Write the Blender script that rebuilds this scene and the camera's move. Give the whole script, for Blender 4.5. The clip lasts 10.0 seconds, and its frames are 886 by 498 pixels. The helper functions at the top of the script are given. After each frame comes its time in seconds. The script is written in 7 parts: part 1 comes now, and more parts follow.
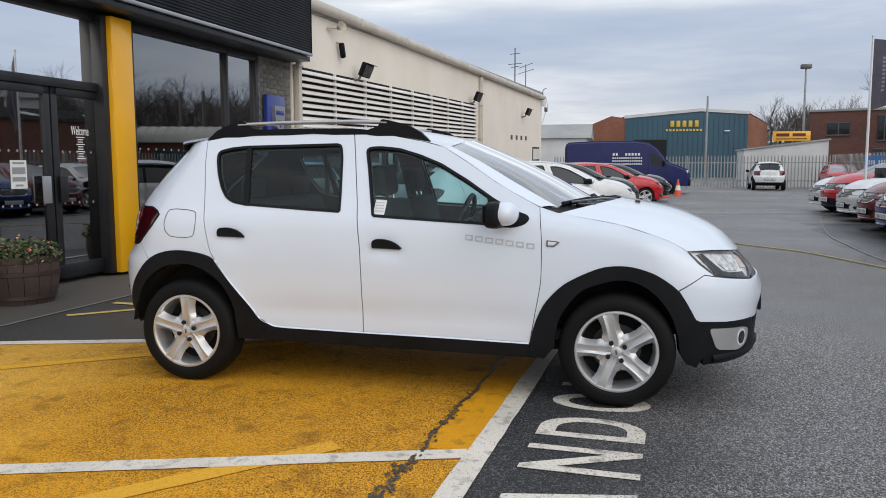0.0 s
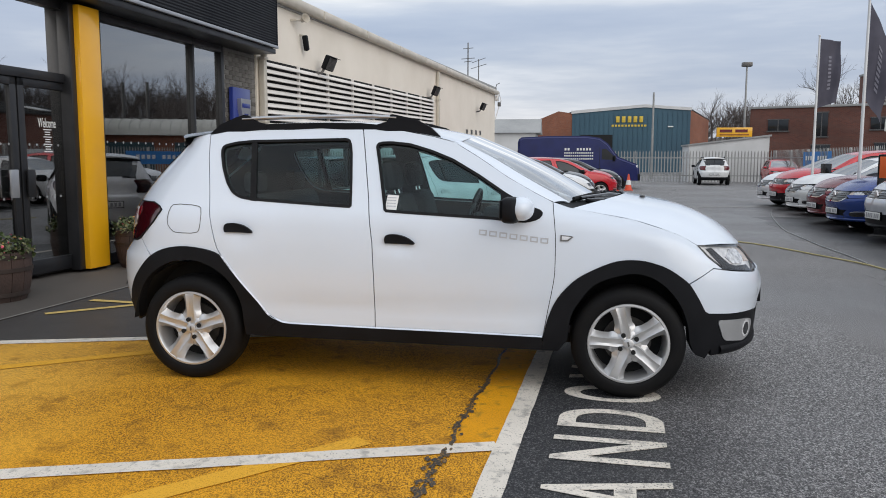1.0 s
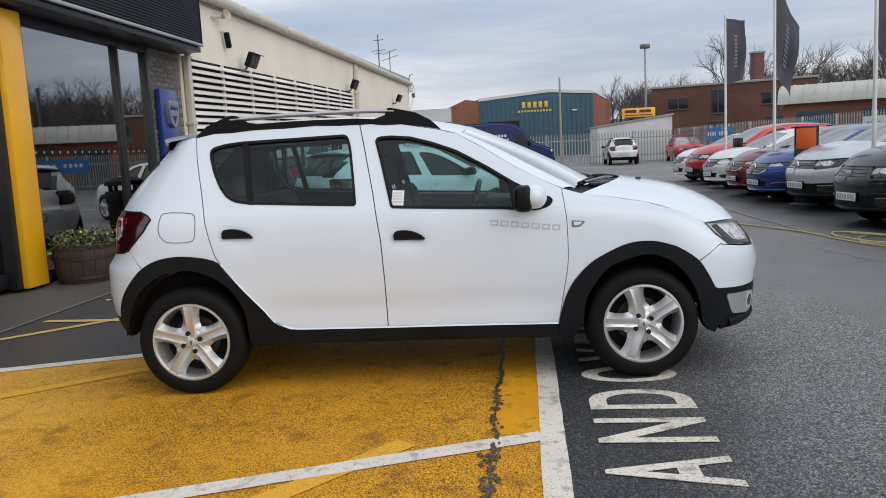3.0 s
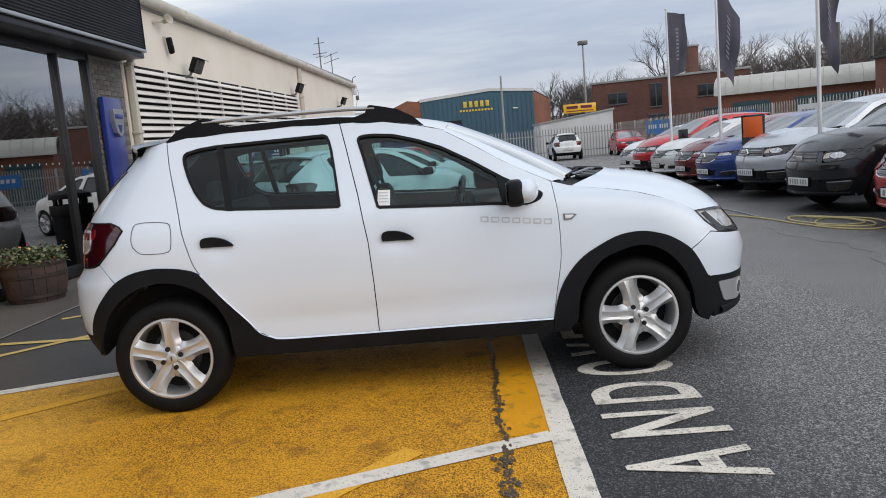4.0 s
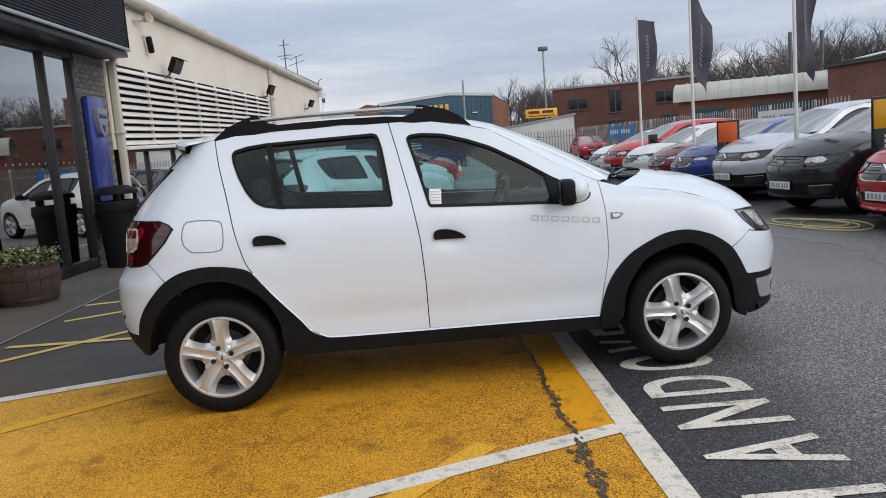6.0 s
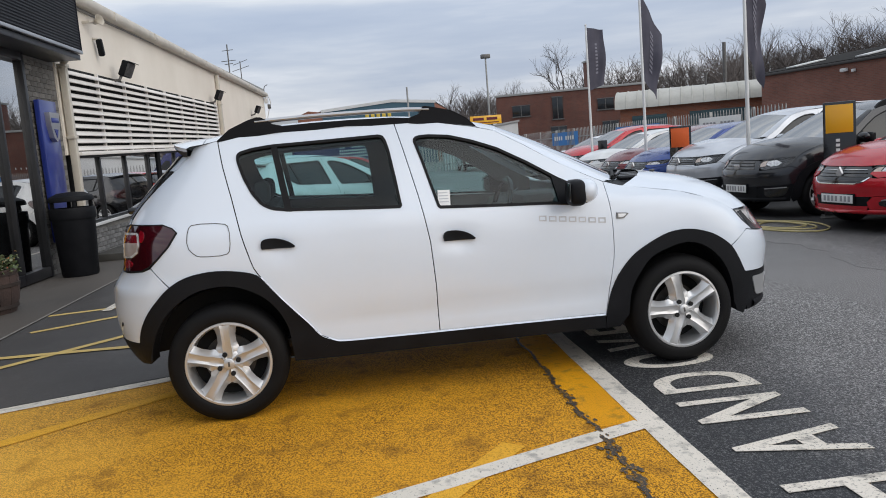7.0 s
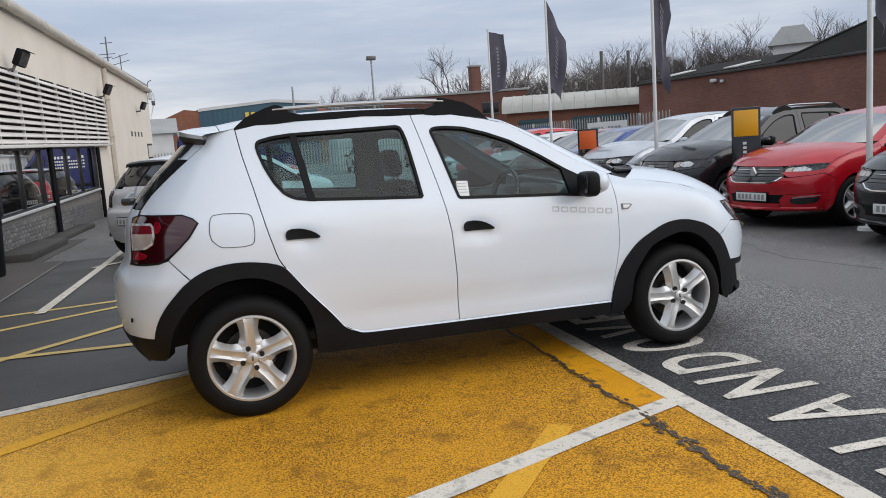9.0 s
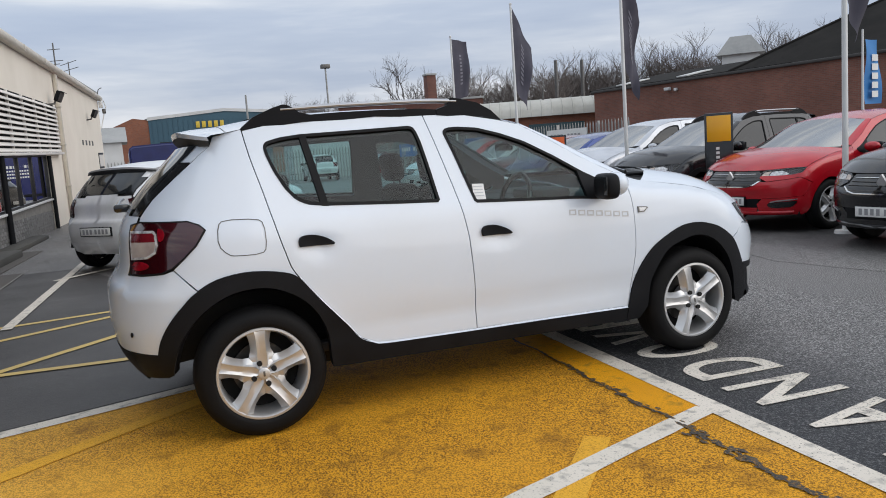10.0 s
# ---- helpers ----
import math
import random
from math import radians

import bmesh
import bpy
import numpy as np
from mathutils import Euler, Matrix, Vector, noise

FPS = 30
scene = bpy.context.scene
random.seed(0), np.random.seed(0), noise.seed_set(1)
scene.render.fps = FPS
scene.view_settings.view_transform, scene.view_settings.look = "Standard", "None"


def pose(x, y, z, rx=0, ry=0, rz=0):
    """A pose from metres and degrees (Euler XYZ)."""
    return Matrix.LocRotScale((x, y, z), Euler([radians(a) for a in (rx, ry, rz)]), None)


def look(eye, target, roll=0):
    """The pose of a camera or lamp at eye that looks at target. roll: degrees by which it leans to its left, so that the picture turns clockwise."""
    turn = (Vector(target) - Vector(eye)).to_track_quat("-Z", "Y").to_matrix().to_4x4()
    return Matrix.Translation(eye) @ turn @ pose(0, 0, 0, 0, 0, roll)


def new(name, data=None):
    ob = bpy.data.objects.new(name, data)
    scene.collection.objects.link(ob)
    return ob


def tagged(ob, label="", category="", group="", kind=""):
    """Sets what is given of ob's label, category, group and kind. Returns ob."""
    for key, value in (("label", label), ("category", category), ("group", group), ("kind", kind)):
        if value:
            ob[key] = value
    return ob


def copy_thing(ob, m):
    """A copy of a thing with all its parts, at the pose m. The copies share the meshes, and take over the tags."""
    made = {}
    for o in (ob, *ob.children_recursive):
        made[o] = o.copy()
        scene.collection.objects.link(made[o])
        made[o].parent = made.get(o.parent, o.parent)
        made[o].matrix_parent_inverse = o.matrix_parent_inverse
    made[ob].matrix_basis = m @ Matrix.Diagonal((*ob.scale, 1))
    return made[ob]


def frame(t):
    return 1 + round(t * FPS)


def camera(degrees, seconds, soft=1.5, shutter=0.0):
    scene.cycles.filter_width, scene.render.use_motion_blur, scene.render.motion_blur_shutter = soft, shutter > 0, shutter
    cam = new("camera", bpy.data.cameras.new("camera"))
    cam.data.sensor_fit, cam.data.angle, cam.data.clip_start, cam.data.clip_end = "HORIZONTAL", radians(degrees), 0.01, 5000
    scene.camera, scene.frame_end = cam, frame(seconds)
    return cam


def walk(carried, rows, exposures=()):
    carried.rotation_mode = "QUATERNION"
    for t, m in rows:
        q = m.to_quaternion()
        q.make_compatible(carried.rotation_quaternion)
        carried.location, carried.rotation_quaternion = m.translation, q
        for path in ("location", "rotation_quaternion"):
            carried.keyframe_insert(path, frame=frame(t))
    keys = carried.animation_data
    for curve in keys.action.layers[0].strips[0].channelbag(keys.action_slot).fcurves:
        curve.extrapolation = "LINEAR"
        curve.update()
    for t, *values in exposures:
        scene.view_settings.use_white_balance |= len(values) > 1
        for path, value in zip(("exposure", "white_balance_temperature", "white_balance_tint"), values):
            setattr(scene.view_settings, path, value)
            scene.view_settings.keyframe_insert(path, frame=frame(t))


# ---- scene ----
cam = camera(59.4, 10.0, soft=.95)
PATH = [
    (0, (2.581, -4.239, 1.321), (2.144, -2.299, 1.111), -0.1),
    (0.5, (2.414, -4.306, 1.334), (2.04, -2.354, 1.113), 0.3),
    (1, (2.21, -4.332, 1.328), (1.909, -2.368, 1.103), 0.1),
    (1.5, (2.013, -4.329, 1.335), (1.771, -2.357, 1.103), -0.6),
    (2, (1.875, -4.345, 1.323), (1.692, -2.367, 1.084), -1.5),
    (2.5, (1.751, -4.333, 1.343), (1.639, -2.351, 1.099), -2.3),
    (3.8, (1.459, -4.229, 1.335), (1.468, -2.246, 1.074), -4.4),
    (4, (1.4, -4.192, 1.331), (1.462, -2.209, 1.074), -4.9),
    (4.5, (1.289, -4.174, 1.343), (1.42, -2.195, 1.086), -5.9),
    (5, (1.169, -4.211, 1.347), (1.279, -2.232, 1.085), -5.8),
    (5.5, (1.037, -4.221, 1.349), (1.167, -2.242, 1.089), -5.1),
    (7, (0.498, -4.145, 1.345), (0.826, -2.187, 1.095), -4.6),
    (7.5, (0.321, -4.088, 1.343), (0.737, -2.148, 1.089), -4.7),
    (8, (0.108, -4.011, 1.331), (0.599, -2.09, 1.074), -4.7),
    (8.5, (-0.107, -4.029, 1.33), (0.441, -2.123, 1.066), -4.5),
    (9, (-0.275, -4.001, 1.339), (0.355, -2.122, 1.073), -3.9),
    (9.5, (-0.388, -3.863, 1.326), (0.302, -2.003, 1.067), -4.2),
    (10, (-0.533, -3.709, 1.323), (0.212, -1.87, 1.071), -4.1),
]
walk(cam, [(t, look(eye, target, roll)) for t, eye, target, roll in PATH], exposures=((0.0, 0.21), (10.0, 0.21)))

# ---- world, sun ----
world = bpy.data.worlds.new("overcast_sky")
scene.world = world
world.use_nodes = True
WN, WL = world.node_tree.nodes, world.node_tree.links
WN.clear()


def wn(kind, **inputs):
    n = WN.new(kind)
    for k, v in inputs.items():
        n.inputs[k.replace("_", " ")].default_value = v
    return n


SUN_EL, SUN_AZ = 26, 135
w_out, w_bg = wn("ShaderNodeOutputWorld"), wn("ShaderNodeBackground", Strength=1.0)
w_sky = WN.new("ShaderNodeTexSky")
w_sky.sky_type, w_sky.sun_disc, w_sky.sun_elevation, w_sky.sun_rotation = "NISHITA", False, radians(SUN_EL), radians(SUN_AZ)
w_sky.air_density, w_sky.dust_density = 1.2, 3.0
w_co, w_map, w_noise, w_noise2 = WN.new("ShaderNodeTexCoord"), WN.new("ShaderNodeMapping"), WN.new("ShaderNodeTexNoise"), WN.new("ShaderNodeTexNoise")
w_map.inputs["Scale"].default_value = (1.0, 1.0, 8.0)
w_noise.inputs["Scale"].default_value, w_noise.inputs["Detail"].default_value, w_noise.inputs["Roughness"].default_value = 1.7, 6, .55
w_noise2.inputs["Scale"].default_value, w_noise2.inputs["Detail"].default_value = .9, 3
w_ramp = WN.new("ShaderNodeValToRGB")
r = w_ramp.color_ramp
r.elements[0].position, r.elements[0].color = .30, (.38, .44, .55, 1)
r.elements[1].position, r.elements[1].color = .72, (.96, .95, .93, 1)
e = r.elements.new(.50)
e.color = (.50, .55, .63, 1)
e = r.elements.new(.60)
e.color = (.64, .67, .71, 1)
# clouds are brighter overhead than at the horizon, as under any overcast sky
w_sep, w_up, w_mul, w_scale = WN.new("ShaderNodeSeparateXYZ"), WN.new("ShaderNodeMapRange"), WN.new("ShaderNodeVectorMath"), WN.new("ShaderNodeVectorMath")
w_up.inputs["From Min"].default_value, w_up.inputs["From Max"].default_value = 0.1, .9
w_up.inputs["To Min"].default_value, w_up.inputs["To Max"].default_value = 1.0, 1.7
w_mix = WN.new("ShaderNodeMix")
w_mix.data_type = "RGBA"
w_mix.inputs["Factor"].default_value = .88
w_scale.operation, w_mul.operation = "SCALE", "SCALE"
w_scale.inputs["Scale"].default_value = 0.10
WL.new(w_co.outputs["Generated"], w_map.inputs["Vector"])
WL.new(w_map.outputs["Vector"], w_noise.inputs["Vector"])
WL.new(w_noise.outputs["Fac"], w_ramp.inputs["Fac"])
WL.new(w_co.outputs["Generated"], w_sep.inputs["Vector"])
WL.new(w_sep.outputs["Z"], w_up.inputs["Value"])
# a blue-grey bank low down, a paler edge above it, warm haze at the very horizon
w_bank, w_tone = WN.new("ShaderNodeValToRGB"), WN.new("ShaderNodeMix")
w_lift = WN.new("ShaderNodeMath")
w_lift.operation, w_lift.inputs[1].default_value = "MULTIPLY_ADD", .10
WL.new(w_noise2.outputs["Fac"], w_lift.inputs[0])
WL.new(w_sep.outputs["Z"], w_lift.inputs[2])
b_ = w_bank.color_ramp
b_.elements[0].position, b_.elements[0].color = .05, (1.02, .97, .93, 1)
b_.elements[1].position, b_.elements[1].color = .50, (1.04, 1.03, 1.01, 1)
for at_, c_ in ((.10, (.94, .94, .97)), (.15, (.86, .89, .97)), (.22, (.90, .93, 1.0)), (.26, (1.12, 1.10, 1.08)), (.33, (1.0, 1.01, 1.03))):
    e = b_.elements.new(at_)
    e.color = (*c_, 1)
w_tone.data_type, w_tone.blend_type = "RGBA", "MULTIPLY"
w_tone.inputs["Factor"].default_value = 1.0
WL.new(w_map.outputs["Vector"], w_noise2.inputs["Vector"])
WL.new(w_lift.outputs[0], w_bank.inputs["Fac"])
WL.new(w_ramp.outputs["Color"], w_tone.inputs["A"])
WL.new(w_bank.outputs["Color"], w_tone.inputs["B"])
WL.new(w_tone.outputs["Result"], w_mul.inputs[0])
WL.new(w_up.outputs["Result"], w_mul.inputs["Scale"])
WL.new(w_sky.outputs["Color"], w_scale.inputs[0])
WL.new(w_scale.outputs["Vector"], w_mix.inputs["A"])
WL.new(w_mul.outputs["Vector"], w_mix.inputs["B"])
WL.new(w_mix.outputs["Result"], w_bg.inputs["Color"])
WL.new(w_bg.outputs["Background"], w_out.inputs["Surface"])

sun = new("sun", bpy.data.lights.new("sun", "SUN"))
sun.data.energy, sun.data.angle, sun.data.color = 1.15, radians(70), (1.0, .96, .91)
sun.matrix_world = look((8.2, -8.2, 5.6), (0, 0, 0))

# ---- materials ----
def material(name, color, rough=.5, metal=0.0, alt=None, scale=8.0, detail=6, bump=0.0, bump_scale=60.0, rough_var=0.0, coat=0.0, low=.35, high=.68, fine=.0, spec=.5):
    """Principled surface whose colour wanders between color and alt at two scales, with fine relief."""
    m = bpy.data.materials.new(name)
    m.use_nodes = True
    N, L = m.node_tree.nodes, m.node_tree.links
    b = N["Principled BSDF"]
    b.inputs["Base Color"].default_value = (*color, 1)
    b.inputs["Roughness"].default_value, b.inputs["Metallic"].default_value = rough, metal
    b.inputs["Coat Weight"].default_value, b.inputs["Coat Roughness"].default_value = coat, .06
    b.inputs["Specular IOR Level"].default_value = spec
    co = N.new("ShaderNodeTexCoord")
    if alt is not None:
        n1, n2, add, ramp, mix = N.new("ShaderNodeTexNoise"), N.new("ShaderNodeTexNoise"), N.new("ShaderNodeMath"), N.new("ShaderNodeMapRange"), N.new("ShaderNodeMix")
        n1.inputs["Scale"].default_value, n1.inputs["Detail"].default_value = scale, detail
        n2.inputs["Scale"].default_value, n2.inputs["Detail"].default_value = scale * 13, 3
        L.new(co.outputs["Object"], n1.inputs["Vector"])
        L.new(co.outputs["Object"], n2.inputs["Vector"])
        add.operation = "MULTIPLY_ADD"
        L.new(n2.outputs["Fac"], add.inputs[0])
        add.inputs[1].default_value = fine
        L.new(n1.outputs["Fac"], add.inputs[2])
        ramp.inputs["From Min"].default_value, ramp.inputs["From Max"].default_value = low + fine / 2, high + fine / 2
        L.new(add.outputs[0], ramp.inputs["Value"])
        mix.data_type = "RGBA"
        mix.inputs["A"].default_value, mix.inputs["B"].default_value = (*color, 1), (*alt, 1)
        L.new(ramp.outputs["Result"], mix.inputs["Factor"])
        L.new(mix.outputs["Result"], b.inputs["Base Color"])
        if rough_var:
            rr = N.new("ShaderNodeMapRange")
            rr.inputs["To Min"].default_value, rr.inputs["To Max"].default_value = rough - rough_var, rough + rough_var
            L.new(n1.outputs["Fac"], rr.inputs["Value"])
            rr.inputs["From Min"].default_value, rr.inputs["From Max"].default_value = .3, .7
            L.new(rr.outputs["Result"], b.inputs["Roughness"])
    if bump:
        nb, bp = N.new("ShaderNodeTexNoise"), N.new("ShaderNodeBump")
        nb.inputs["Scale"].default_value, nb.inputs["Detail"].default_value = bump_scale, 4
        bp.inputs["Strength"].default_value, bp.inputs["Distance"].default_value = bump, .01
        L.new(co.outputs["Object"], nb.inputs["Vector"])
        L.new(nb.outputs["Fac"], bp.inputs["Height"])
        L.new(bp.outputs["Normal"], b.inputs["Normal"])
    return m


def glass_material(name, tint, shine=1.55):
    """Sheet glass: clear or tinted, with the gloss that its angle gives."""
    m = bpy.data.materials.new(name)
    m.use_nodes = True
    N, L = m.node_tree.nodes, m.node_tree.links
    N.remove(N["Principled BSDF"])
    t, g, mix, f = N.new("ShaderNodeBsdfTransparent"), N.new("ShaderNodeBsdfGlossy"), N.new("ShaderNodeMixShader"), N.new("ShaderNodeLayerWeight")
    t.inputs["Color"].default_value, g.inputs["Color"].default_value = (*tint, 1), (1, 1, 1, 1)
    g.inputs["Roughness"].default_value, f.inputs["Blend"].default_value = .015, .5
    steep, lift_, gain = N.new("ShaderNodeMath"), N.new("ShaderNodeMath"), N.new("ShaderNodeMath")
    steep.operation, steep.inputs[1].default_value = "POWER", 5.0
    lift_.operation, lift_.inputs[1].default_value, lift_.inputs[2].default_value = "MULTIPLY_ADD", .944, .056
    gain.operation, gain.inputs[1].default_value, gain.use_clamp = "MULTIPLY", shine, True
    L.new(f.outputs["Facing"], steep.inputs[0])
    L.new(steep.outputs[0], lift_.inputs[0])
    L.new(lift_.outputs[0], gain.inputs[0])
    L.new(gain.outputs[0], mix.inputs["Fac"])
    L.new(t.outputs[0], mix.inputs[1])
    L.new(g.outputs[0], mix.inputs[2])
    L.new(mix.outputs[0], N["Material Output"].inputs["Surface"])
    return m


def road_material(name, color, alt, speck, speck_at, rough, wet, grain=170.0, bump=.5, patch=.5, stain=None, spec=.5, into=None, pale=None):
    """Rolled surfacing: stone grain as colour and relief, wide wet and dry patches, a scatter of dark stones."""
    m = bpy.data.materials.new(name)
    m.use_nodes = True
    N, L = m.node_tree.nodes, m.node_tree.links
    b = N["Principled BSDF"]
    co = N.new("ShaderNodeTexCoord")

    def noise_tex(scale, detail=5, rough_=.55):
        n = N.new("ShaderNodeTexNoise")
        n.inputs["Scale"].default_value, n.inputs["Detail"].default_value, n.inputs["Roughness"].default_value = scale, detail, rough_
        L.new(co.outputs["Object"], n.inputs["Vector"])
        return n

    def ranged(src, a, z, lo=0.0, hi=1.0):
        n = N.new("ShaderNodeMapRange")
        n.inputs["From Min"].default_value, n.inputs["From Max"].default_value = a, z
        n.inputs["To Min"].default_value, n.inputs["To Max"].default_value = lo, hi
        L.new(src, n.inputs["Value"])
        return n.outputs["Result"]

    def mixed(fac, a, c):
        n = N.new("ShaderNodeMix")
        n.data_type = "RGBA"
        L.new(fac, n.inputs["Factor"])
        for s, v in (("A", a), ("B", c)):
            if isinstance(v, tuple):
                n.inputs[s].default_value = (*v, 1)
            else:
                L.new(v, n.inputs[s])
        return n.outputs["Result"]

    b.inputs["Specular IOR Level"].default_value = spec
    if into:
        # the one surfacing wears or darkens into the other across a ragged strip
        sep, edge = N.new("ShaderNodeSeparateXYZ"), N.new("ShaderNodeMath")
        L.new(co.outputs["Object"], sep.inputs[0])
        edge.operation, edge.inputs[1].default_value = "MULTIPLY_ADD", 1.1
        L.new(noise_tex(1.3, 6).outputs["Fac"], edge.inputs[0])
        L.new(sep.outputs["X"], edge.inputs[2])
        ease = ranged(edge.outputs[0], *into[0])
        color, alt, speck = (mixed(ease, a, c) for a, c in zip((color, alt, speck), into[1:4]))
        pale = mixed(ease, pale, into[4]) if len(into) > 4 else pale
    big, mid, small = noise_tex(patch, 5), noise_tex(patch * 9, 6), noise_tex(grain, 5, .74)
    # stones roll in one way under the roller, so the grain runs longer along the bay
    run = N.new("ShaderNodeMapping")
    run.inputs["Scale"].default_value = (1, .72, 1)
    L.new(co.outputs["Object"], run.inputs["Vector"])
    L.new(run.outputs["Vector"], small.inputs["Vector"])
    col = mixed(ranged(big.outputs["Fac"], .38, .66), color, alt)
    if stain is not None:
        col = mixed(ranged(mid.outputs["Fac"], .54, .68, 0, .75), col, stain)
    fleck, worn = N.new("ShaderNodeMath"), noise_tex(patch * 1.7, 4)
    fleck.operation = "MULTIPLY"
    L.new(ranged(small.outputs["Fac"], speck_at, speck_at + .07), fleck.inputs[0])
    L.new(ranged(worn.outputs["Fac"], .36, .60, .50, 1.0), fleck.inputs[1])
    col = mixed(fleck.outputs[0], col, speck)
    if pale is not None:
        col = mixed(ranged(small.outputs["Fac"], .46, .40, 0, .85), col, pale)
    L.new(col, b.inputs["Base Color"])
    wetness = N.new("ShaderNodeMath")
    wetness.operation = "ADD"
    L.new(ranged(big.outputs["Fac"], .36, .64, rough, wet), wetness.inputs[0])
    L.new(ranged(small.outputs["Fac"], .3, .7, -.08, .10), wetness.inputs[1])
    L.new(wetness.outputs[0], b.inputs["Roughness"])
    bp = N.new("ShaderNodeBump")
    bp.inputs["Strength"].default_value, bp.inputs["Distance"].default_value = bump, .006
    L.new(small.outputs["Fac"], bp.inputs["Height"])
    L.new(bp.outputs["Normal"], b.inputs["Normal"])
    return m


M = {}
M["asphalt"] = road_material("asphalt", (.165, .155, .150), (.122, .115, .112), (.014, .014, .014), .500, .66, .34, grain=115, bump=.9, patch=.22, spec=.32, pale=(.60, .58, .56))
M["fresh_asphalt"] = road_material("fresh_asphalt", (.047, .044, .043), (.060, .055, .052), (.105, .100, .096), .60, .6, .42, grain=90, bump=.5, patch=.5)
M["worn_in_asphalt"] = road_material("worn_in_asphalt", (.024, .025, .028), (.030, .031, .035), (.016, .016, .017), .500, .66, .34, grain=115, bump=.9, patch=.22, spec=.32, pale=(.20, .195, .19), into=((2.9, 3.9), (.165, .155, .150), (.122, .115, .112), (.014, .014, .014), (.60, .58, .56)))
M["yellow"] = road_material("yellow_surfacing", (.84, .47, .075), (.80, .42, .05), (.30, .16, .04), .480, .78, .66, grain=150, spec=.22, bump=.6, patch=.55, stain=(.34, .15, .012), into=((-.95, .55), (.82, .385, .020), (.72, .335, .018), (.13, .054, .008)))
M["yellow_faded"] = road_material("faded_yellow_surfacing", (.80, .42, .04), (.74, .38, .03), (.34, .16, .02), .53, .78, .66, grain=170, spec=.22, bump=.5, patch=.7)
M["yellow_strip"] = road_material("bright_yellow_surfacing", (.80, .36, .006), (.72, .31, .006), (.20, .095, .010), .53, .78, .66, grain=170, spec=.22, bump=.5, patch=1.4, stain=(.30, .17, .02))
M["paving"] = road_material("paving_concrete", (.098, .086, .075), (.070, .062, .054), (.050, .045, .040), .62, .75, .6, grain=120, bump=.4, patch=.7)
M["dark_concrete"] = road_material("dark_concrete", (.075, .07, .06), (.05, .047, .042), (.035, .033, .03), .6, .8, .7, grain=110, bump=.4, patch=1.2)
# damp ground under the car row; the cars' shade is in this colour too
M["damp"] = road_material("damp_shaded_asphalt", (.165, .155, .150), (.122, .115, .112), (.014, .014, .014), .500, .66, .34, grain=115, bump=.9, patch=.22, spec=.32, pale=(.60, .58, .56), into=((6.4, 7.8), (.019, .019, .020), (.027, .026, .027), (.014, .014, .014), (.11, .108, .105)))
M["road_paint"] = road_material("white_road_paint", (.74, .675, .585), (.65, .595, .51), (.10, .095, .09), .575, .7, .55, grain=95, spec=.3, bump=.4, patch=1.6, stain=(.30, .28, .25))
M["letter_paint"] = road_material("worn_letter_paint", (.74, .675, .585), (.65, .595, .51), (.05, .05, .05), .545, .7, .55, grain=80, spec=.3, bump=.4, patch=1.1, stain=(.14, .13, .12))
M["yellow_paint"] = road_material("yellow_road_paint", (.66, .47, .15), (.57, .40, .13), (.2, .17, .1), .64, .6, .5, grain=110, bump=.35, patch=1.6)
M["tar"] = road_material("tar_seam", (.028, .025, .022), (.045, .038, .03), (.40, .20, .02), .53, .6, .5, grain=90, bump=.6, patch=3.0)
M["white_paint"] = material("white_car_paint", (.655, .71, .785), .22, coat=.6, alt=(.64, .69, .755), scale=2.2, fine=.1)
M["black_plastic"] = material("black_plastic", (.0066, .0071, .0086), .52, spec=.13, alt=(.010, .0105, .0125), scale=5, bump=.12, bump_scale=260, rough_var=.06)
M["gloss_black"] = material("gloss_black", (.008, .008, .009), .16, alt=(.012, .012, .013), scale=6, coat=.3)
M["seal"] = material("rubber_seal", (.008, .008, .009), .6, alt=(.012, .012, .012), scale=12, spec=.15)
# grey that puts the shade under the spoiler into its colour
M["underside_shade"] = material("spoiler_shade_grey", (.06, .062, .066), .5, alt=(.05, .052, .055), scale=5)
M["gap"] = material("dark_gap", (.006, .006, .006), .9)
M["tyre"] = material("tyre_rubber", (.0052, .0052, .0060), .62, spec=.14, alt=(.0085, .0082, .008), scale=9, bump=.15, bump_scale=120, rough_var=.08)
M["alloy"] = material("silver_alloy", (.60, .60, .60), .33, .65, alt=(.53, .53, .53), scale=9, rough_var=.06)
M["chrome"] = material("bright_metal", (.78, .78, .78), .12, 1.0, alt=(.7, .7, .7), scale=6)
M["rail_silver"] = material("satin_silver", (.50, .50, .51), .34, .8, alt=(.42, .42, .43), scale=5)
M["steel"] = material("dull_steel", (.16, .155, .15), .45, .7, alt=(.09, .085, .08), scale=14)
M["brake"] = material("brake_disc", (.10, .095, .09), .45, .7, alt=(.06, .055, .05), scale=18)
M["trim"] = material("grey_interior", (.045, .046, .05), .75, alt=(.06, .06, .065), scale=6, bump=.1, bump_scale=200)
M["seat"] = material("seat_fabric", (.026, .027, .030), .9, alt=(.036, .036, .040), scale=24)
M["lining"] = material("roof_lining", (.42, .41, .39), .9, alt=(.36, .35, .34), scale=8)
M["red_lens"] = material("red_lamp_lens", (.13, .003, .006), .1, alt=(.08, .002, .004), scale=3, coat=.7)
M["bright_red_lens"] = material("bright_red_lens", (.36, .006, .018), .1, alt=(.16, .004, .010), scale=22, coat=.7)
M["mid_red_lens"] = material("mid_red_lens", (.20, .012, .02), .1, alt=(.12, .01, .016), scale=14, coat=.7)
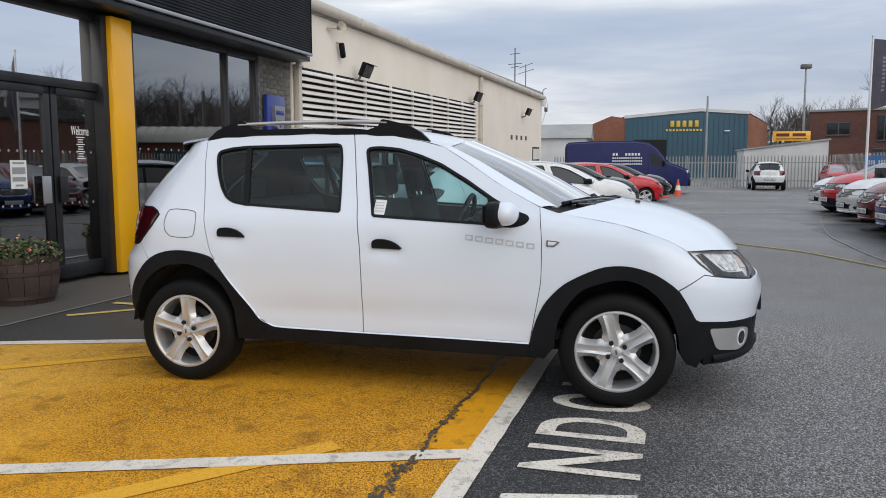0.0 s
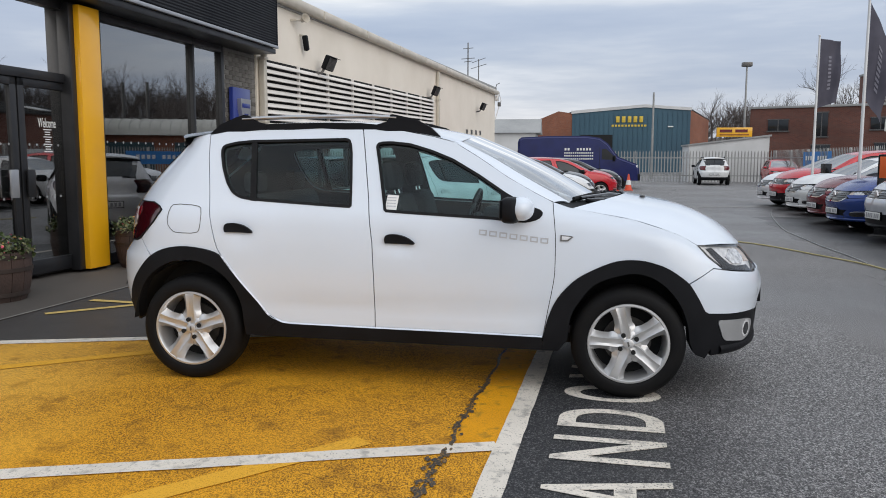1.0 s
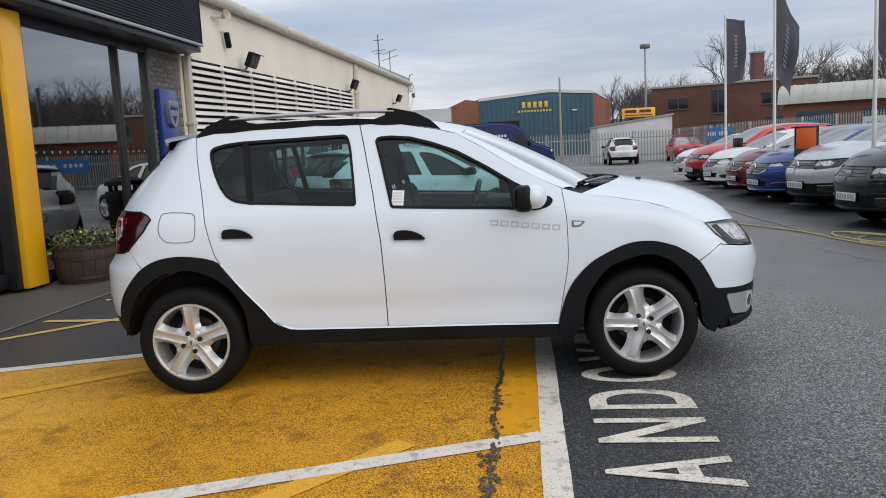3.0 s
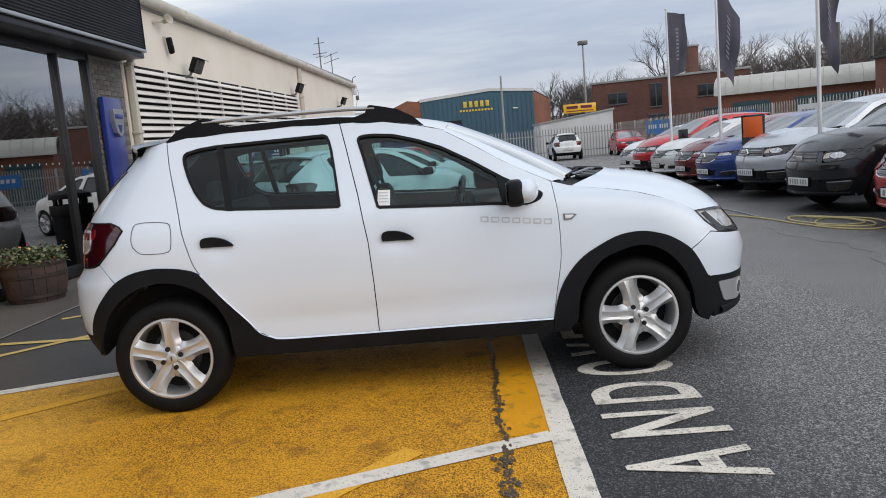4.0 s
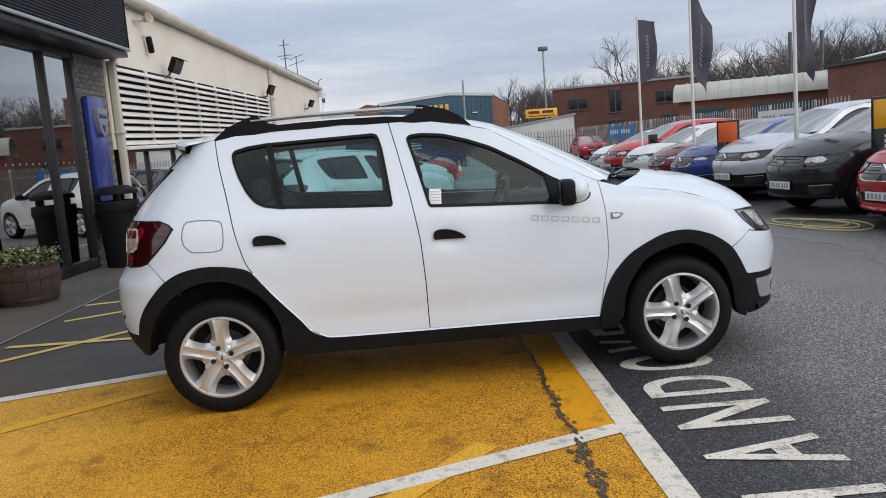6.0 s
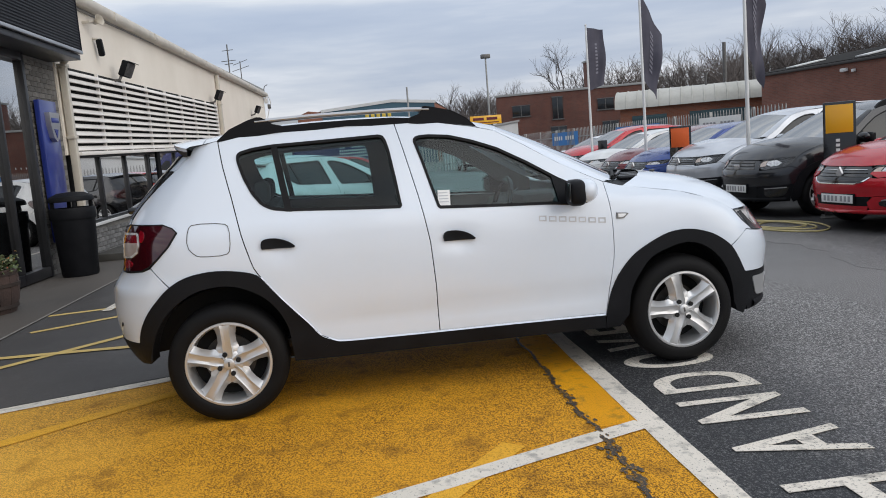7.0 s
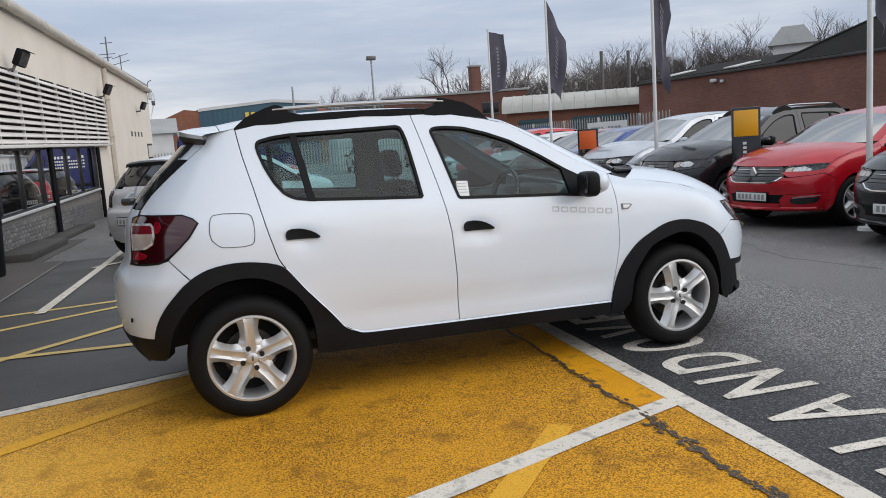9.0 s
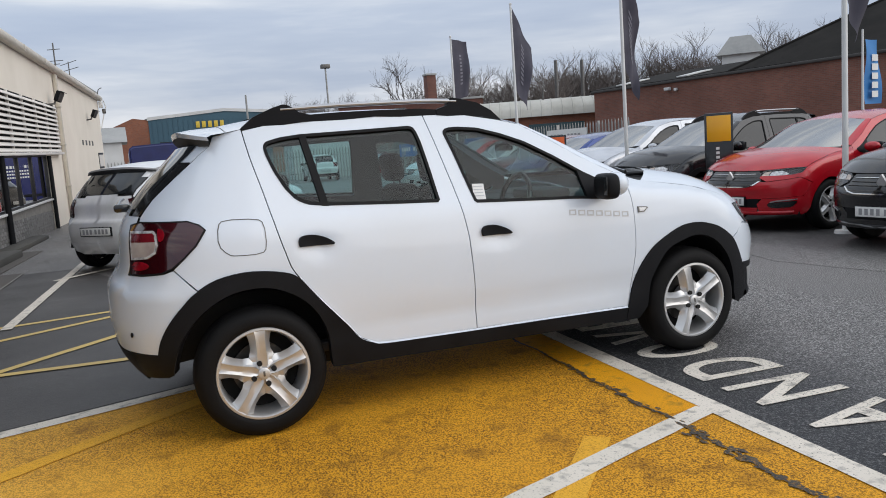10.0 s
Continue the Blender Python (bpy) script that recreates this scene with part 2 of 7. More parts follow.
M["dark_red_lens"] = material("dark_red_lamp_lens", (.04, .003, .006), .1, alt=(.026, .002, .004), scale=3, coat=.7)
M["lamp_bright"] = material("bright_reflector", (.88, .88, .88), .14, .3, alt=(.30, .30, .31), scale=34)
M["amber_pale"] = material("pale_amber_reflector", (.70, .58, .50), .2, .1, alt=(.50, .41, .35), scale=40)
M["lamp_dark"] = material("dark_lamp_bezel", (.05, .05, .055), .25, .3, alt=(.03, .03, .03), scale=10)
M["fog_silver"] = material("satin_silver_plastic", (.46, .465, .47), .38, .55, alt=(.40, .405, .41), scale=5)
M["clear_lens"] = material("pale_lamp_lens", (.52, .46, .42), .12, alt=(.34, .28, .26), scale=9, coat=.6)
M["lamp_inner"] = material("lamp_reflector", (.80, .80, .80), .2, .1, alt=(.50, .50, .51), scale=26)
M["car_glass"] = glass_material("car_glass", (.52, .71, .71), .5)
M["screen_glass"] = glass_material("windscreen_glass", (.60, .68, .68), 2.6)
M["lamp_glass"] = glass_material("lamp_cover", (.96, .96, .96), .45)
M["shop_glass"] = glass_material("shop_glass", (.34, .36, .36), 4.4)
M["fan_glass"] = glass_material("mirror_film_glass", (.22, .22, .22), 30.0)
M["tint_glass"] = material("dark_car_glass", (.012, .014, .016), .05, alt=(.02, .022, .024), scale=2, spec=.45)
M["parked_screen"] = material("sky_lit_windscreen", (.03, .035, .038), .06, alt=(.022, .026, .028), scale=2)
M["parked_screen"].node_tree.nodes["Principled BSDF"].inputs["IOR"].default_value = 4.3
M["frost"] = material("frosted_dot", (.26, .27, .27), .7)
M["paper"] = material("white_paper", (.74, .74, .72), .7, alt=(.68, .68, .66), scale=20)
M["print"] = material("grey_print", (.28, .28, .29), .6)
M["letter_grey"] = material("grey_decal", (.50, .51, .53), .35, .2, alt=(.40, .405, .42), scale=30)


def paint(name, c, metal=0.0):
    return material(name, c, .24, metal, alt=tuple(v * .82 for v in c), scale=2.5, coat=.45, fine=.15)


M["render"] = material("cream_render", (.84, .77, .67), .85, alt=(.77, .70, .60), scale=.7, fine=.12, bump=.15, bump_scale=70)
M["cream_metal"] = material("cream_coated_metal", (.58, .53, .45), .45, alt=(.47, .43, .36), scale=2.2, fine=.1)
M["louvre"] = material("pale_louvre_paint", (.80, .76, .71), .5, alt=(.71, .67, .62), scale=1.3, fine=.15)
M["charcoal"] = material("charcoal_cladding", (.005, .006, .009), .5, spec=.14, alt=(.014, .015, .018), scale=1.2, bump=.2, bump_scale=90)
M["dark_frame"] = material("dark_aluminium", (.010, .0105, .0125), .42, .05, alt=(.019, .0195, .022), scale=4)
M["pale_edge"] = material("aluminium_edge", (.42, .43, .45), .35, .6, alt=(.34, .35, .37), scale=3)
M["sign_yellow"] = material("yellow_enamel", (.80, .40, .008), .3, alt=(.72, .35, .008), scale=1.5, coat=.3)
M["sign_blue"] = material("blue_enamel", (.018, .035, .22), .3, alt=(.014, .027, .18), scale=2, coat=.3)
M["sign_orange"] = material("orange_enamel", (.75, .13, .025), .4, alt=(.66, .11, .02), scale=2)
M["mortar"] = material("grey_mortar", (.23, .22, .2), .9, alt=(.17, .16, .15), scale=9, bump=.3, bump_scale=90)
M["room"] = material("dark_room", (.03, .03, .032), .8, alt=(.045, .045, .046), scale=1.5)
M["room_floor"] = material("showroom_floor", (.10, .10, .10), .3, alt=(.08, .08, .08), scale=2)
M["oak"] = material("weathered_barrel_oak", (.062, .036, .028), .8, alt=(.034, .022, .018), scale=4, fine=.5, bump=.4, bump_scale=50)
M["hoop"] = material("rusty_hoop", (.06, .04, .032), .6, .4, alt=(.035, .026, .022), scale=10)
M["soil"] = material("dark_soil", (.03, .022, .015), .95, alt=(.05, .035, .022), scale=14, bump=.6, bump_scale=60)
M["white_metal"] = material("white_coated_metal", (.72, .72, .71), .4, alt=(.6, .6, .59), scale=2)
M["flag_print"] = material("pale_flag_print", (.19, .185, .22), .8)
M["flag"] = material("dark_flag_cloth", (.075, .072, .095), .85, alt=(.055, .052, .07), scale=3, bump=.1, bump_scale=140)
M["galvanised"] = material("galvanised_steel", (.36, .36, .35), .5, .5, alt=(.26, .26, .25), scale=2, fine=.2)
M["hose"] = material("yellow_hose", (.50, .41, .18), .5, alt=(.40, .33, .15), scale=5)
M["bark"] = material("winter_bark", (.125, .105, .095), .95, alt=(.09, .075, .068), scale=3)
M["cone"] = material("orange_cone", (.72, .09, .03), .5, alt=(.6, .075, .03), scale=6)


def brick_material(name, tone):
    """Bricks whose tone wanders from piece to piece."""
    m = material(name, tone, .85, alt=tuple(v * .7 for v in tone), scale=7, fine=.4, bump=.35, bump_scale=110)
    N, L = m.node_tree.nodes, m.node_tree.links
    b, inf, hsv, rng = N["Principled BSDF"], N.new("ShaderNodeObjectInfo"), N.new("ShaderNodeHueSaturation"), N.new("ShaderNodeMapRange")
    src = b.inputs["Base Color"].links[0].from_socket
    rng.inputs["To Min"].default_value, rng.inputs["To Max"].default_value = .72, 1.3
    L.new(inf.outputs["Random"], rng.inputs["Value"])
    L.new(rng.outputs["Result"], hsv.inputs["Value"])
    L.new(src, hsv.inputs["Color"])
    L.new(hsv.outputs["Color"], b.inputs["Base Color"])
    return m


def wall_pattern(name, a, c, joint, bw=.225, bh=.075, axis="XZ"):
    """Brickwork too far off to tell the bricks apart."""
    m = bpy.data.materials.new(name)
    m.use_nodes = True
    N, L = m.node_tree.nodes, m.node_tree.links
    b, co, br, sep, com, nz, mx = N["Principled BSDF"], N.new("ShaderNodeTexCoord"), N.new("ShaderNodeTexBrick"), N.new("ShaderNodeSeparateXYZ"), N.new("ShaderNodeCombineXYZ"), N.new("ShaderNodeTexNoise"), N.new("ShaderNodeMix")
    L.new(co.outputs["Object"], sep.inputs[0])
    ad = N.new("ShaderNodeMath")
    ad.operation = "ADD"
    L.new(sep.outputs["X"], ad.inputs[0])
    L.new(sep.outputs["Y"], ad.inputs[1])
    L.new(ad.outputs[0], com.inputs["X"])
    L.new(sep.outputs["Z"], com.inputs["Y"])
    L.new(com.outputs[0], br.inputs["Vector"])
    br.inputs["Color1"].default_value, br.inputs["Color2"].default_value, br.inputs["Mortar"].default_value = (*a, 1), (*c, 1), (*joint, 1)
    br.inputs["Scale"].default_value, br.inputs["Brick Width"].default_value, br.inputs["Row Height"].default_value, br.inputs["Mortar Size"].default_value = 1.0, bw, bh, .008
    L.new(co.outputs["Object"], nz.inputs["Vector"])
    nz.inputs["Scale"].default_value, nz.inputs["Detail"].default_value = .45, 6
    mx.data_type, mx.blend_type = "RGBA", "MULTIPLY"
    mx.inputs["Factor"].default_value = .75
    L.new(br.outputs["Color"], mx.inputs["A"])
    rp = N.new("ShaderNodeValToRGB")
    rp.color_ramp.elements[0].position, rp.color_ramp.elements[0].color = .3, (.55, .52, .5, 1)
    rp.color_ramp.elements[1].position, rp.color_ramp.elements[1].color = .7, (1, 1, 1, 1)
    L.new(nz.outputs["Fac"], rp.inputs["Fac"])
    L.new(rp.outputs["Color"], mx.inputs["B"])
    L.new(mx.outputs["Result"], b.inputs["Base Color"])
    b.inputs["Roughness"].default_value = .85
    return m


M["grey_brick"] = brick_material("grey_brick", (.155, .145, .13))
M["pale_brick"] = brick_material("pale_brick", (.20, .195, .19))
M["red_brickwork"] = wall_pattern("red_brickwork", (.17, .062, .042), (.125, .046, .034), (.14, .095, .08))
M["orange_brickwork"] = wall_pattern("orange_brickwork", (.29, .10, .05), (.23, .078, .042), (.2, .13, .1))
M["dark_brickwork"] = wall_pattern("dark_brickwork", (.27, .105, .072), (.20, .08, .058), (.19, .135, .11))
M["blue_sheet"] = material("blue_green_sheeting", (.035, .095, .135), .5, alt=(.028, .075, .11), scale=.25, fine=.2)
M["roof_sheet"] = material("grey_roof_sheet", (.33, .33, .32), .6, alt=(.24, .245, .24), scale=.35, fine=.3)
M["teal"] = material("teal_shutter", (.022, .06, .07), .5, alt=(.016, .045, .055), scale=1.5)
M["pale_roof"] = material("pale_curved_roof", (.47, .46, .42), .7, alt=(.36, .35, .31), scale=.5, fine=.25)
M["blue_banner"] = material("blue_banner", (.03, .20, .50), .6, alt=(.025, .16, .42), scale=1.5)
M["far_white"] = material("off_white_sheeting", (.62, .62, .61), .6, alt=(.5, .5, .49), scale=.6)
M["sign_gold"] = material("gold_lettering", (.62, .44, .05), .5)


# ---- building blocks ----
class Geo:
    """Points and faces gathered for one mesh."""

    def __init__(self):
        self.v, self.f = [], []

    def add(self, verts, faces):
        k = len(self.v)
        self.v += [tuple(p) for p in verts]
        self.f += [tuple(i + k for i in q) for q in faces]
        return self

    def box(self, c, s, bevel=0.0, turn=None):
        """A box with chamfered edges."""
        x, y, z = (d / 2 for d in s)
        b = min(bevel, x * .9, y * .9, z * .9)
        m = turn or Matrix()
        if b <= 0:
            pts = [(sx * x, sy * y, sz * z) for sx in (-1, 1) for sy in (-1, 1) for sz in (-1, 1)]
            fc = [(0, 1, 3, 2), (4, 6, 7, 5), (0, 4, 5, 1), (2, 3, 7, 6), (0, 2, 6, 4), (1, 5, 7, 3)]
        else:
            bm = bmesh.new()
            bmesh.ops.create_cube(bm, size=1, matrix=Matrix.Diagonal((*s, 1)))
            bmesh.ops.bevel(bm, geom=bm.edges[:], offset=b, segments=2, affect="EDGES", profile=.5)
            bm.verts.index_update()
            pts, fc = [v.co.copy() for v in bm.verts], [[v.index for v in q.verts] for q in bm.faces]
            bm.free()
        return self.add([Vector(c) + (m @ Vector(p)) for p in pts], fc)

    def tube(self, path, radius, n=10, closed=False, cap=True):
        """A round bar along a path; radius may be one number or one a point."""
        path = [Vector(p) for p in path]
        rad = radius if isinstance(radius, (list, tuple)) else [radius] * len(path)
        rings, verts = [], []
        side = None
        for i, p in enumerate(path):
            a, b = path[i - 1] if i or closed else p, path[(i + 1) % len(path)] if i < len(path) - 1 or closed else p
            d = (b - a).normalized()
            if side is None:
                side = d.orthogonal().normalized()
            side = (side - d * side.dot(d)).normalized()
            up = d.cross(side)
            rings.append([len(verts) + j for j in range(n)])
            verts += [p + rad[i] * (math.cos(2 * math.pi * j / n) * side + math.sin(2 * math.pi * j / n) * up) for j in range(n)]
        faces = []
        for i in range(len(rings) - (0 if closed else 1)):
            a, b = rings[i], rings[(i + 1) % len(rings)]
            faces += [(a[j], a[(j + 1) % n], b[(j + 1) % n], b[j]) for j in range(n)]
        if cap and not closed:
            faces += [tuple(reversed(rings[0])), tuple(rings[-1])]
        return self.add(verts, faces)

    def lathe(self, prof, n=32, m=None, cap=False):
        """Turn a profile of (radius, height) about z."""
        m = m or Matrix()
        verts = [m @ Vector((r * math.cos(2 * math.pi * j / n), r * math.sin(2 * math.pi * j / n), h)) for r, h in prof for j in range(n)]
        faces = [(i * n + j, i * n + (j + 1) % n, (i + 1) * n + (j + 1) % n, (i + 1) * n + j) for i in range(len(prof) - 1) for j in range(n)]
        if cap:
            faces += [tuple(range(n - 1, -1, -1)), tuple((len(prof) - 1) * n + j for j in range(n))]
        return self.add(verts, faces)

    def grid(self, fn, nu, nv, flip=False):
        verts = [fn(i / nu, j / nv) for i in range(nu + 1) for j in range(nv + 1)]
        q = [(i * (nv + 1) + j, (i + 1) * (nv + 1) + j, (i + 1) * (nv + 1) + j + 1, i * (nv + 1) + j + 1) for i in range(nu) for j in range(nv)]
        return self.add(verts, [tuple(reversed(x)) for x in q] if flip else q)

    def prism(self, poly, axis, a, b):
        """A flat outline, pushed along an axis from a to b. The outline's pair of numbers are the other two axes in order."""
        def at(p, h):
            q = list(p)
            q.insert("xyz".index(axis), h)
            return q
        n = len(poly)
        verts = [at(p, a) for p in poly] + [at(p, b) for p in poly]
        faces = [tuple(range(n)), tuple(range(2 * n - 1, n - 1, -1))] + [(i, i + n, (i + 1) % n + n, (i + 1) % n) for i in range(n)]
        return self.add(verts, faces)


def part(name, geo, mat, parent=None, label="", smooth=40, fix=True, at=None):
    """Links gathered geometry (a Geo or a bmesh) as ONE mesh object."""
    me = bpy.data.meshes.new(name)
    if isinstance(geo, Geo):
        me.from_pydata([tuple(p) for p in geo.v], [], geo.f)
        if fix:
            bm = bmesh.new()
            bm.from_mesh(me)
            bmesh.ops.recalc_face_normals(bm, faces=bm.faces[:])
            bm.to_mesh(me)
            bm.free()
    else:
        geo.to_mesh(me)
        geo.free()
    me.materials.append(mat)
    if smooth:
        me.shade_smooth()
        me.set_sharp_from_angle(angle=radians(smooth))
    ob = new(name, me)
    ob.parent = parent
    if at is not None:
        ob.matrix_basis = at
    if label:
        ob["label"] = label
    return ob


def thing(name, label, category, m=None, group="", kind=""):
    """The empty at a thing's base that carries its parts."""
    ob = new(name)
    ob.empty_display_size = .1
    ob.matrix_basis = m or Matrix()
    return tagged(ob, label, category, group, kind)


def single(name, geo, mat, label, category="", group="", kind="", smooth=40, at=None):
    return tagged(part(name, geo, mat, None, "", smooth, at=at), label, category, group, kind)


def lettering(name, words, size, m, mat, parent=None, width=None, deep=.002, bold=0.0):
    """Words in the built-in font, as a mesh; width stretches them to a length."""
    cu = bpy.data.curves.new(name, "FONT")
    cu.body, cu.size, cu.extrude, cu.offset = words, size, deep, bold
    cu.align_x, cu.align_y = "CENTER", "CENTER"
    tmp = bpy.data.objects.new(name, cu)
    scene.collection.objects.link(tmp)
    bpy.context.view_layer.update()
    me = bpy.data.meshes.new_from_object(tmp.evaluated_get(bpy.context.evaluated_depsgraph_get()))
    bpy.data.objects.remove(tmp)
    if width:
        xs = [v.co.x for v in me.vertices]
        k = width / (max(xs) - min(xs))
        for v in me.vertices:
            v.co.x *= k
    me.materials.clear()
    me.materials.append(mat)
    ob = new(name, me)
    ob.parent, ob.matrix_basis = parent, m
    return ob



# ---- ground ----
def sheet(name, poly, z, mat, label, thick=0.0, category="", kind="structure", step=0.0):
    g = Geo()
    if thick:
        g.prism(poly, "z", z - thick, z)
    else:
        g.add([(x, y, z) for x, y in poly], [tuple(range(len(poly)))])
    return single(name, g, mat, label, category, kind=kind, smooth=0)


def stripe(name, a, b, width, z, mat, label, kind="structure"):
    """A painted line with slightly uneven edges."""
    a, b = Vector((*a, 0)), Vector((*b, 0))
    d = b - a
    n = max(4, int(d.length / .12))
    out = Vector((-d.y, d.x, 0)).normalized() * width / 2
    g = Geo()
    rnd = random.Random(int(a.x * 100 + b.y * 37 + 9000))
    pts = []
    for i in range(n + 1):
        p = a + d * i / n
        j, k = 1 + rnd.uniform(-.05, .05), 1 + rnd.uniform(-.05, .05)
        pts += [p + out * j + Vector((0, 0, z)), p - out * k + Vector((0, 0, z))]
    g.add(pts, [(2 * i, 2 * i + 1, 2 * i + 3, 2 * i + 2) for i in range(n)])
    return single(name, g, mat, label, "road marking", "painted ground lines", kind, smooth=0)


sheet("ground", [(-400, -400), (600, -400), (600, 800), (-400, 800)], 0, M["asphalt"], "damp dark asphalt yard reaching into the distance")
sheet("pavement", [(-8, -14), (-3.3, -14), (-1.95, 8.7), (-2.3, 8.75), (-2.0, 12.3), (-8, 12.3)], .012, M["paving"], "brownish concrete paving before the showroom", .02)
sheet("yellow_bay", [(-2.39, .48), (-.7, .98), (2.09, 1.77), (1.92, -1.6), (1.715, -4.5), (-2.39, -4.5)], .004, M["yellow"], "worn yellow surfaced parking bay under the white hatchback", .003)
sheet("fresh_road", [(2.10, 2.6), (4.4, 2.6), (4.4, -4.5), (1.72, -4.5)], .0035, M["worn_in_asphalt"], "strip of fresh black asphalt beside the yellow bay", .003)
sheet("back_road", [(-2.39, .60), (-.7, 1.1), (2.02, 1.87), (2.1, 2.6), (1.2, 2.9), (-.4, 5.6), (-1.2, 8.6), (-2.39, 8.6)], .0035, M["fresh_asphalt"], "smooth black asphalt between bay and paving", .003)
# sheet from the noses back: wet asphalt plus painted shade of the cars
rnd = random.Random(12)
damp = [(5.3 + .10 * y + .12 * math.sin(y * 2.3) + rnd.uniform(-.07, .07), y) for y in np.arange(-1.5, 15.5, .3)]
sheet("damp_patch", [*damp, (13.5, 15.4), (13.5, -1.5)], .003, M["damp"], "damp asphalt beneath the parked cars, darkened with their painted shade", .002)
stripe("bay_line", (2.17, 1.9), (1.78, -3.6), .115, .0085, M["road_paint"], "worn white line along the edge of the yellow bay")
stripe("bay_line", (-2.2, -2.16), (1.93, -.836), .115, .0088, M["road_paint"], "white line across the yellow bay, flecked with wear")
stripe("bay_line", (-2.35, .515), (2.06, 1.81), .115, .0085, M["road_paint"], "white line behind the yellow bay")
stripe("kerb_edge", (-2.95, -8), (-1.955, 8.7), .03, .0135, M["mortar"], "thin pale edging between paving and asphalt")
stripe("faded_line", (-1.9, -.35), (.35, 1.25), .11, .0082, M["yellow_faded"], "old bay line showing faintly through yellow surfacing")
stripe("faded_line", (-.1, -2.35), (1.30, -.86), .12, .0082, M["yellow_faded"], "old bay line showing faintly through yellow surfacing")
sheet("yellow_strip", [(1.85, 1.35), (2.075, 1.35), (1.925, -.80), (1.705, -.80)], .0062, M["yellow_strip"], "brighter yellow strip between tar seam and white line", .002)
# tar seam, broken into crumbs
g = Geo()
rnd = random.Random(4)


def seam_x(y):
    return 1.835 - .072 * (1.0 - y) + .006 * math.sin(y * 5.1) + .008 * math.sin(y * 13)


for i in range(620):
    y = 1.35 - 4.6 * rnd.random()
    wide = .006 + .022 * min(1, max(0, (.5 - y) / 1.2)) * (1 + .5 * math.sin(y * 9.3))
    cx, r_ = seam_x(y) + rnd.gauss(0, .6) * wide, rnd.uniform(.003, .013) * (1 + 16 * wide)
    k, a0 = rnd.randint(5, 7), rnd.uniform(0, 6.28)
    ring_ = [(cx + r_ * rnd.uniform(.45, 1) * math.cos(a0 + 6.283 * j / k), y + 1.9 * r_ * rnd.uniform(.45, 1) * math.sin(a0 + 6.283 * j / k), .0088 + .0006 * rnd.random()) for j in range(k)]
    g.add(ring_, [tuple(range(k))])
pts, n = [], 150
for i in range(n + 1):
    y = 1.35 - i * .031
    pts += [(seam_x(y) - .004 - .005 * rnd.random(), y, .0086), (seam_x(y) + .004 + .005 * rnd.random(), y, .0086)]
g.add(pts, [(2 * i, 2 * i + 1, 2 * i + 3, 2 * i + 2) for i in range(n)])
single("tar_seam", g, M["tar"], "crumbling dark tar seam crossing the yellow bay", "road marking", kind="structure", smooth=0)
for lay, (a, b) in enumerate((((-2.2, 4.18), (-.2, 4.45)), ((-2.1, 3.33), (.9, 4.98)), ((-2.2, 1.69), (1.4, 5.1)), ((-2.2, 2.36), (1.6, 1.91)))):
    stripe("yellow_line", a, b, .085, .0070 + .0012 * lay, M["yellow_paint"], "pale yellow hatching line on black asphalt")
# two worn bay lines; the third stripe paints a wet strip's pale reflection
for a, b in (((-1.63, 4.1), (-.95, 12.0)), ((-1.45, 7.36), (.8, 9.7)), ((3.6, 18.6), (8.2, 19.55))):
    stripe("bay_line", a, b, .10, .0124 if b[0] < 0 else .0136, M["road_paint"], "thin worn white bay line, the farthest a painted wet-strip reflection")
# letters on the road
lettering_mat = M["letter_paint"]
for ch, yc, span in (("H", -1.79, .30), ("A", -1.28, .30), ("N", -.815, .31), ("D", -.375, .31), ("O", .08, .30), ("V", .52, .30), ("E", .93, .28), ("R", 1.33, .29)):
    ob = lettering("road_letter", ch, .735, pose(2.475 + .075 * (yc + .815), yc, .0085, 0, 0, 90 - 4), lettering_mat, width=span, deep=.0012, bold=.012)
    tagged(ob, "worn white letter %s painted on fresh black asphalt" % ch, "road marking", "painted word on the asphalt", "structure")

# ---- the showroom and workshop: one straight front, a little askew to the bay ----
K = .083
SITE = pose(-3.02, 9.7, 0, 0, 0, -math.degrees(math.atan(K)))
LONG = math.sqrt(1 + K * K)


def wy(y):
    """Way along the front from its world y."""
    return (y - 9.7) * LONG


def front(name, label, category="", kind=""):
    """An empty in the front's own axes: x out of the wall, y along it."""
    return thing(name, label, category, SITE, kind=kind)


def rise(y):
    return .020 * y


def slab(g, x0, x1, y0, y1, z0, z1, bevel=0.0):
    """A box on the front; it follows the slight fall of the site."""
    k = len(g.v)
    g.box(((x0 + x1) / 2, (y0 + y1) / 2, (z0 + z1) / 2), (x1 - x0, y1 - y0, z1 - z0), bevel)
    for i in range(k, len(g.v)):
        x, y, z = g.v[i]
        g.v[i] = (x, y, z + rise(y))
    return g


# workshop wall with its window opening
Y0, YE = wy(8.80), wy(33.3)
wall = tagged(part("wall_workshop", slab(Geo(), -.3, 0, Y0, YE, 1.76, 4.15), M["render"], at=SITE), "cream rendered upper wall of the workshop", kind="structure")
g = Geo()
slab(g, -.3, 0, wy(19.1), YE, -.4, 1.76)
tagged(part("wall_workshop_end", g, M["render"], at=SITE), "cream rendered wall of the workshop", kind="structure")
tagged(part("wall_workshop_low", slab(Geo(), -.26, -.02, Y0, wy(19.1), -.4, .575), M["mortar"], at=SITE), "grey brick wall below the workshop windows", kind="structure")
WALL_LOW = bpy.data.objects["wall_workshop_low"]
tagged(part("wall_workshop_side", slab(Geo(), -14, -.3, YE - .3, YE, -.4, 4.15), M["render"], at=SITE), "cream rendered end wall", kind="structure")
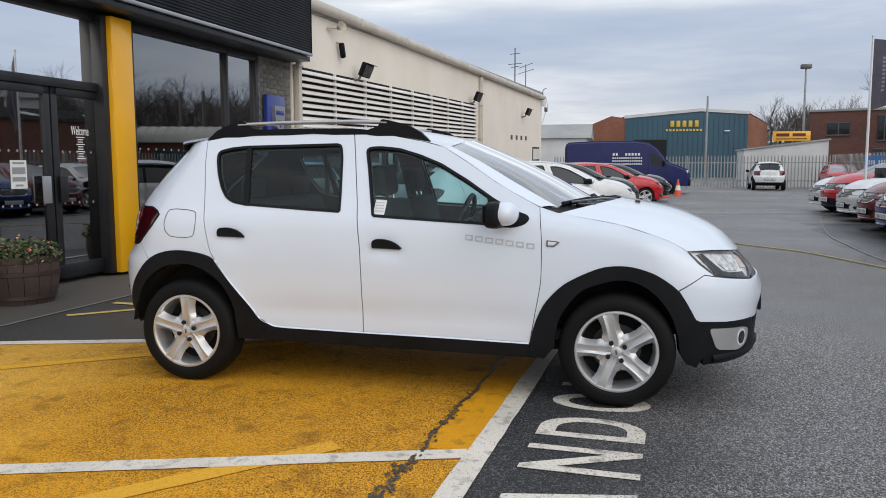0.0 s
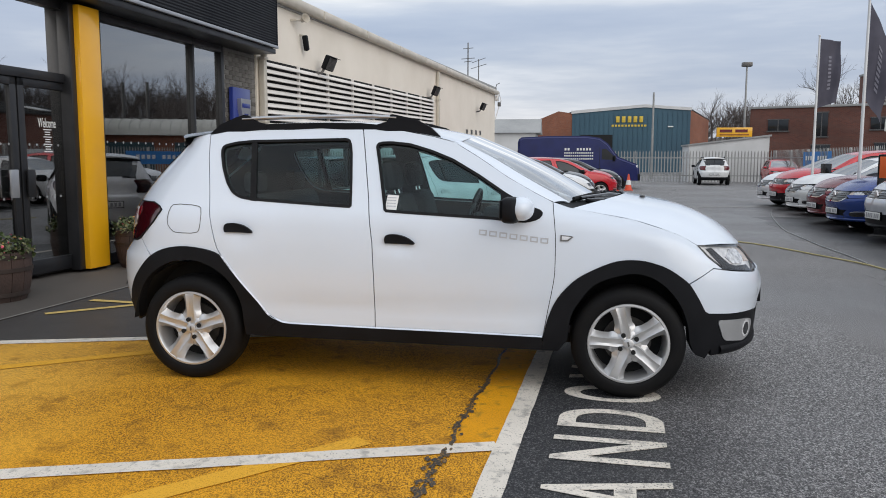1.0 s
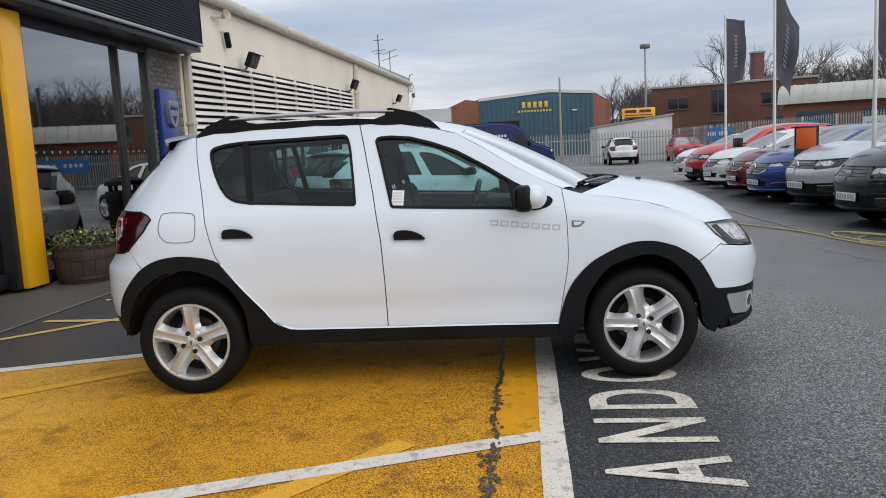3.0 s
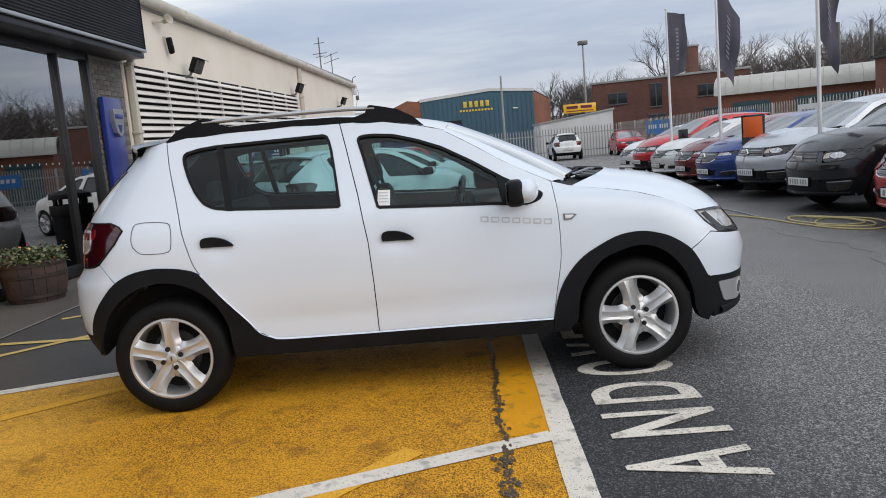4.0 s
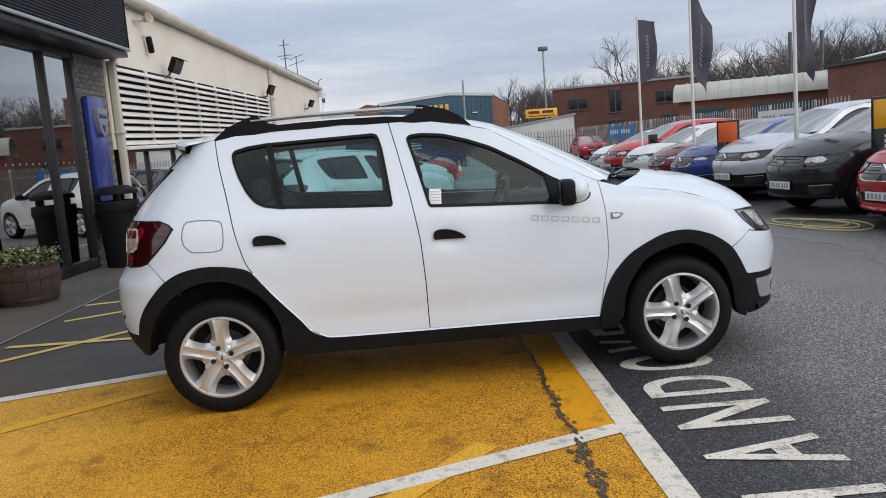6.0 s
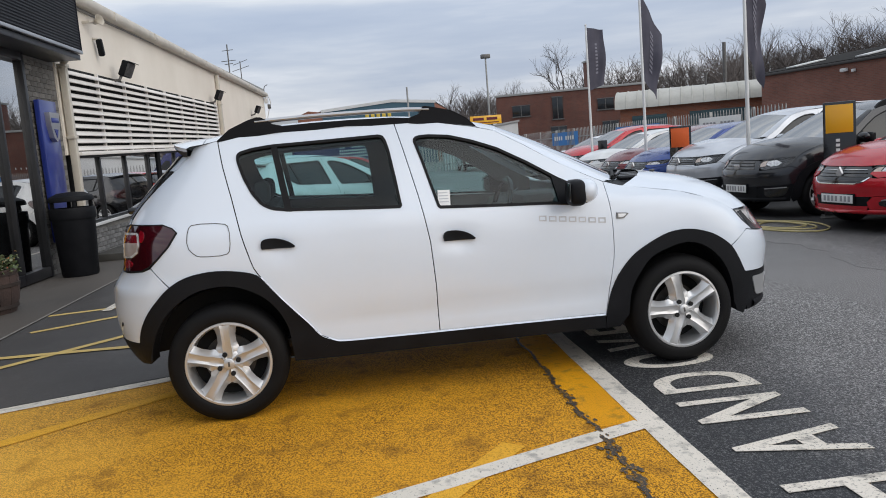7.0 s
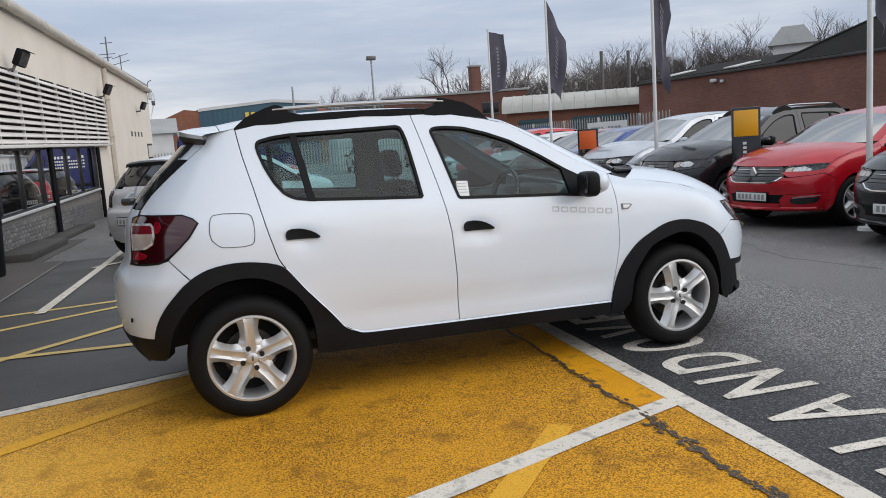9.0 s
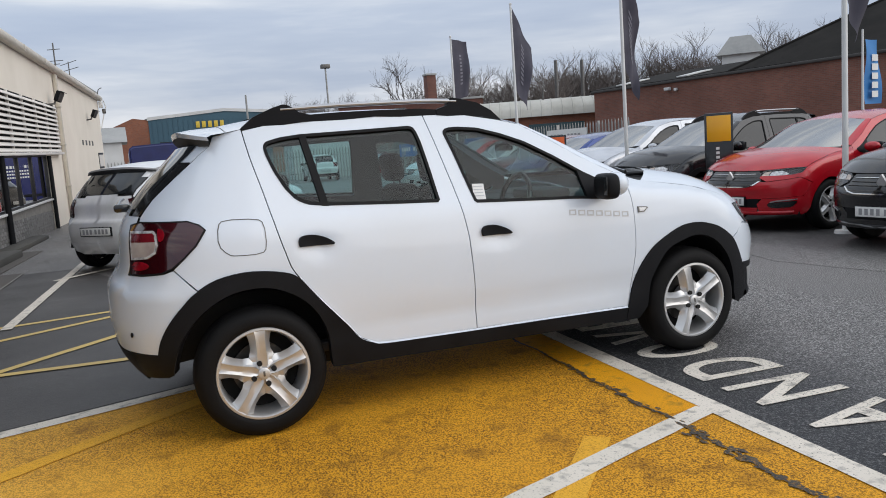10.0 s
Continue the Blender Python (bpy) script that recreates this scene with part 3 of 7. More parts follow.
tagged(part("roof_workshop", slab(Geo(), -14, .05, Y0, YE + .2, 4.15, 4.35), M["roof_sheet"], at=SITE), "low grey sheet roof of the workshop", kind="structure")
tagged(part("wall_back", slab(Geo(), -14.2, -14, wy(-.6), YE, -.4, 4.35), M["render"], at=SITE), "plain back wall", kind="structure")

gutter = front("gutter", "cream metal gutter and fascia along the workshop eaves", "gutter")
g = Geo()
prof = [(.02, 4.14), (.15, 4.14), (.18, 4.17), (.19, 4.26), (.15, 4.33), (.02, 4.37)]
for a, b in ((Y0, wy(33.55)),):
    n = 18
    verts, faces = [], []
    for i in range(n + 1):
        y = a + (b - a) * i / n
        verts += [(x, y, z + .05 + .012 * y) for x, z in prof]
    m_ = len(prof)
    for i in range(n):
        faces += [(i * m_ + j, i * m_ + j + 1, (i + 1) * m_ + j + 1, (i + 1) * m_ + j) for j in range(m_ - 1)]
    g.add(verts, faces + [tuple(range(m_)), tuple(n * m_ + j for j in range(m_))])
part("fascia", g, M["cream_metal"], gutter)
for i in range(1, 9):
    y = Y0 + (YE - Y0) * i / 9
    part("joint_cover", Geo().box((.188, y, 4.275 + .012 * y), (.016, .06, .15)), M["cream_metal"], gutter)
for y, x in ((wy(21.7), .02), (wy(8.90), .02)):
    dp = front("downpipe", "cream painted downpipe on the workshop wall", "downpipe")
    g = Geo()
    zz = 4.05 if y > 3 else 3.10
    slab(g, x, x + .11, y - .06, y + .06, -.05, zz, .02)
    part("pipe", g, M["cream_metal"], dp)
    if y < 3:
        part("elbow", Geo().tube([(.08, y, zz - .1), (.10, y - .02, zz + .05), (.22, y - .16, zz + .12), (.32, y - .3, zz + .14)], .055, 10), M["cream_metal"], dp)
    for z in (.8, 2.0, 3.1):
        part("bracket", slab(Geo(), x - .01, x + .125, y - .085, y + .085, z, z + .05, .01), M["cream_metal"], dp)

# louvre screen
louvre = front("louvre_screen", "pale painted slatted louvre screen above the workshop windows", "louvre")
YL0, YL1 = wy(8.95), wy(21.05)
part("backing", slab(Geo(), .0, .02, YL0, YL1, 1.80, 3.13), M["gap"], louvre)
NS = 11
for i in range(NS):
    z = 1.82 + i * (1.30 / NS)
    g = Geo()
    n = 8
    for s in range(n):
        a, b = YL0 + (YL1 - YL0) * s / n, YL0 + (YL1 - YL0) * (s + 1) / n
        k = len(g.v)
        g.box((.085, (a + b) / 2, z + .035), (.088, b - a - .012, .02), .005, Matrix.Rotation(radians(52), 3, "Y").to_4x4().to_3x3())
        for q in range(k, len(g.v)):
            x, y, zz = g.v[q]
            g.v[q] = (x, y, zz + rise(y))
    part("slat", g, M["louvre"], louvre)
for s in range(9):
    y = YL0 + (YL1 - YL0) * s / 8
    part("post", slab(Geo(), .02, .075, y - .022, y + .022, 1.79, 3.13, .004), M["louvre"], louvre)
part("sill_rail", slab(Geo(), .0, .17, YL0, YL1 + .02, 1.74, 1.80, .008), M["louvre"], louvre)

# workshop windows
win = front("window_1", "long dark framed workshop window with many panes", kind="structure")
YW0, YW1 = wy(8.95), wy(19.1)
cols = [8.98, 10.27, 11.72, 13.25, 14.1, 15.55, 17.1, 19.05]
for y in cols:
    part("mullion", slab(Geo(), -.10, -.01, wy(y) - .035, wy(y) + .035, .61, 1.76, .006), M["dark_frame"], win)
part("window_frame", slab(slab(Geo(), -.10, -.012, YW0, YW1, 1.70, 1.76), -.10, -.012, YW0, YW1, .60, .66), M["dark_frame"], win)
for a, b in zip(cols, cols[1:]):
    part("pane", slab(Geo(), -.06, -.052, wy(a) + .03, wy(b) - .03, .65, 1.71), M["shop_glass"], win)
part("window_sill", slab(Geo(), -.12, .05, YW0, YW1, .565, .61, .008), M["far_white"], win)
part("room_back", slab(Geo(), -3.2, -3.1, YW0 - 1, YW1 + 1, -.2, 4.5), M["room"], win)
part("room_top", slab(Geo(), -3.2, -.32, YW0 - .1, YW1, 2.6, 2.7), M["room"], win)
dpw = front("drainpipe", "black drainpipe on the workshop brickwork", "drainpipe")
part("pipe", Geo().tube([(.06, wy(13.7), -.02), (.06, wy(13.7), 1.9)], .055, 10), M["black_plastic"], dpw)
dpw = front("drainpipe", "black drainpipe at the end of the windows", "drainpipe")
part("pipe", Geo().tube([(.06, wy(19.08), -.02), (.06, wy(19.08), 1.9)], .05, 10), M["black_plastic"], dpw)

tagged(part("kerb_ledge", Geo().box((.34, wy(10.35), .06), (.56, 2.5, .14), .02).box((.22, wy(13.6), .04), (.36, 3.9, .10), .02), M["dark_concrete"], at=SITE), "low dark concrete ledge along the workshop wall", kind="structure")
t = front("cable_bracket", "white junction boxes and cables at the end of the eaves", "bracket")
yb = wy(33.2)
part("box", Geo().box((.12, yb, 4.30), (.16, .20, .26), .02), M["white_metal"], t)
part("box", Geo().box((.22, yb + .05, 4.02), (.14, .16, .20), .02), M["steel"], t)
part("cable", Geo().tube([(.05, yb - .2, 4.5), (.24, yb, 4.46), (.30, yb + .1, 4.2), (.22, yb + .05, 3.95), (.04, yb, 3.3)], .022, 6), M["white_metal"], t)
part("arm", Geo().tube([(0, yb, 4.62), (.10, yb, 4.95), (.22, yb + .1, 5.02)], .02, 6), M["steel"], t)

# floodlights, loudspeaker, junction box
def floodlight(y, z):
    t = front("floodlight", "dark square floodlight on a wall bracket", "floodlight")
    tagged(t, group="wall floodlights")
    z += rise(y)
    part("bracket", Geo().tube([(0, y - .12, z - .22), (.16, y - .12, z - .2), (.22, y - .05, z - .05)], .028, 8), M["steel"], t)
    turn = Matrix.Rotation(radians(24), 3, "Y") @ Matrix.Rotation(radians(-12), 3, "Z")
    part("housing", Geo().box((.28, y, z), (.12, .32, .30), .03, turn), M["black_plastic"], t)
    part("lens", Geo().box(Vector((.28, y, z)) + turn @ Vector((.062, 0, 0)), (.012, .27, .25), .004, turn), M["steel"], t)
    part("hood", Geo().box(Vector((.28, y, z)) + turn @ Vector((.085, 0, .15)), (.07, .32, .012), .004, turn), M["black_plastic"], t)


for y, z in ((11.5, 3.29), (20.55, 3.33), (28.75, 3.23)):
    floodlight(wy(y), z)
t = front("horn_speaker", "round cream horn loudspeaker under the eaves", "loudspeaker")
y = wy(10.5)
part("horn", Geo().lathe([(.04, 0), (.045, .05), (.07, .12), (.095, .14), (.098, .135), (.065, .10), (.02, .04)], 20, pose(.12, y, 4.02, 0, 75, -25)), M["cream_metal"], t)
part("bracket", Geo().tube([(0, y - .25, 3.99), (.1, y - .25, 3.99), (.12, y - .06, 4.02)], .025, 8), M["cream_metal"], t)
t = front("alarm_box", "small dark camera hanging on the wall", "camera")
y = wy(10.73)
part("body", Geo().box((.10, y, 3.63), (.10, .11, .30), .03, Matrix.Rotation(radians(18), 3, "X")), M["black_plastic"], t)
part("arm", Geo().tube([(0, y - .08, 3.78), (.1, y - .03, 3.76)], .02, 8), M["cream_metal"], t)
t = front("door_numbers", "small dark bars of lettering on the cream wall", "lettering")
for i in range(4):
    part("bar", slab(Geo(), .0, .012, wy(26.6) + i * .95, wy(26.6) + i * .95 + .32, 2.06, 2.24), M["steel"], t)
t = front("window_2", "small boarded window near the end of the wall", kind="structure")
part("board", slab(Geo(), .0, .03, wy(31.2), wy(32.6), 1.22, 1.70), M["louvre"], t)
part("window_frame", slab(Geo(), .0, .02, wy(31.1), wy(32.7), 1.14, 1.78), M["dark_frame"], t)
t = thing("aerial_mast", "tall thin aerial mast beyond the workshop", "aerial", pose(-2.62, 35.4, 0))
part("mast", Geo().tube([(0, 0, 0), (0, 0, 7.25)], .03, 8), M["steel"], t)
for z, l in ((6.95, .26), (6.45, .34), (6.3, .2)):
    part("element", Geo().tube([(-l, 0, z), (l, .08, z + .05)], .016, 6), M["steel"], t)
t = thing("aerial_mast", "low branched aerial beyond the workshop", "aerial", pose(-2.1, 35.6, 0))
part("mast", Geo().tube([(0, 0, 0), (0, 0, 6.45)], .022, 8), M["steel"], t)
for z, l in ((6.4, .34), (6.1, .4)):
    part("element", Geo().tube([(-l, 0, z - .12), (l, .08, z + .12)], .014, 6), M["steel"], t)

# showroom: fascia, glazing, doors, pillar, brick pier, blue sign
YS = wy(-.6)
fas = front("fascia_sign", "charcoal corrugated cladding band over the showroom glass", kind="structure")
FZ0, FZ1, FY = 3.24, 5.6, wy(8.68)
g = Geo()
n = 0
y = FY
verts, faces = [], []
zs = []
z = FZ0 + .05
while z < FZ1:
    zs += [(z, .453), (z + .012, .459), (z + .02, .459), (z + .032, .453)]
    z += .042
for z, x in zs:
    verts += [(x, YS, z), (x, FY, z)]
faces = [(2 * i, 2 * i + 1, 2 * i + 3, 2 * i + 2) for i in range(len(zs) - 1)]
g.add(verts, faces)
part("corrugated_face", g, M["charcoal"], fas, "fine horizontal ribs", smooth=0)
part("body", Geo().box((.09, (YS + FY) / 2, (FZ0 + FZ1) / 2 + .02), (.70, FY - YS, FZ1 - FZ0 - .04), .01), M["charcoal"], fas)
part("end_cap", Geo().box((.1, FY + .012, (FZ0 + FZ1) / 2), (.73, .024, FZ1 - FZ0), .004), M["charcoal"], fas)
part("drip_edge", Geo().box((.445, (YS + FY) / 2, FZ0 + .012), (.06, FY - YS + .05, .05), .008), M["pale_edge"], fas, "pale aluminium edge")
tagged(part("roof_showroom", Geo().box((-7, (YS + Y0) / 2, 5.1), (14, Y0 - YS, .2), .0), M["roof_sheet"], at=SITE), "flat showroom roof", kind="structure")
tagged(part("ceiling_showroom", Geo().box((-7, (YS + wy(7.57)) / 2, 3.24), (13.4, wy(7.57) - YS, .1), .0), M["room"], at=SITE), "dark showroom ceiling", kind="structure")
tagged(part("soffit", Geo().box((.07, (YS + FY) / 2, 3.18), (.72, FY - YS, .08), .004), M["dark_frame"], at=SITE), "dark soffit under the fascia", kind="structure")
tagged(part("floor_showroom", Geo().box((-6.9, (YS + wy(7.57)) / 2, .0), (13.4, wy(7.57) - YS, .06), .0), M["room_floor"], at=SITE), "polished dark showroom floor", kind="structure")
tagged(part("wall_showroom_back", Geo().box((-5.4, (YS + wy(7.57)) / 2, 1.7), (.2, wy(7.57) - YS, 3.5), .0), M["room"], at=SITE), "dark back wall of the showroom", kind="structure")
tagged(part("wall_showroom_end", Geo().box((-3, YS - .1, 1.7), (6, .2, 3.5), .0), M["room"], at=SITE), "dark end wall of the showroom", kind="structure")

pier = tagged(part("wall_pier", Geo().box((-.16, (wy(7.61) + wy(8.80)) / 2, 1.62), (.26, wy(8.80) - wy(7.61), 3.24), 0), M["mortar"], at=SITE), "grey brick pier beside the showroom glass", kind="structure")
WIN_B, WIN_T = .16, 3.22
sw = front("window_3", "tall dark framed showroom window reflecting the yard", kind="structure")
for y, w in ((4.60, .10), (6.74, .05), (7.59, .09)):
    part("mullion", Geo().box((-.03, wy(y), 1.58), (.12, w, 3.12), .006), M["dark_frame"], sw)
part("window_frame", Geo().box((-.03, (wy(4.60) + wy(7.59)) / 2, 3.09), (.12, wy(7.59) - wy(4.60), .12), .006), M["dark_frame"], sw)
part("bottom_rail", Geo().box((-.03, (wy(4.60) + wy(7.59)) / 2, .10), (.12, wy(7.59) - wy(4.60), .14), .006), M["dark_frame"], sw)
for a, b in ((4.65, 6.72), (6.76, 7.55)):
    part("pane", Geo().box((-.035, (wy(a) + wy(b)) / 2, 1.60), (.01, wy(b) - wy(a), 2.9)), M["shop_glass"], sw)
    row = Geo()
    yy = wy(a) + .12
    while yy < wy(b) - .05:
        row.lathe([(.0, .001), (.016, .001)], 10, pose(-.029, yy, 1.56, 0, 90, 0))
        yy += .16
    part("safety_dots", row, M["frost"], sw, "row of pale safety dots")
pil = tagged(front("pillar", "tall yellow enamelled pillar between dark frames", "pillar"), kind="structure")
part("panel", Geo().box((.10, (wy(4.06) + wy(4.42)) / 2, 1.575), (.20, wy(4.42) - wy(4.06), 3.05), .012), M["sign_yellow"], pil)
part("edge", Geo().box((.05, wy(4.015), 1.575), (.16, .09, 3.05), .006), M["dark_frame"], pil)
part("edge", Geo().box((.05, wy(4.475), 1.575), (.16, .10, 3.05), .006), M["dark_frame"], pil)

DR = front("door_1", "dark framed double glass entrance doors, closed", kind="structure")
part("transom", Geo().box((-.02, (wy(2.33) + wy(4.18)) / 2, 2.26), (.12, wy(4.18) - wy(2.33), .10), .006), M["dark_frame"], DR)
part("head", Geo().box((-.02, (wy(2.33) + wy(4.18)) / 2, 3.09), (.12, wy(4.18) - wy(2.33), .12), .006), M["dark_frame"], DR)
part("jamb", Geo().box((-.02, wy(4.14), 1.58), (.12, .10, 3.12), .006), M["dark_frame"], DR)
part("jamb", Geo().box((-.02, wy(2.38), 1.58), (.12, .10, 3.12), .006), M["dark_frame"], DR)
part("fanlight", Geo().box((-.03, (wy(2.38) + wy(4.14)) / 2, 2.67), (.01, wy(4.06) - wy(2.43), .74)), M["fan_glass"], DR)
for a, b in ((2.44, 3.26), (3.28, 4.08)):
    leaf = part("door_leaf", Geo().box((-.02, wy(a) + .045, 1.14), (.07, .09, 2.14), .006).box((-.02, wy(b) - .045, 1.14), (.07, .09, 2.14), .006).box((-.02, (wy(a) + wy(b)) / 2, 2.165), (.07, wy(b) - wy(a), .09), .006).box((-.02, (wy(a) + wy(b)) / 2, .15), (.07, wy(b) - wy(a), .16), .006), M["dark_frame"], DR)
    part("pane", Geo().box((-.02, (wy(a) + wy(b)) / 2, 1.18), (.01, wy(b) - wy(a) - .17, 1.92)), M["shop_glass"], leaf)
    g = Geo()
    for zz in (.92, 1.50):
        yy = wy(a) + .16
        while yy < wy(b) - .1:
            g.lathe([(.0, .001), (.014, .001)], 10, pose(-.013, yy, zz, 0, 90, 0))
            yy += .11
    part("safety_dots", g, M["frost"], leaf, "rows of pale safety dots")
    yh = wy(3.13) if a < 3 else wy(3.37)
    part("pull_handle", Geo().box((.05, yh, 1.08), (.025, .11, .30), .006).tube([(0, yh, 1.16), (.05, yh, 1.16)], .012, 8).tube([(0, yh, .99), (.05, yh, .99)], .012, 8), M["pale_edge"] if a < 3 else M["dark_frame"], leaf)
lettering("welcome_lettering", "Welcome", .15, SITE @ pose(-.012, wy(3.72), 1.74, 90, 0, 90), M["paper"], width=.27, deep=.001)
tagged(bpy.data.objects["welcome_lettering"], "white word on the entrance door glass", "lettering")
g = Geo()
for i in range(10):
    w = .10 if i % 3 else .16
    g.box((-.012, wy(3.72), 1.67 - i * .027), (.002, w * .8, .011))
single("small_print", g, M["paper"], "short pale lines of print on the door glass", "lettering", at=SITE)
t = front("poster", "white notice with dark picture stuck inside the door", "poster")
part("sheet", Geo().box((-.012, wy(2.82), 1.25), (.003, .21, .30), .0), M["paper"], t)
g = Geo()
for zz, h, w in ((1.37, .02, .15), (1.29, .07, .17), (1.20, .045, .17), (1.135, .02, .1)):
    g.box((-.009, wy(2.82), zz), (.002, w, h))
part("print", g, M["print"], t)

bs = front("blue_sign", "blue enamel sign board with a silver shield emblem", "sign")
YB = (wy(7.79) + wy(8.38)) / 2
part("board", Geo().box((.05, YB, 1.50), (.08, .59, 2.04), .012), M["sign_blue"], bs)
g = Geo()
sh = [(-.17, .20), (.17, .20), (.16, .02), (.10, -.16), (0, -.22), (-.10, -.16), (-.16, .02)]
g.prism([(YB + a, 2.14 + b) for a, b in sh], "x", .091, .16)
part("shield", g, M["rail_silver"], bs, "silver shield")
part("shield_band", Geo().box((.163, YB, 2.23), (.006, .26, .07), .002).prism([(YB - .07, 2.10), (YB + .07, 2.10), (YB, 1.98)], "x", .16, .166), M["sign_blue"], bs)

# ---- things by the front ----
def half_barrel(x, y, seed):
    t = thing("barrel_planter", "weathered oak half barrel planted with winter flowers on the paving", "planter", pose(x, y, .012), "barrel planters")
    prof = [(.285, 0), (.325, .12), (.345, .25), (.345, .38), (.335, .46)]
    nst = 16
    for i in range(nst):
        a0, a1 = 2 * math.pi * i / nst + .008, 2 * math.pi * (i + 1) / nst - .008
        verts = []
        for rr, h in prof:
            for k in range(3):
                a = a0 + (a1 - a0) * k / 2
                verts.append((rr * math.cos(a), rr * math.sin(a), h))
            for k in range(3):
                a = a1 + (a0 - a1) * k / 2
                verts.append(((rr - .03) * math.cos(a), (rr - .03) * math.sin(a), h))
        f = []
        for r_ in range(len(prof) - 1):
            f += [(r_ * 6 + j, r_ * 6 + (j + 1) % 6, (r_ + 1) * 6 + (j + 1) % 6, (r_ + 1) * 6 + j) for j in range(6)]
        part("stave", Geo().add(verts, f + [tuple(range(6)), tuple(24 + j for j in range(6))]), M["oak"], t)
    for h, rr in ((.07, .312), (.30, .350), (.42, .344)):
        part("hoop", Geo().lathe([(rr, -.02), (rr + .005, -.018), (rr + .005, .018), (rr, .02)], 32, pose(0, 0, h)), M["hoop"], t)
    part("soil", Geo().lathe([(0, .40), (.2, .41), (.31, .38)], 20), M["soil"], t)
    rnd = random.Random(seed)
    for nm, mat, cnt, size in (("leaf", LEAF, 460, .05), ("leaf", LEAF2, 200, .045), ("flower", FLOWER, 34, .032)):
        g = Geo()
        for i in range(cnt):
            a, rr = rnd.uniform(0, 6.283), .37 * math.sqrt(rnd.random())
            h = .40 + rnd.random() * (.22 - .32 * rr * rr) + (.06 if nm == "flower" else 0)
            c = Vector((rr * math.cos(a), rr * math.sin(a), h))
            q = Euler((rnd.uniform(-1, 1), rnd.uniform(-1, 1), rnd.uniform(0, 6.28))).to_matrix()
            l = size * rnd.uniform(.6, 1.3)
            g.add([c + q @ Vector(p) for p in ((0, -l * .2, 0), (l * .55, -l * .35, .006), (l, 0, -.004), (l * .55, l * .35, .006), (0, l * .2, 0))], [(0, 1, 2, 3, 4)])
        ob = part("foliage" if nm == "leaf" else "flowers", g, mat, t, smooth=0, fix=False)
        ob["kind"] = "stuff"
    return t


LEAF = material("winter_leaves", (.045, .075, .022), .6, alt=(.09, .11, .04), scale=30)
LEAF2 = material("silvery_leaves", (.16, .18, .10), .6, alt=(.22, .2, .09), scale=30)
FLOWER = material("pink_flowers", (.55, .06, .13), .6, alt=(.62, .40, .10), scale=25, low=.45, high=.55)
half_barrel(-3.12, 2.22, 3)
half_barrel(-2.98, 4.72, 8)

t = thing("litter_bin", "black plastic litter bin with a domed hood on the paving", "bin", pose(-2.77, 7.5, .012) @ Matrix.Scale(.86, 4))
part("body", Geo().lathe([(0, .0), (.27, 0), (.285, .03), (.33, .92), (.335, .95), (.30, .95), (.29, .5), (0, .48)], 32), M["black_plastic"], t)
part("hood", Geo().lathe([(.345, .93), (.355, .96), (.35, 1.10), (.345, 1.115), (.30, 1.12)], 32), M["black_plastic"], t)
for i in range(4):
    part("post", Geo().box((.29 * math.cos(i * 1.571 + .4), .29 * math.sin(i * 1.571 + .4), 1.17), (.06, .06, .16), .01), M["black_plastic"], t)
part("lid", Geo().lathe([(.345, 1.22), (.35, 1.25), (.33, 1.30), (.2, 1.36), (0, 1.375)], 32), M["black_plastic"], t)

# ---- cars ----
from mathutils.geometry import delaunay_2d_cdt


def curve(*pts):
    """Smooth function through (x, y) points, level-headed between them."""
    X, Y = np.array([p[0] for p in pts], float), np.array([p[1] for p in pts], float)
    d = np.diff(Y) / np.diff(X)
    m = np.zeros(len(X))
    m[0], m[-1] = d[0], d[-1]
    for i in range(1, len(X) - 1):
        m[i] = 0 if d[i - 1] * d[i] <= 0 else 2 * d[i - 1] * d[i] / (d[i - 1] + d[i])

    def f(x):
        x = min(max(x, X[0]), X[-1])
        i = min(int(np.searchsorted(X, x, side="right")) - 1, len(X) - 2)
        h = X[i + 1] - X[i]
        s = (x - X[i]) / h
        return float((2 * s**3 - 3 * s**2 + 1) * Y[i] + (s**3 - 2 * s**2 + s) * h * m[i]
                     + (3 * s**2 - 2 * s**3) * Y[i + 1] + (s**3 - s**2) * h * m[i + 1])
    return f


# Half widths and ends of a small hatchback by height; x runs forward from the rear axle.
HALF = curve((.15, .79), (.3, .84), (.45, .86), (.7, .868), (.85, .862), (.95, .85), (1.0, .838), (1.1, .79), (1.3, .698), (1.42, .64), (1.5, .60), (1.6, .55))
REAR_END = curve((.25, -.52), (.35, -.60), (.45, -.645), (.6, -.668), (.74, -.662), (.8, -.61), (.86, -.59), (1.0, -.575), (1.1, -.53), (1.25, -.41), (1.42, -.235), (1.5, -.17))
NOSE_END = curve((.2, 3.36), (.30, 3.40), (.36, 3.405), (.5, 3.42), (.6, 3.44), (.68, 3.42), (.75, 3.37), (.82, 3.31), (.9, 3.24), (1.0, 3.05), (1.15, 2.95), (1.5, 2.9))
U_REAR, U_NOSE, POW_REAR, POW_NOSE = 0.10, 2.70, 2.9, 2.35
ANG = np.linspace(0, math.pi / 2, 90)
PLAN = {}


def corner(z, nose):
    key = (round(z, 3), nose)
    if key not in PLAN:
        p, w = (POW_NOSE if nose else POW_REAR), HALF(key[0])
        run = NOSE_END(key[0]) - U_NOSE if nose else U_REAR - REAR_END(key[0])
        a = run * np.sin(ANG) ** (2 / p)
        y = w * np.cos(ANG) ** (2 / p)
        arc = np.concatenate([[0], np.cumsum(np.hypot(np.diff(a), np.diff(y)))])
        PLAN[key] = (arc, a, y)
    return PLAN[key]


HANDLES = ((.315, .905), (1.29, .855))


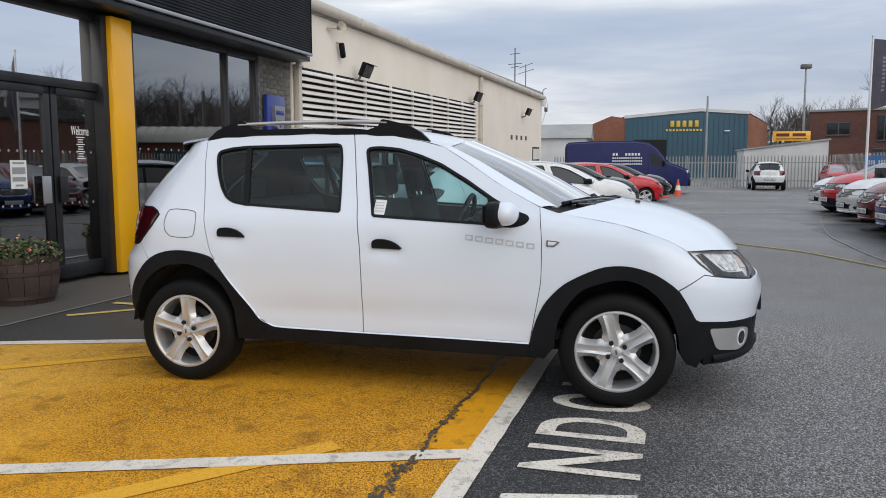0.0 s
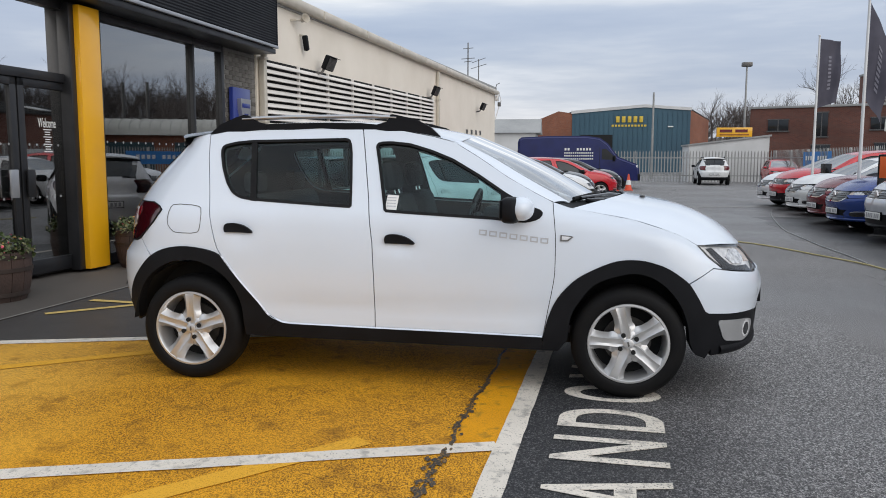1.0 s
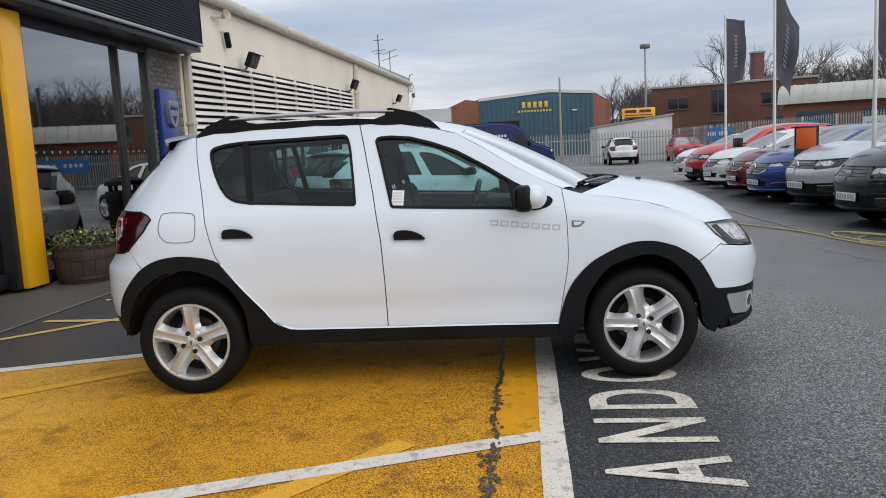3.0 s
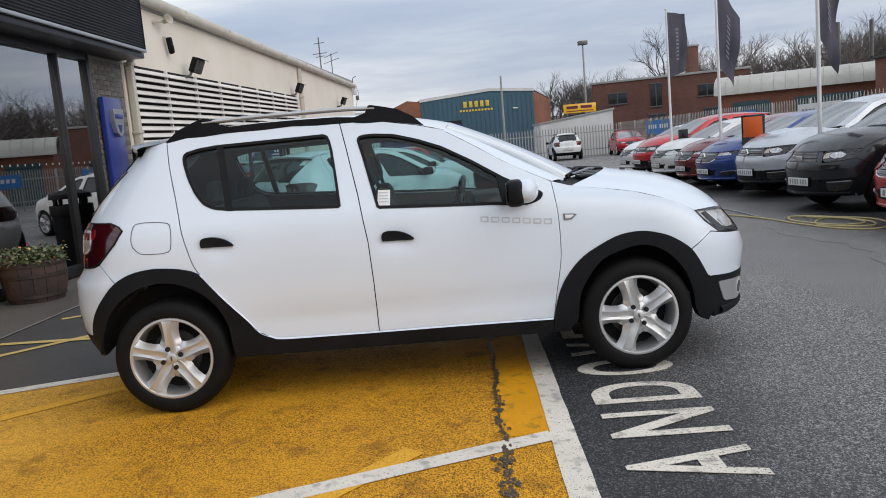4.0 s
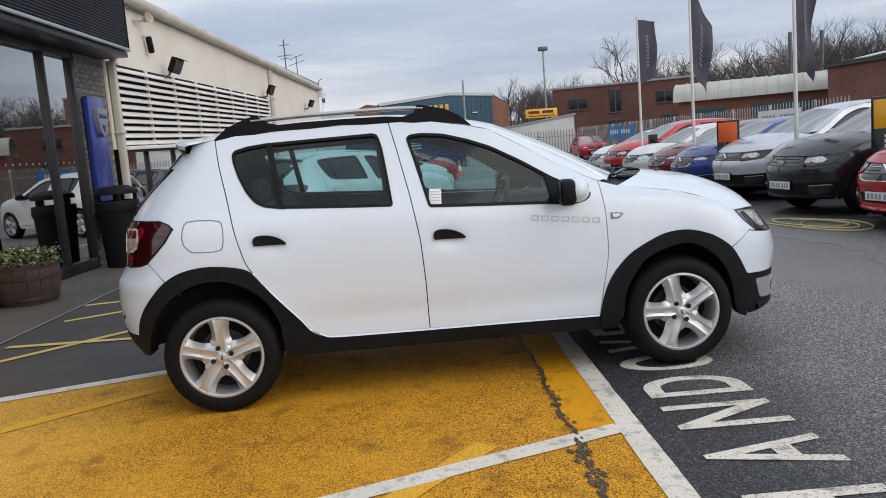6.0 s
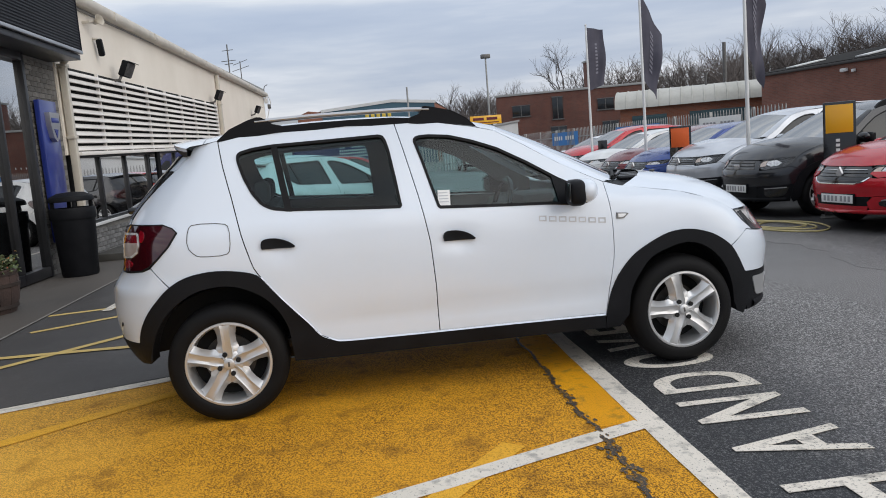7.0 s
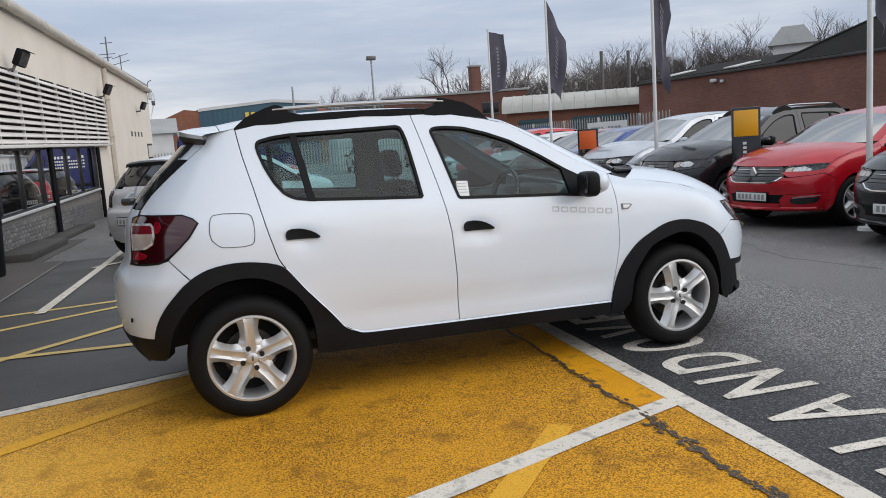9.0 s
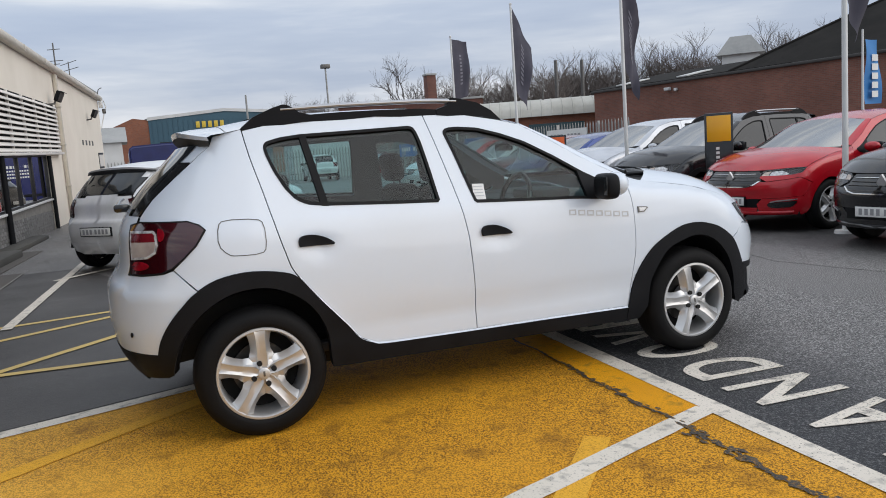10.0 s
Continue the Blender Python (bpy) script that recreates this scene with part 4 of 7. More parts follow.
def skin(u, z):
    """Place on a body's skin: forward, out from the middle, up. u is the way along the body's waist, seen from above."""
    if U_REAR <= u <= U_NOSE:
        x, y = u, HALF(z)
    else:
        nose = u > U_NOSE
        arc, a, yy = corner(z, nose)
        s = u - U_NOSE if nose else U_REAR - u
        off, y = float(np.interp(s, arc, a)), float(np.interp(s, arc, yy))
        x = U_NOSE + off if nose else U_REAR - off
    if .2 < u < 2.4:
        k = min(1, (u - .2) / .5, (2.4 - u) / .4)
        y -= .012 * k * math.exp(-((z - .47) / .07) ** 2)
        for hx, hz in HANDLES:
            y -= .016 * math.exp(-((u - hx) / .085) ** 2 - ((z - hz) / .05) ** 2)
    return x, y, z


def u_mid(z, nose):
    """u at the middle of the nose or of the tail."""
    arc = corner(z, nose)[0]
    return U_NOSE + arc[-1] if nose else U_REAR - arc[-1]


def lifted(u, z, side, lift, scale):
    """Skin point moved out along its normal, in a car's axes (side -1: its right)."""
    e = .012
    p = Vector(skin(u, z))
    n = (Vector(skin(u + e, z)) - Vector(skin(u - e, z))).cross(Vector(skin(u, z + e)) - Vector(skin(u, z - e)))
    n = -n.normalized() if n.y > 0 else n.normalized()
    n = -n if n.y < 0 else n
    if u > u_mid(z, True) - .02 or u < u_mid(z, False) + .02:
        n = Vector((1 if u > 1 else -1, 0, 0))
    q = p + n * lift
    return Vector((q.x * scale[0], side * q.y * scale[1], q.z * scale[2])), Vector((n.x / scale[0], side * n.y / scale[1], n.z / scale[2])).normalized()


def inside(p, poly):
    c, j = False, len(poly) - 1
    for i in range(len(poly)):
        (xi, yi), (xj, yj) = poly[i], poly[j]
        if (yi > p[1]) != (yj > p[1]) and p[0] < (xj - xi) * (p[1] - yi) / (yj - yi) + xi:
            c = not c
        j = i
    return c


def area(poly):
    return sum(poly[i - 1][0] * poly[i][1] - poly[i][0] * poly[i - 1][1] for i in range(len(poly))) / 2


def inset(poly, d):
    """The outline drawn in by d (out where d is negative)."""
    n, out = len(poly), []
    sgn = 1 if area(poly) > 0 else -1
    for i in range(n):
        a, b, c = Vector(poly[i - 1]), Vector(poly[i]), Vector(poly[(i + 1) % n])
        e1, e2 = (b - a).normalized(), (c - b).normalized()
        n1, n2 = Vector((-e1.y, e1.x)) * sgn, Vector((-e2.y, e2.x)) * sgn
        m = (n1 + n2)
        k = max(.45, m.length_squared / 2)
        out.append(tuple(b + m / k * d * (1 if m.length_squared > .01 else 0)))
    return out


def dense(poly, step):
    out = []
    for i in range(len(poly)):
        a, b = Vector(poly[i]), Vector(poly[(i + 1) % len(poly)])
        k = max(1, int((b - a).length / step))
        out += [tuple(a + (b - a) * j / k) for j in range(k)]
    return out


def rounded(poly, n=3, keep=()):
    """Softens an outline's corners by cutting them n times."""
    for _ in range(n):
        out = []
        for i in range(len(poly)):
            a, b = Vector(poly[i]), Vector(poly[(i + 1) % len(poly)])
            out += [tuple(a * .75 + b * .25), tuple(a * .25 + b * .75)]
        poly = out
    return poly


def panel(name, outline, mat, parent, side=-1, holes=(), lift=0.0, deep=.022, step=.06, gap=.0028, scale=(1, 1, 1), label="", roll=None):
    """A sheet of bodywork: an outline on the skin, with holes, true to the skin's curve, its edges turned inward."""
    loops = [dense(inset(outline, gap) if gap else list(outline), step * .7)] + [dense(h, step * .7) for h in holes]
    pts, edges = [], []
    for lp in loops:
        k = len(pts)
        pts += lp
        edges += [(k + i, k + (i + 1) % len(lp)) for i in range(len(lp))]
    rim = len(pts)
    us, zs = [p[0] for p in loops[0]], [p[1] for p in loops[0]]
    u = min(us) + step * .5
    while u < max(us):
        z = min(zs) + step * .5
        while z < max(zs):
            if inside((u, z), loops[0]) and not any(inside((u, z), h) for h in loops[1:]):
                if min((u - p[0]) ** 2 + (z - p[1]) ** 2 for p in pts[:rim]) > (step * .42) ** 2:
                    pts.append((u, z))
            z += step
        u += step
    ov, oe, of, _, _, _ = delaunay_2d_cdt([Vector(p) for p in pts], edges, [], 0, 1e-6)
    verts, norms = [], []
    for p in ov:
        q, n = lifted(p.x, p.y, side, lift, scale)
        if roll:
            # the sheet turns over into the one above
            k = max(0.0, 1 - (roll(p.x) - p.y) / .13)
            n = (n + Vector((0, 0, 1.1 * k * k))).normalized()
        verts.append(q)
        norms.append(n)
    faces = []
    for f in of:
        c = sum((ov[i] for i in f), Vector((0, 0))) / len(f)
        if inside(c, loops[0]) and not any(inside(c, h) for h in loops[1:]):
            a, b, d = (verts[i] for i in f)
            if (b - a).cross(d - a).dot(norms[f[0]]) < 0:
                f = tuple(reversed(f))
            faces.append(tuple(f))
    count = {}
    for f in faces:
        for i in range(3):
            e = (f[i], f[(i + 1) % 3])
            count[tuple(sorted(e))] = count.get(tuple(sorted(e)), []) + [e]
    if deep:
        for key, es in count.items():
            if len(es) == 1:
                a, b = es[0]
                k = len(verts)
                na, nb = norms[a], norms[b]
                verts += [verts[a], verts[b], verts[b] - nb * deep, verts[a] - na * deep]
                w = (verts[k + 1] - verts[k]).cross(verts[k + 2] - verts[k]).normalized()
                norms += [w] * 4
                faces.append((k + 1, k, k + 3, k + 2))
                norms[k:k + 4] = [-w] * 4
    me = bpy.data.meshes.new(name)
    me.from_pydata([tuple(v) for v in verts], [], faces)
    me.materials.append(mat)
    me.shade_smooth()
    me.normals_split_custom_set_from_vertices([tuple(n) for n in norms])
    ob = new(name, me)
    ob.parent = parent
    if label:
        ob["label"] = label
    return ob


def band(name, edge, z0, z1, nose, mat, parent, lift=0.0, scale=(1, 1, 1), nz=8, nu=22, deep=.02, label="", edge1=None):
    """Bodywork round the whole nose or tail, from side to side between two heights."""
    verts, norms, faces = [], [], []
    for i in range(nz + 1):
        z = z0 + (z1 - z0) * i / nz
        e = edge if edge1 is None else edge + (edge1 - edge) * i / nz
        um = u_mid(z, nose)
        for j in range(2 * nu + 1):
            s = j / nu - 1
            side = -1 if s < 0 else 1
            u = um + (e - um) * abs(s)
            q, n = lifted(u, z, side, lift, scale)
            verts.append(q)
            norms.append(n)
    w = 2 * nu + 1
    for i in range(nz):
        for j in range(2 * nu):
            f = (i * w + j, i * w + j + 1, (i + 1) * w + j + 1, (i + 1) * w + j)
            a, b, c = (verts[k] for k in f[:3])
            nn = norms[f[0]] + norms[f[2]]
            faces.append(f if (b - a).cross(c - a).dot(nn) > 0 else tuple(reversed(f)))
    if deep:
        for row in (0, nz):
            for j in range(2 * nu):
                a, b = row * w + j, row * w + j + 1
                k = len(verts)
                verts += [verts[a], verts[b], verts[b] - norms[b] * deep, verts[a] - norms[a] * deep]
                up = Vector((0, 0, -1 if row == 0 else 1))
                norms += [up] * 4
                faces.append((k, k + 1, k + 2, k + 3))
    me = bpy.data.meshes.new(name)
    me.from_pydata([tuple(v) for v in verts], [], faces)
    me.materials.append(mat)
    me.shade_smooth()
    me.normals_split_custom_set_from_vertices([tuple(n) for n in norms])
    ob = new(name, me)
    ob.parent = parent
    if label:
        ob["label"] = label
    return ob


def ribbon(name, line, width, mat, parent, side=-1, lift=-.012, scale=(1, 1, 1)):
    """A strip on the skin along a line."""
    g = Geo()
    pts = []
    for i, p in enumerate(line):
        a, b = Vector(line[max(0, i - 1)]), Vector(line[min(len(line) - 1, i + 1)])
        d = (b - a).normalized()
        n = Vector((-d.y, d.x)) * width / 2
        for s in (1, -1):
            pts.append(lifted(p[0] + s * n.x, p[1] + s * n.y, side, lift, scale)[0])
    g.add(pts, [(2 * i, 2 * i + 1, 2 * i + 3, 2 * i + 2) for i in range(len(line) - 1)])
    return part(name, g, mat, parent)


def ring(name, outline, d, mat, parent, side=-1, lift=.006, scale=(1, 1, 1), step=.05, deep=.02, label=""):
    return panel(name, outline, mat, parent, side, [inset(outline, d)], lift, deep, step, 0, scale, label)


# outlines of the body's sheets: way along the waist, height
SEAM_R = [(.046, 1.489), (.063, 1.353), (.097, 1.187), (.133, .994), (.159, .89), (.181, .814), (.211, .764)]
DOOR_LOW = [(.308, .638), (.43, .496), (.489, .419), (.553, .386), (.618, .37), (.885, .365)]
SEAM_B = [(1.143, .362), (1.14, .631), (1.129, .859), (1.093, 1.114), (1.045, 1.375), (1.015, 1.524)]
SEAM_F = [(2.117, .341), (2.143, .498), (2.172, .659), (2.178, .755), (2.177, .914), (2.167, 1.023), (2.16, 1.101)]
ROOF = [(.046, 1.497), (.216, 1.520), (.389, 1.530), (.562, 1.536), (.768, 1.538), (1.014, 1.533), (1.245, 1.512), (1.447, 1.474), (1.58, 1.44)]
PILLAR = [(2.057, 1.153), (1.901, 1.239), (1.742, 1.343), (1.58, 1.44)]
WIN_R = [(.138, 1.403), (.153, 1.423), (.224, 1.44), (.327, 1.450), (.567, 1.454), (.772, 1.458), (.925, 1.461), (.949, 1.446), (.965, 1.379), (.982, 1.215), (.995, 1.058), (.788, 1.069), (.521, 1.086), (.381, 1.095), (.302, 1.108), (.25, 1.136), (.205, 1.196), (.166, 1.282), (.141, 1.366)]
WIN_F = [(1.108, 1.419), (1.128, 1.438), (1.195, 1.441), (1.313, 1.429), (1.446, 1.39), (1.578, 1.338), (1.739, 1.246), (1.896, 1.144), (2.021, 1.076), (2.09, 1.054), (2.105, 1.035), (2.08, 1.005), (2.016, .988), (1.946, .990), (1.826, 1.003), (1.57, 1.016), (1.312, 1.03), (1.195, 1.037), (1.165, 1.175), (1.137, 1.305)]
ARCH_F = [(2.118, .341), (2.142, .446), (2.192, .561), (2.273, .656), (2.352, .711), (2.48, .77), (2.573, .788), (2.666, .784), (2.759, .758), (2.81, .733), (2.86, .700), (2.909, .658), (2.955, .590), (3.004, .506)]
ARCH_F_IN = [(2.922, .33), (2.908, .422), (2.866, .537), (2.789, .637), (2.696, .698), (2.603, .714), (2.509, .695), (2.399, .651), (2.318, .557), (2.269, .461), (2.252, .327)]
ARCH_R = [(-.495, .449), (-.467, .523), (-.412, .607), (-.345, .679), (-.271, .745), (-.174, .795), (-.048, .816), (.071, .808), (.169, .785), (.225, .75)]
ARCH_R_IN = [(.338, .375), (.33, .466), (.294, .561), (.23, .643), (.138, .704), (.032, .736), (-.102, .726), (-.212, .675), (-.30, .60), (-.367, .506), (-.403, .42), (-.425, .351)]
TAIL = [(-.672, 1.062), (-.56, 1.078), (-.272, 1.074), (-.219, 1.054), (-.195, 1.031), (-.246, .962), (-.308, .907), (-.372, .862), (-.429, .841), (-.56, .831), (-.672, .830), (-.680, .88)]
HEAD = [(2.954, .871), (3.05, .871), (3.43, .845), (3.505, .809), (3.524, .746), (3.447, .70), (3.214, .723), (3.117, .736), (3.023, .802)]
D_EDGE = [(-.585, 1.078), (-.585, 1.10), (-.5, 1.18), (-.37, 1.265), (-.25, 1.345), (-.13, 1.425), (-.11, 1.47)]


def flowing(line, n=3):
    """A line of points made to flow, through all of them."""
    out = []
    for i in range(len(line) - 1):
        a, b, c, d = (Vector(line[min(max(k, 0), len(line) - 1)]) for k in (i - 1, i, i + 1, i + 2))
        for j in range(n):
            t = j / n
            out.append(tuple(.5 * (2 * b + (c - a) * t + (2 * a - 5 * b + 4 * c - d) * t * t + (3 * b - a - 3 * c + d) * t ** 3)))
    return out + [line[-1]]


ARCH_F, ARCH_F_IN, ARCH_R, ARCH_R_IN, DOOR_LOW = (flowing(v) for v in (ARCH_F, ARCH_F_IN, ARCH_R, ARCH_R_IN, DOOR_LOW))
SEAM_R, SEAM_F = flowing(SEAM_R, 2), flowing(SEAM_F, 2)
WIN_R, WIN_F = rounded(dense(WIN_R, .035), 1), rounded(dense(WIN_F, .035), 1)
DOOR_R = SEAM_R + DOOR_LOW + SEAM_B + [p for p in reversed(ROOF) if .05 < p[0] < 1.01]
DOOR_F = list(reversed(SEAM_B)) + [(1.542, .355), (2.092, .345)] + SEAM_F + PILLAR + [p for p in reversed(ROOF) if 1.02 < p[0] < 1.57]
QUARTER = [(.042, 1.497)] + SEAM_R + [p for p in reversed(ARCH_R) if p[0] > -.25][1:] + [(-.262, .752), (-.372, .856), (-.308, .907), (-.246, .962), (-.195, 1.031), (-.219, 1.054), (-.272, 1.074), (-.45, 1.078)] + D_EDGE
FENDER = list(reversed(SEAM_F)) + [p for p in ARCH_F[1:] if p[0] < 2.9] + [(2.905, .662), (3.054, .745), (3.117, .736), (3.023, .802), (2.954, .871), (2.88, .915), (2.8, .948), (2.6, 1.010), (2.4, 1.045), (2.25, 1.072)]
EDGE_Z = curve((2.16, 1.101), (2.25, 1.072), (2.4, 1.045), (2.6, 1.010), (2.8, .948), (2.88, .915), (2.954, .871))
BUMP_R = [(-.262, .750), (-.372, .854), (-.429, .838), (-.56, .828), (-.72, .826), (-.74, .60), (-.72, .45)] + [p for p in ARCH_R if p[0] < -.272]
BUMP_F = [(2.909, .660), (3.054, .743), (3.117, .733), (3.214, .720), (3.447, .697), (3.53, .70), (3.56, .58), (3.50, .47), (3.205, .478), (3.03, .49), (3.004, .506), (2.955, .590)]
CLAD_F = ARCH_F + [(3.04, .43), (3.06, .30), (3.02, .235), (2.96, .26)] + ARCH_F_IN + [(2.20, .262), (2.112, .262)]
CLAD_R = ARCH_R + [(.308, .64), (.43, .498), (.489, .421), (.55, .388), (.45, .287), (.345, .292)] + ARCH_R_IN + [(-.46, .335), (-.50, .38)]
SILL = [(.55, .386), (.62, .365), (1.14, .355), (2.112, .336), (2.112, .262), (.45, .287)]
NOSE_LOW = [(3.004, .504), (3.03, .488), (3.205, .476), (3.50, .468), (3.56, .40), (3.52, .30), (3.30, .255), (3.06, .245), (3.06, .30), (3.04, .43)]
FOG = [(3.085, .452), (3.355, .436), (3.435, .42), (3.42, .335), (3.325, .307), (3.14, .331)]
TAIL_LOW = [(-.50, .45), (-.72, .448), (-.72, .30), (-.46, .33), (-.50, .38)]


def wheel(parent, x, y, out, turn, r=.318, rim=.226, label="", five=True, bright=None):
    """A wheel: tyre, rim with five split spokes, bolts, cap and brake disc. out is the side that its face looks to."""
    hub = part("wheel", Geo().lathe([(.0, -.016), (.064, -.018), (.078, -.026), (.088, -.045), (.088, -.10), (0, -.10)], 30), bright or M["alloy"], parent, label)
    hub.matrix_basis = pose(x, y, r, -90 * out, 0, 0) @ pose(0, 0, 0, 0, 0, turn) @ Matrix.Diagonal((1, 1, 1, 1))
    t = Geo().lathe([(rim - .01, -.02), (rim + .004, -.004), (rim + .02, .0), (rim + .05, -.002), (r - .03, -.008), (r - .012, -.022), (r - .002, -.045), (r, -.07), (r, -.15), (r - .004, -.175), (r - .03, -.2), (rim, -.2), (rim - .01, -.19)], 64)
    # tread grooves
    part("tyre", t, M["tyre"], hub)
    g = Geo()
    for k in range(3):
        rr = r + .0008
        g.lathe([(rr, -.075 - k * .03), (rr, -.083 - k * .03)], 48)
    part("tread_groove", g, M["gap"], hub)
    part("rim", Geo().lathe([(rim - .0, -.03), (rim + .003, -.012), (rim - .002, -.004), (rim - .012, -.003), (rim - .018, -.010), (rim - .022, -.03), (rim - .03, -.10), (rim - .03, -.19)], 64), bright or M["alloy"], hub)
    part("brake_disc", Geo().lathe([(.0, -.125), (.075, -.125), (.075, -.115), (.135, -.115), (.135, -.13), (0, -.13)], 40), M["brake"], hub)
    part("back_plate", Geo().lathe([(0, -.15), (rim - .03, -.15)], 32), M["gap"], hub)
    for k in range(5):
        a = radians(72 * k)
        g = Geo()
        m = Matrix.Rotation(a, 4, "Z")
        # stations from hub to rim: radius, half width of the flat top, half width at the foot, height of top and of foot
        st = [(.020, .012, .0145, -.012, -.016), (.045, .022, .0326, -.012, -.020), (.064, .0235, .0464, -.011, -.025), (.084, .0235, .0600, -.009, -.031), (.097, .0225, .0560, -.0075, -.038), (.112, .0215, .0490, -.006, -.046), (.15, .0215, .0480, -.003, -.046), (.185, .023, .055, -.002, -.041), (.206, .025, .068, -.0025, -.034), (rim - .005, .027, .092, -.005, -.022)]
        vs, fs = [], []
        for rr, wt, wf, hr, hf in st:
            # a shallow dished top with a raised edge, then a steep flank to the dark pocket
            for yy, hh in ((-wf, hf), (-wt - .007, hr - .010), (-wt, hr), (-wt * .55, hr - .0035), (wt * .35, hr - .0055), (wt, hr - .0005), (wt + .007, hr - .010), (wf, hf)):
                vs.append(m @ Vector((rr, yy, hh)))
        for i in range(len(st) - 1):
            fs += [(i * 8 + j, i * 8 + j + 1, (i + 1) * 8 + j + 1, (i + 1) * 8 + j) for j in range(7)]
        g.add(vs, fs)
        part("spoke", g, bright or M["alloy"], hub, smooth=24)
    for k in range(4):
        a = radians(90 * k + 18)
        part("bolt_hole", Geo().lathe([(0, -.0035), (.013, -.0035), (.013, -.05)], 14, Matrix.Translation((.055 * math.cos(a), .052 * math.sin(a), 0))), M["gap"], hub)
    part("centre_cap", Geo().lathe([(0, -.002), (.022, -.002), (.029, -.005), (.030, -.03)], 24), bright or M["alloy"], hub)
    part("cap_emblem", Geo().box((0, 0, -.0015), (.026, .010, .003), .001), M["steel"], hub)
    return hub


def egg(c, r, p, turn):
    """A rounded block between a ball and a box."""
    def f(v):
        return math.copysign(abs(v) ** p, v)
    m = Matrix.Rotation(radians(turn), 3, "Z")
    return Geo().grid(lambda a, b: Vector(c) + m @ Vector((r[0] * f(math.cos(2 * math.pi * a)) * f(math.sin(math.pi * b)), r[1] * f(math.sin(2 * math.pi * a)) * f(math.sin(math.pi * b)), r[2] * f(math.cos(math.pi * b)))), 28, 14)


def grid_sheet(name, fn, nu, nv, mat, parent, label="", smooth=50):
    return part(name, Geo().grid(fn, nu, nv), mat, parent, label, smooth)


def roof_point(s, t, inner=0.0):
    """The roof: s from tail to screen, t from side to side."""
    x = -.03 + (1.60 + .03) * s
    line = curve((-.11, 1.470), *ROOF[0:], (1.62, 1.425))
    z = line(x)
    v = 2 * t - 1
    w = HALF(z) - .004
    end = .10 * (1 - v * v) if s > .999 else 0
    return Vector((x + (.07 * (1 - v * v)) * max(0, (s - .75) / .25), v * w, z + .052 * (1 - abs(v) ** 2.4) - inner))


LIP_Z = curve((2.954, .872), (3.05, .872), (3.43, .85), (3.52, .845), (3.8, .845))


def hood_point(s, t):
    v = 2 * t - 1
    us = 2.27 + (2.954 - 2.27) * s
    ze = EDGE_Z(us)
    yw = skin(us, ze)[1] - .0015
    um = u_mid(.871, True)
    uf = 2.954 + (um - 2.954) * (1 - abs(v)) ** .9
    zf = LIP_Z(uf)
    fx, fy, _ = skin(uf, zf)
    xb = 2.60 - .33 * abs(v) ** 2.6
    x = xb + (fx - xb) * s
    yy = v * yw if s < .6 else v * yw * (1 - (s - .6) / .4) + (1 if v > 0 else -1) * fy * ((s - .6) / .4)
    z = ze + .062 * (1 - s ** 3) * (1 - abs(v) ** 3.4) + (zf - .871) * s ** 8
    return Vector((x, yy, z))


def screen_point(s, t, drop=0.0):
    """The windscreen: s from roof to cowl."""
    v = 2 * t - 1
    side = curve((0, 1.60), (1, 2.20))(s), curve((0, 1.428), (.3, 1.333), (.6, 1.224), (1, 1.092))(s)
    mid = 1.665 + (2.47 - 1.665) * s, 1.490 + (1.098 - 1.490) * s + .02 * math.sin(math.pi * s)
    k = 1 - abs(v) ** 2.2
    return Vector((side[0] + (mid[0] - side[0]) * k, v * (HALF(side[1]) - .012), side[1] + (mid[1] - side[1]) * k - drop))


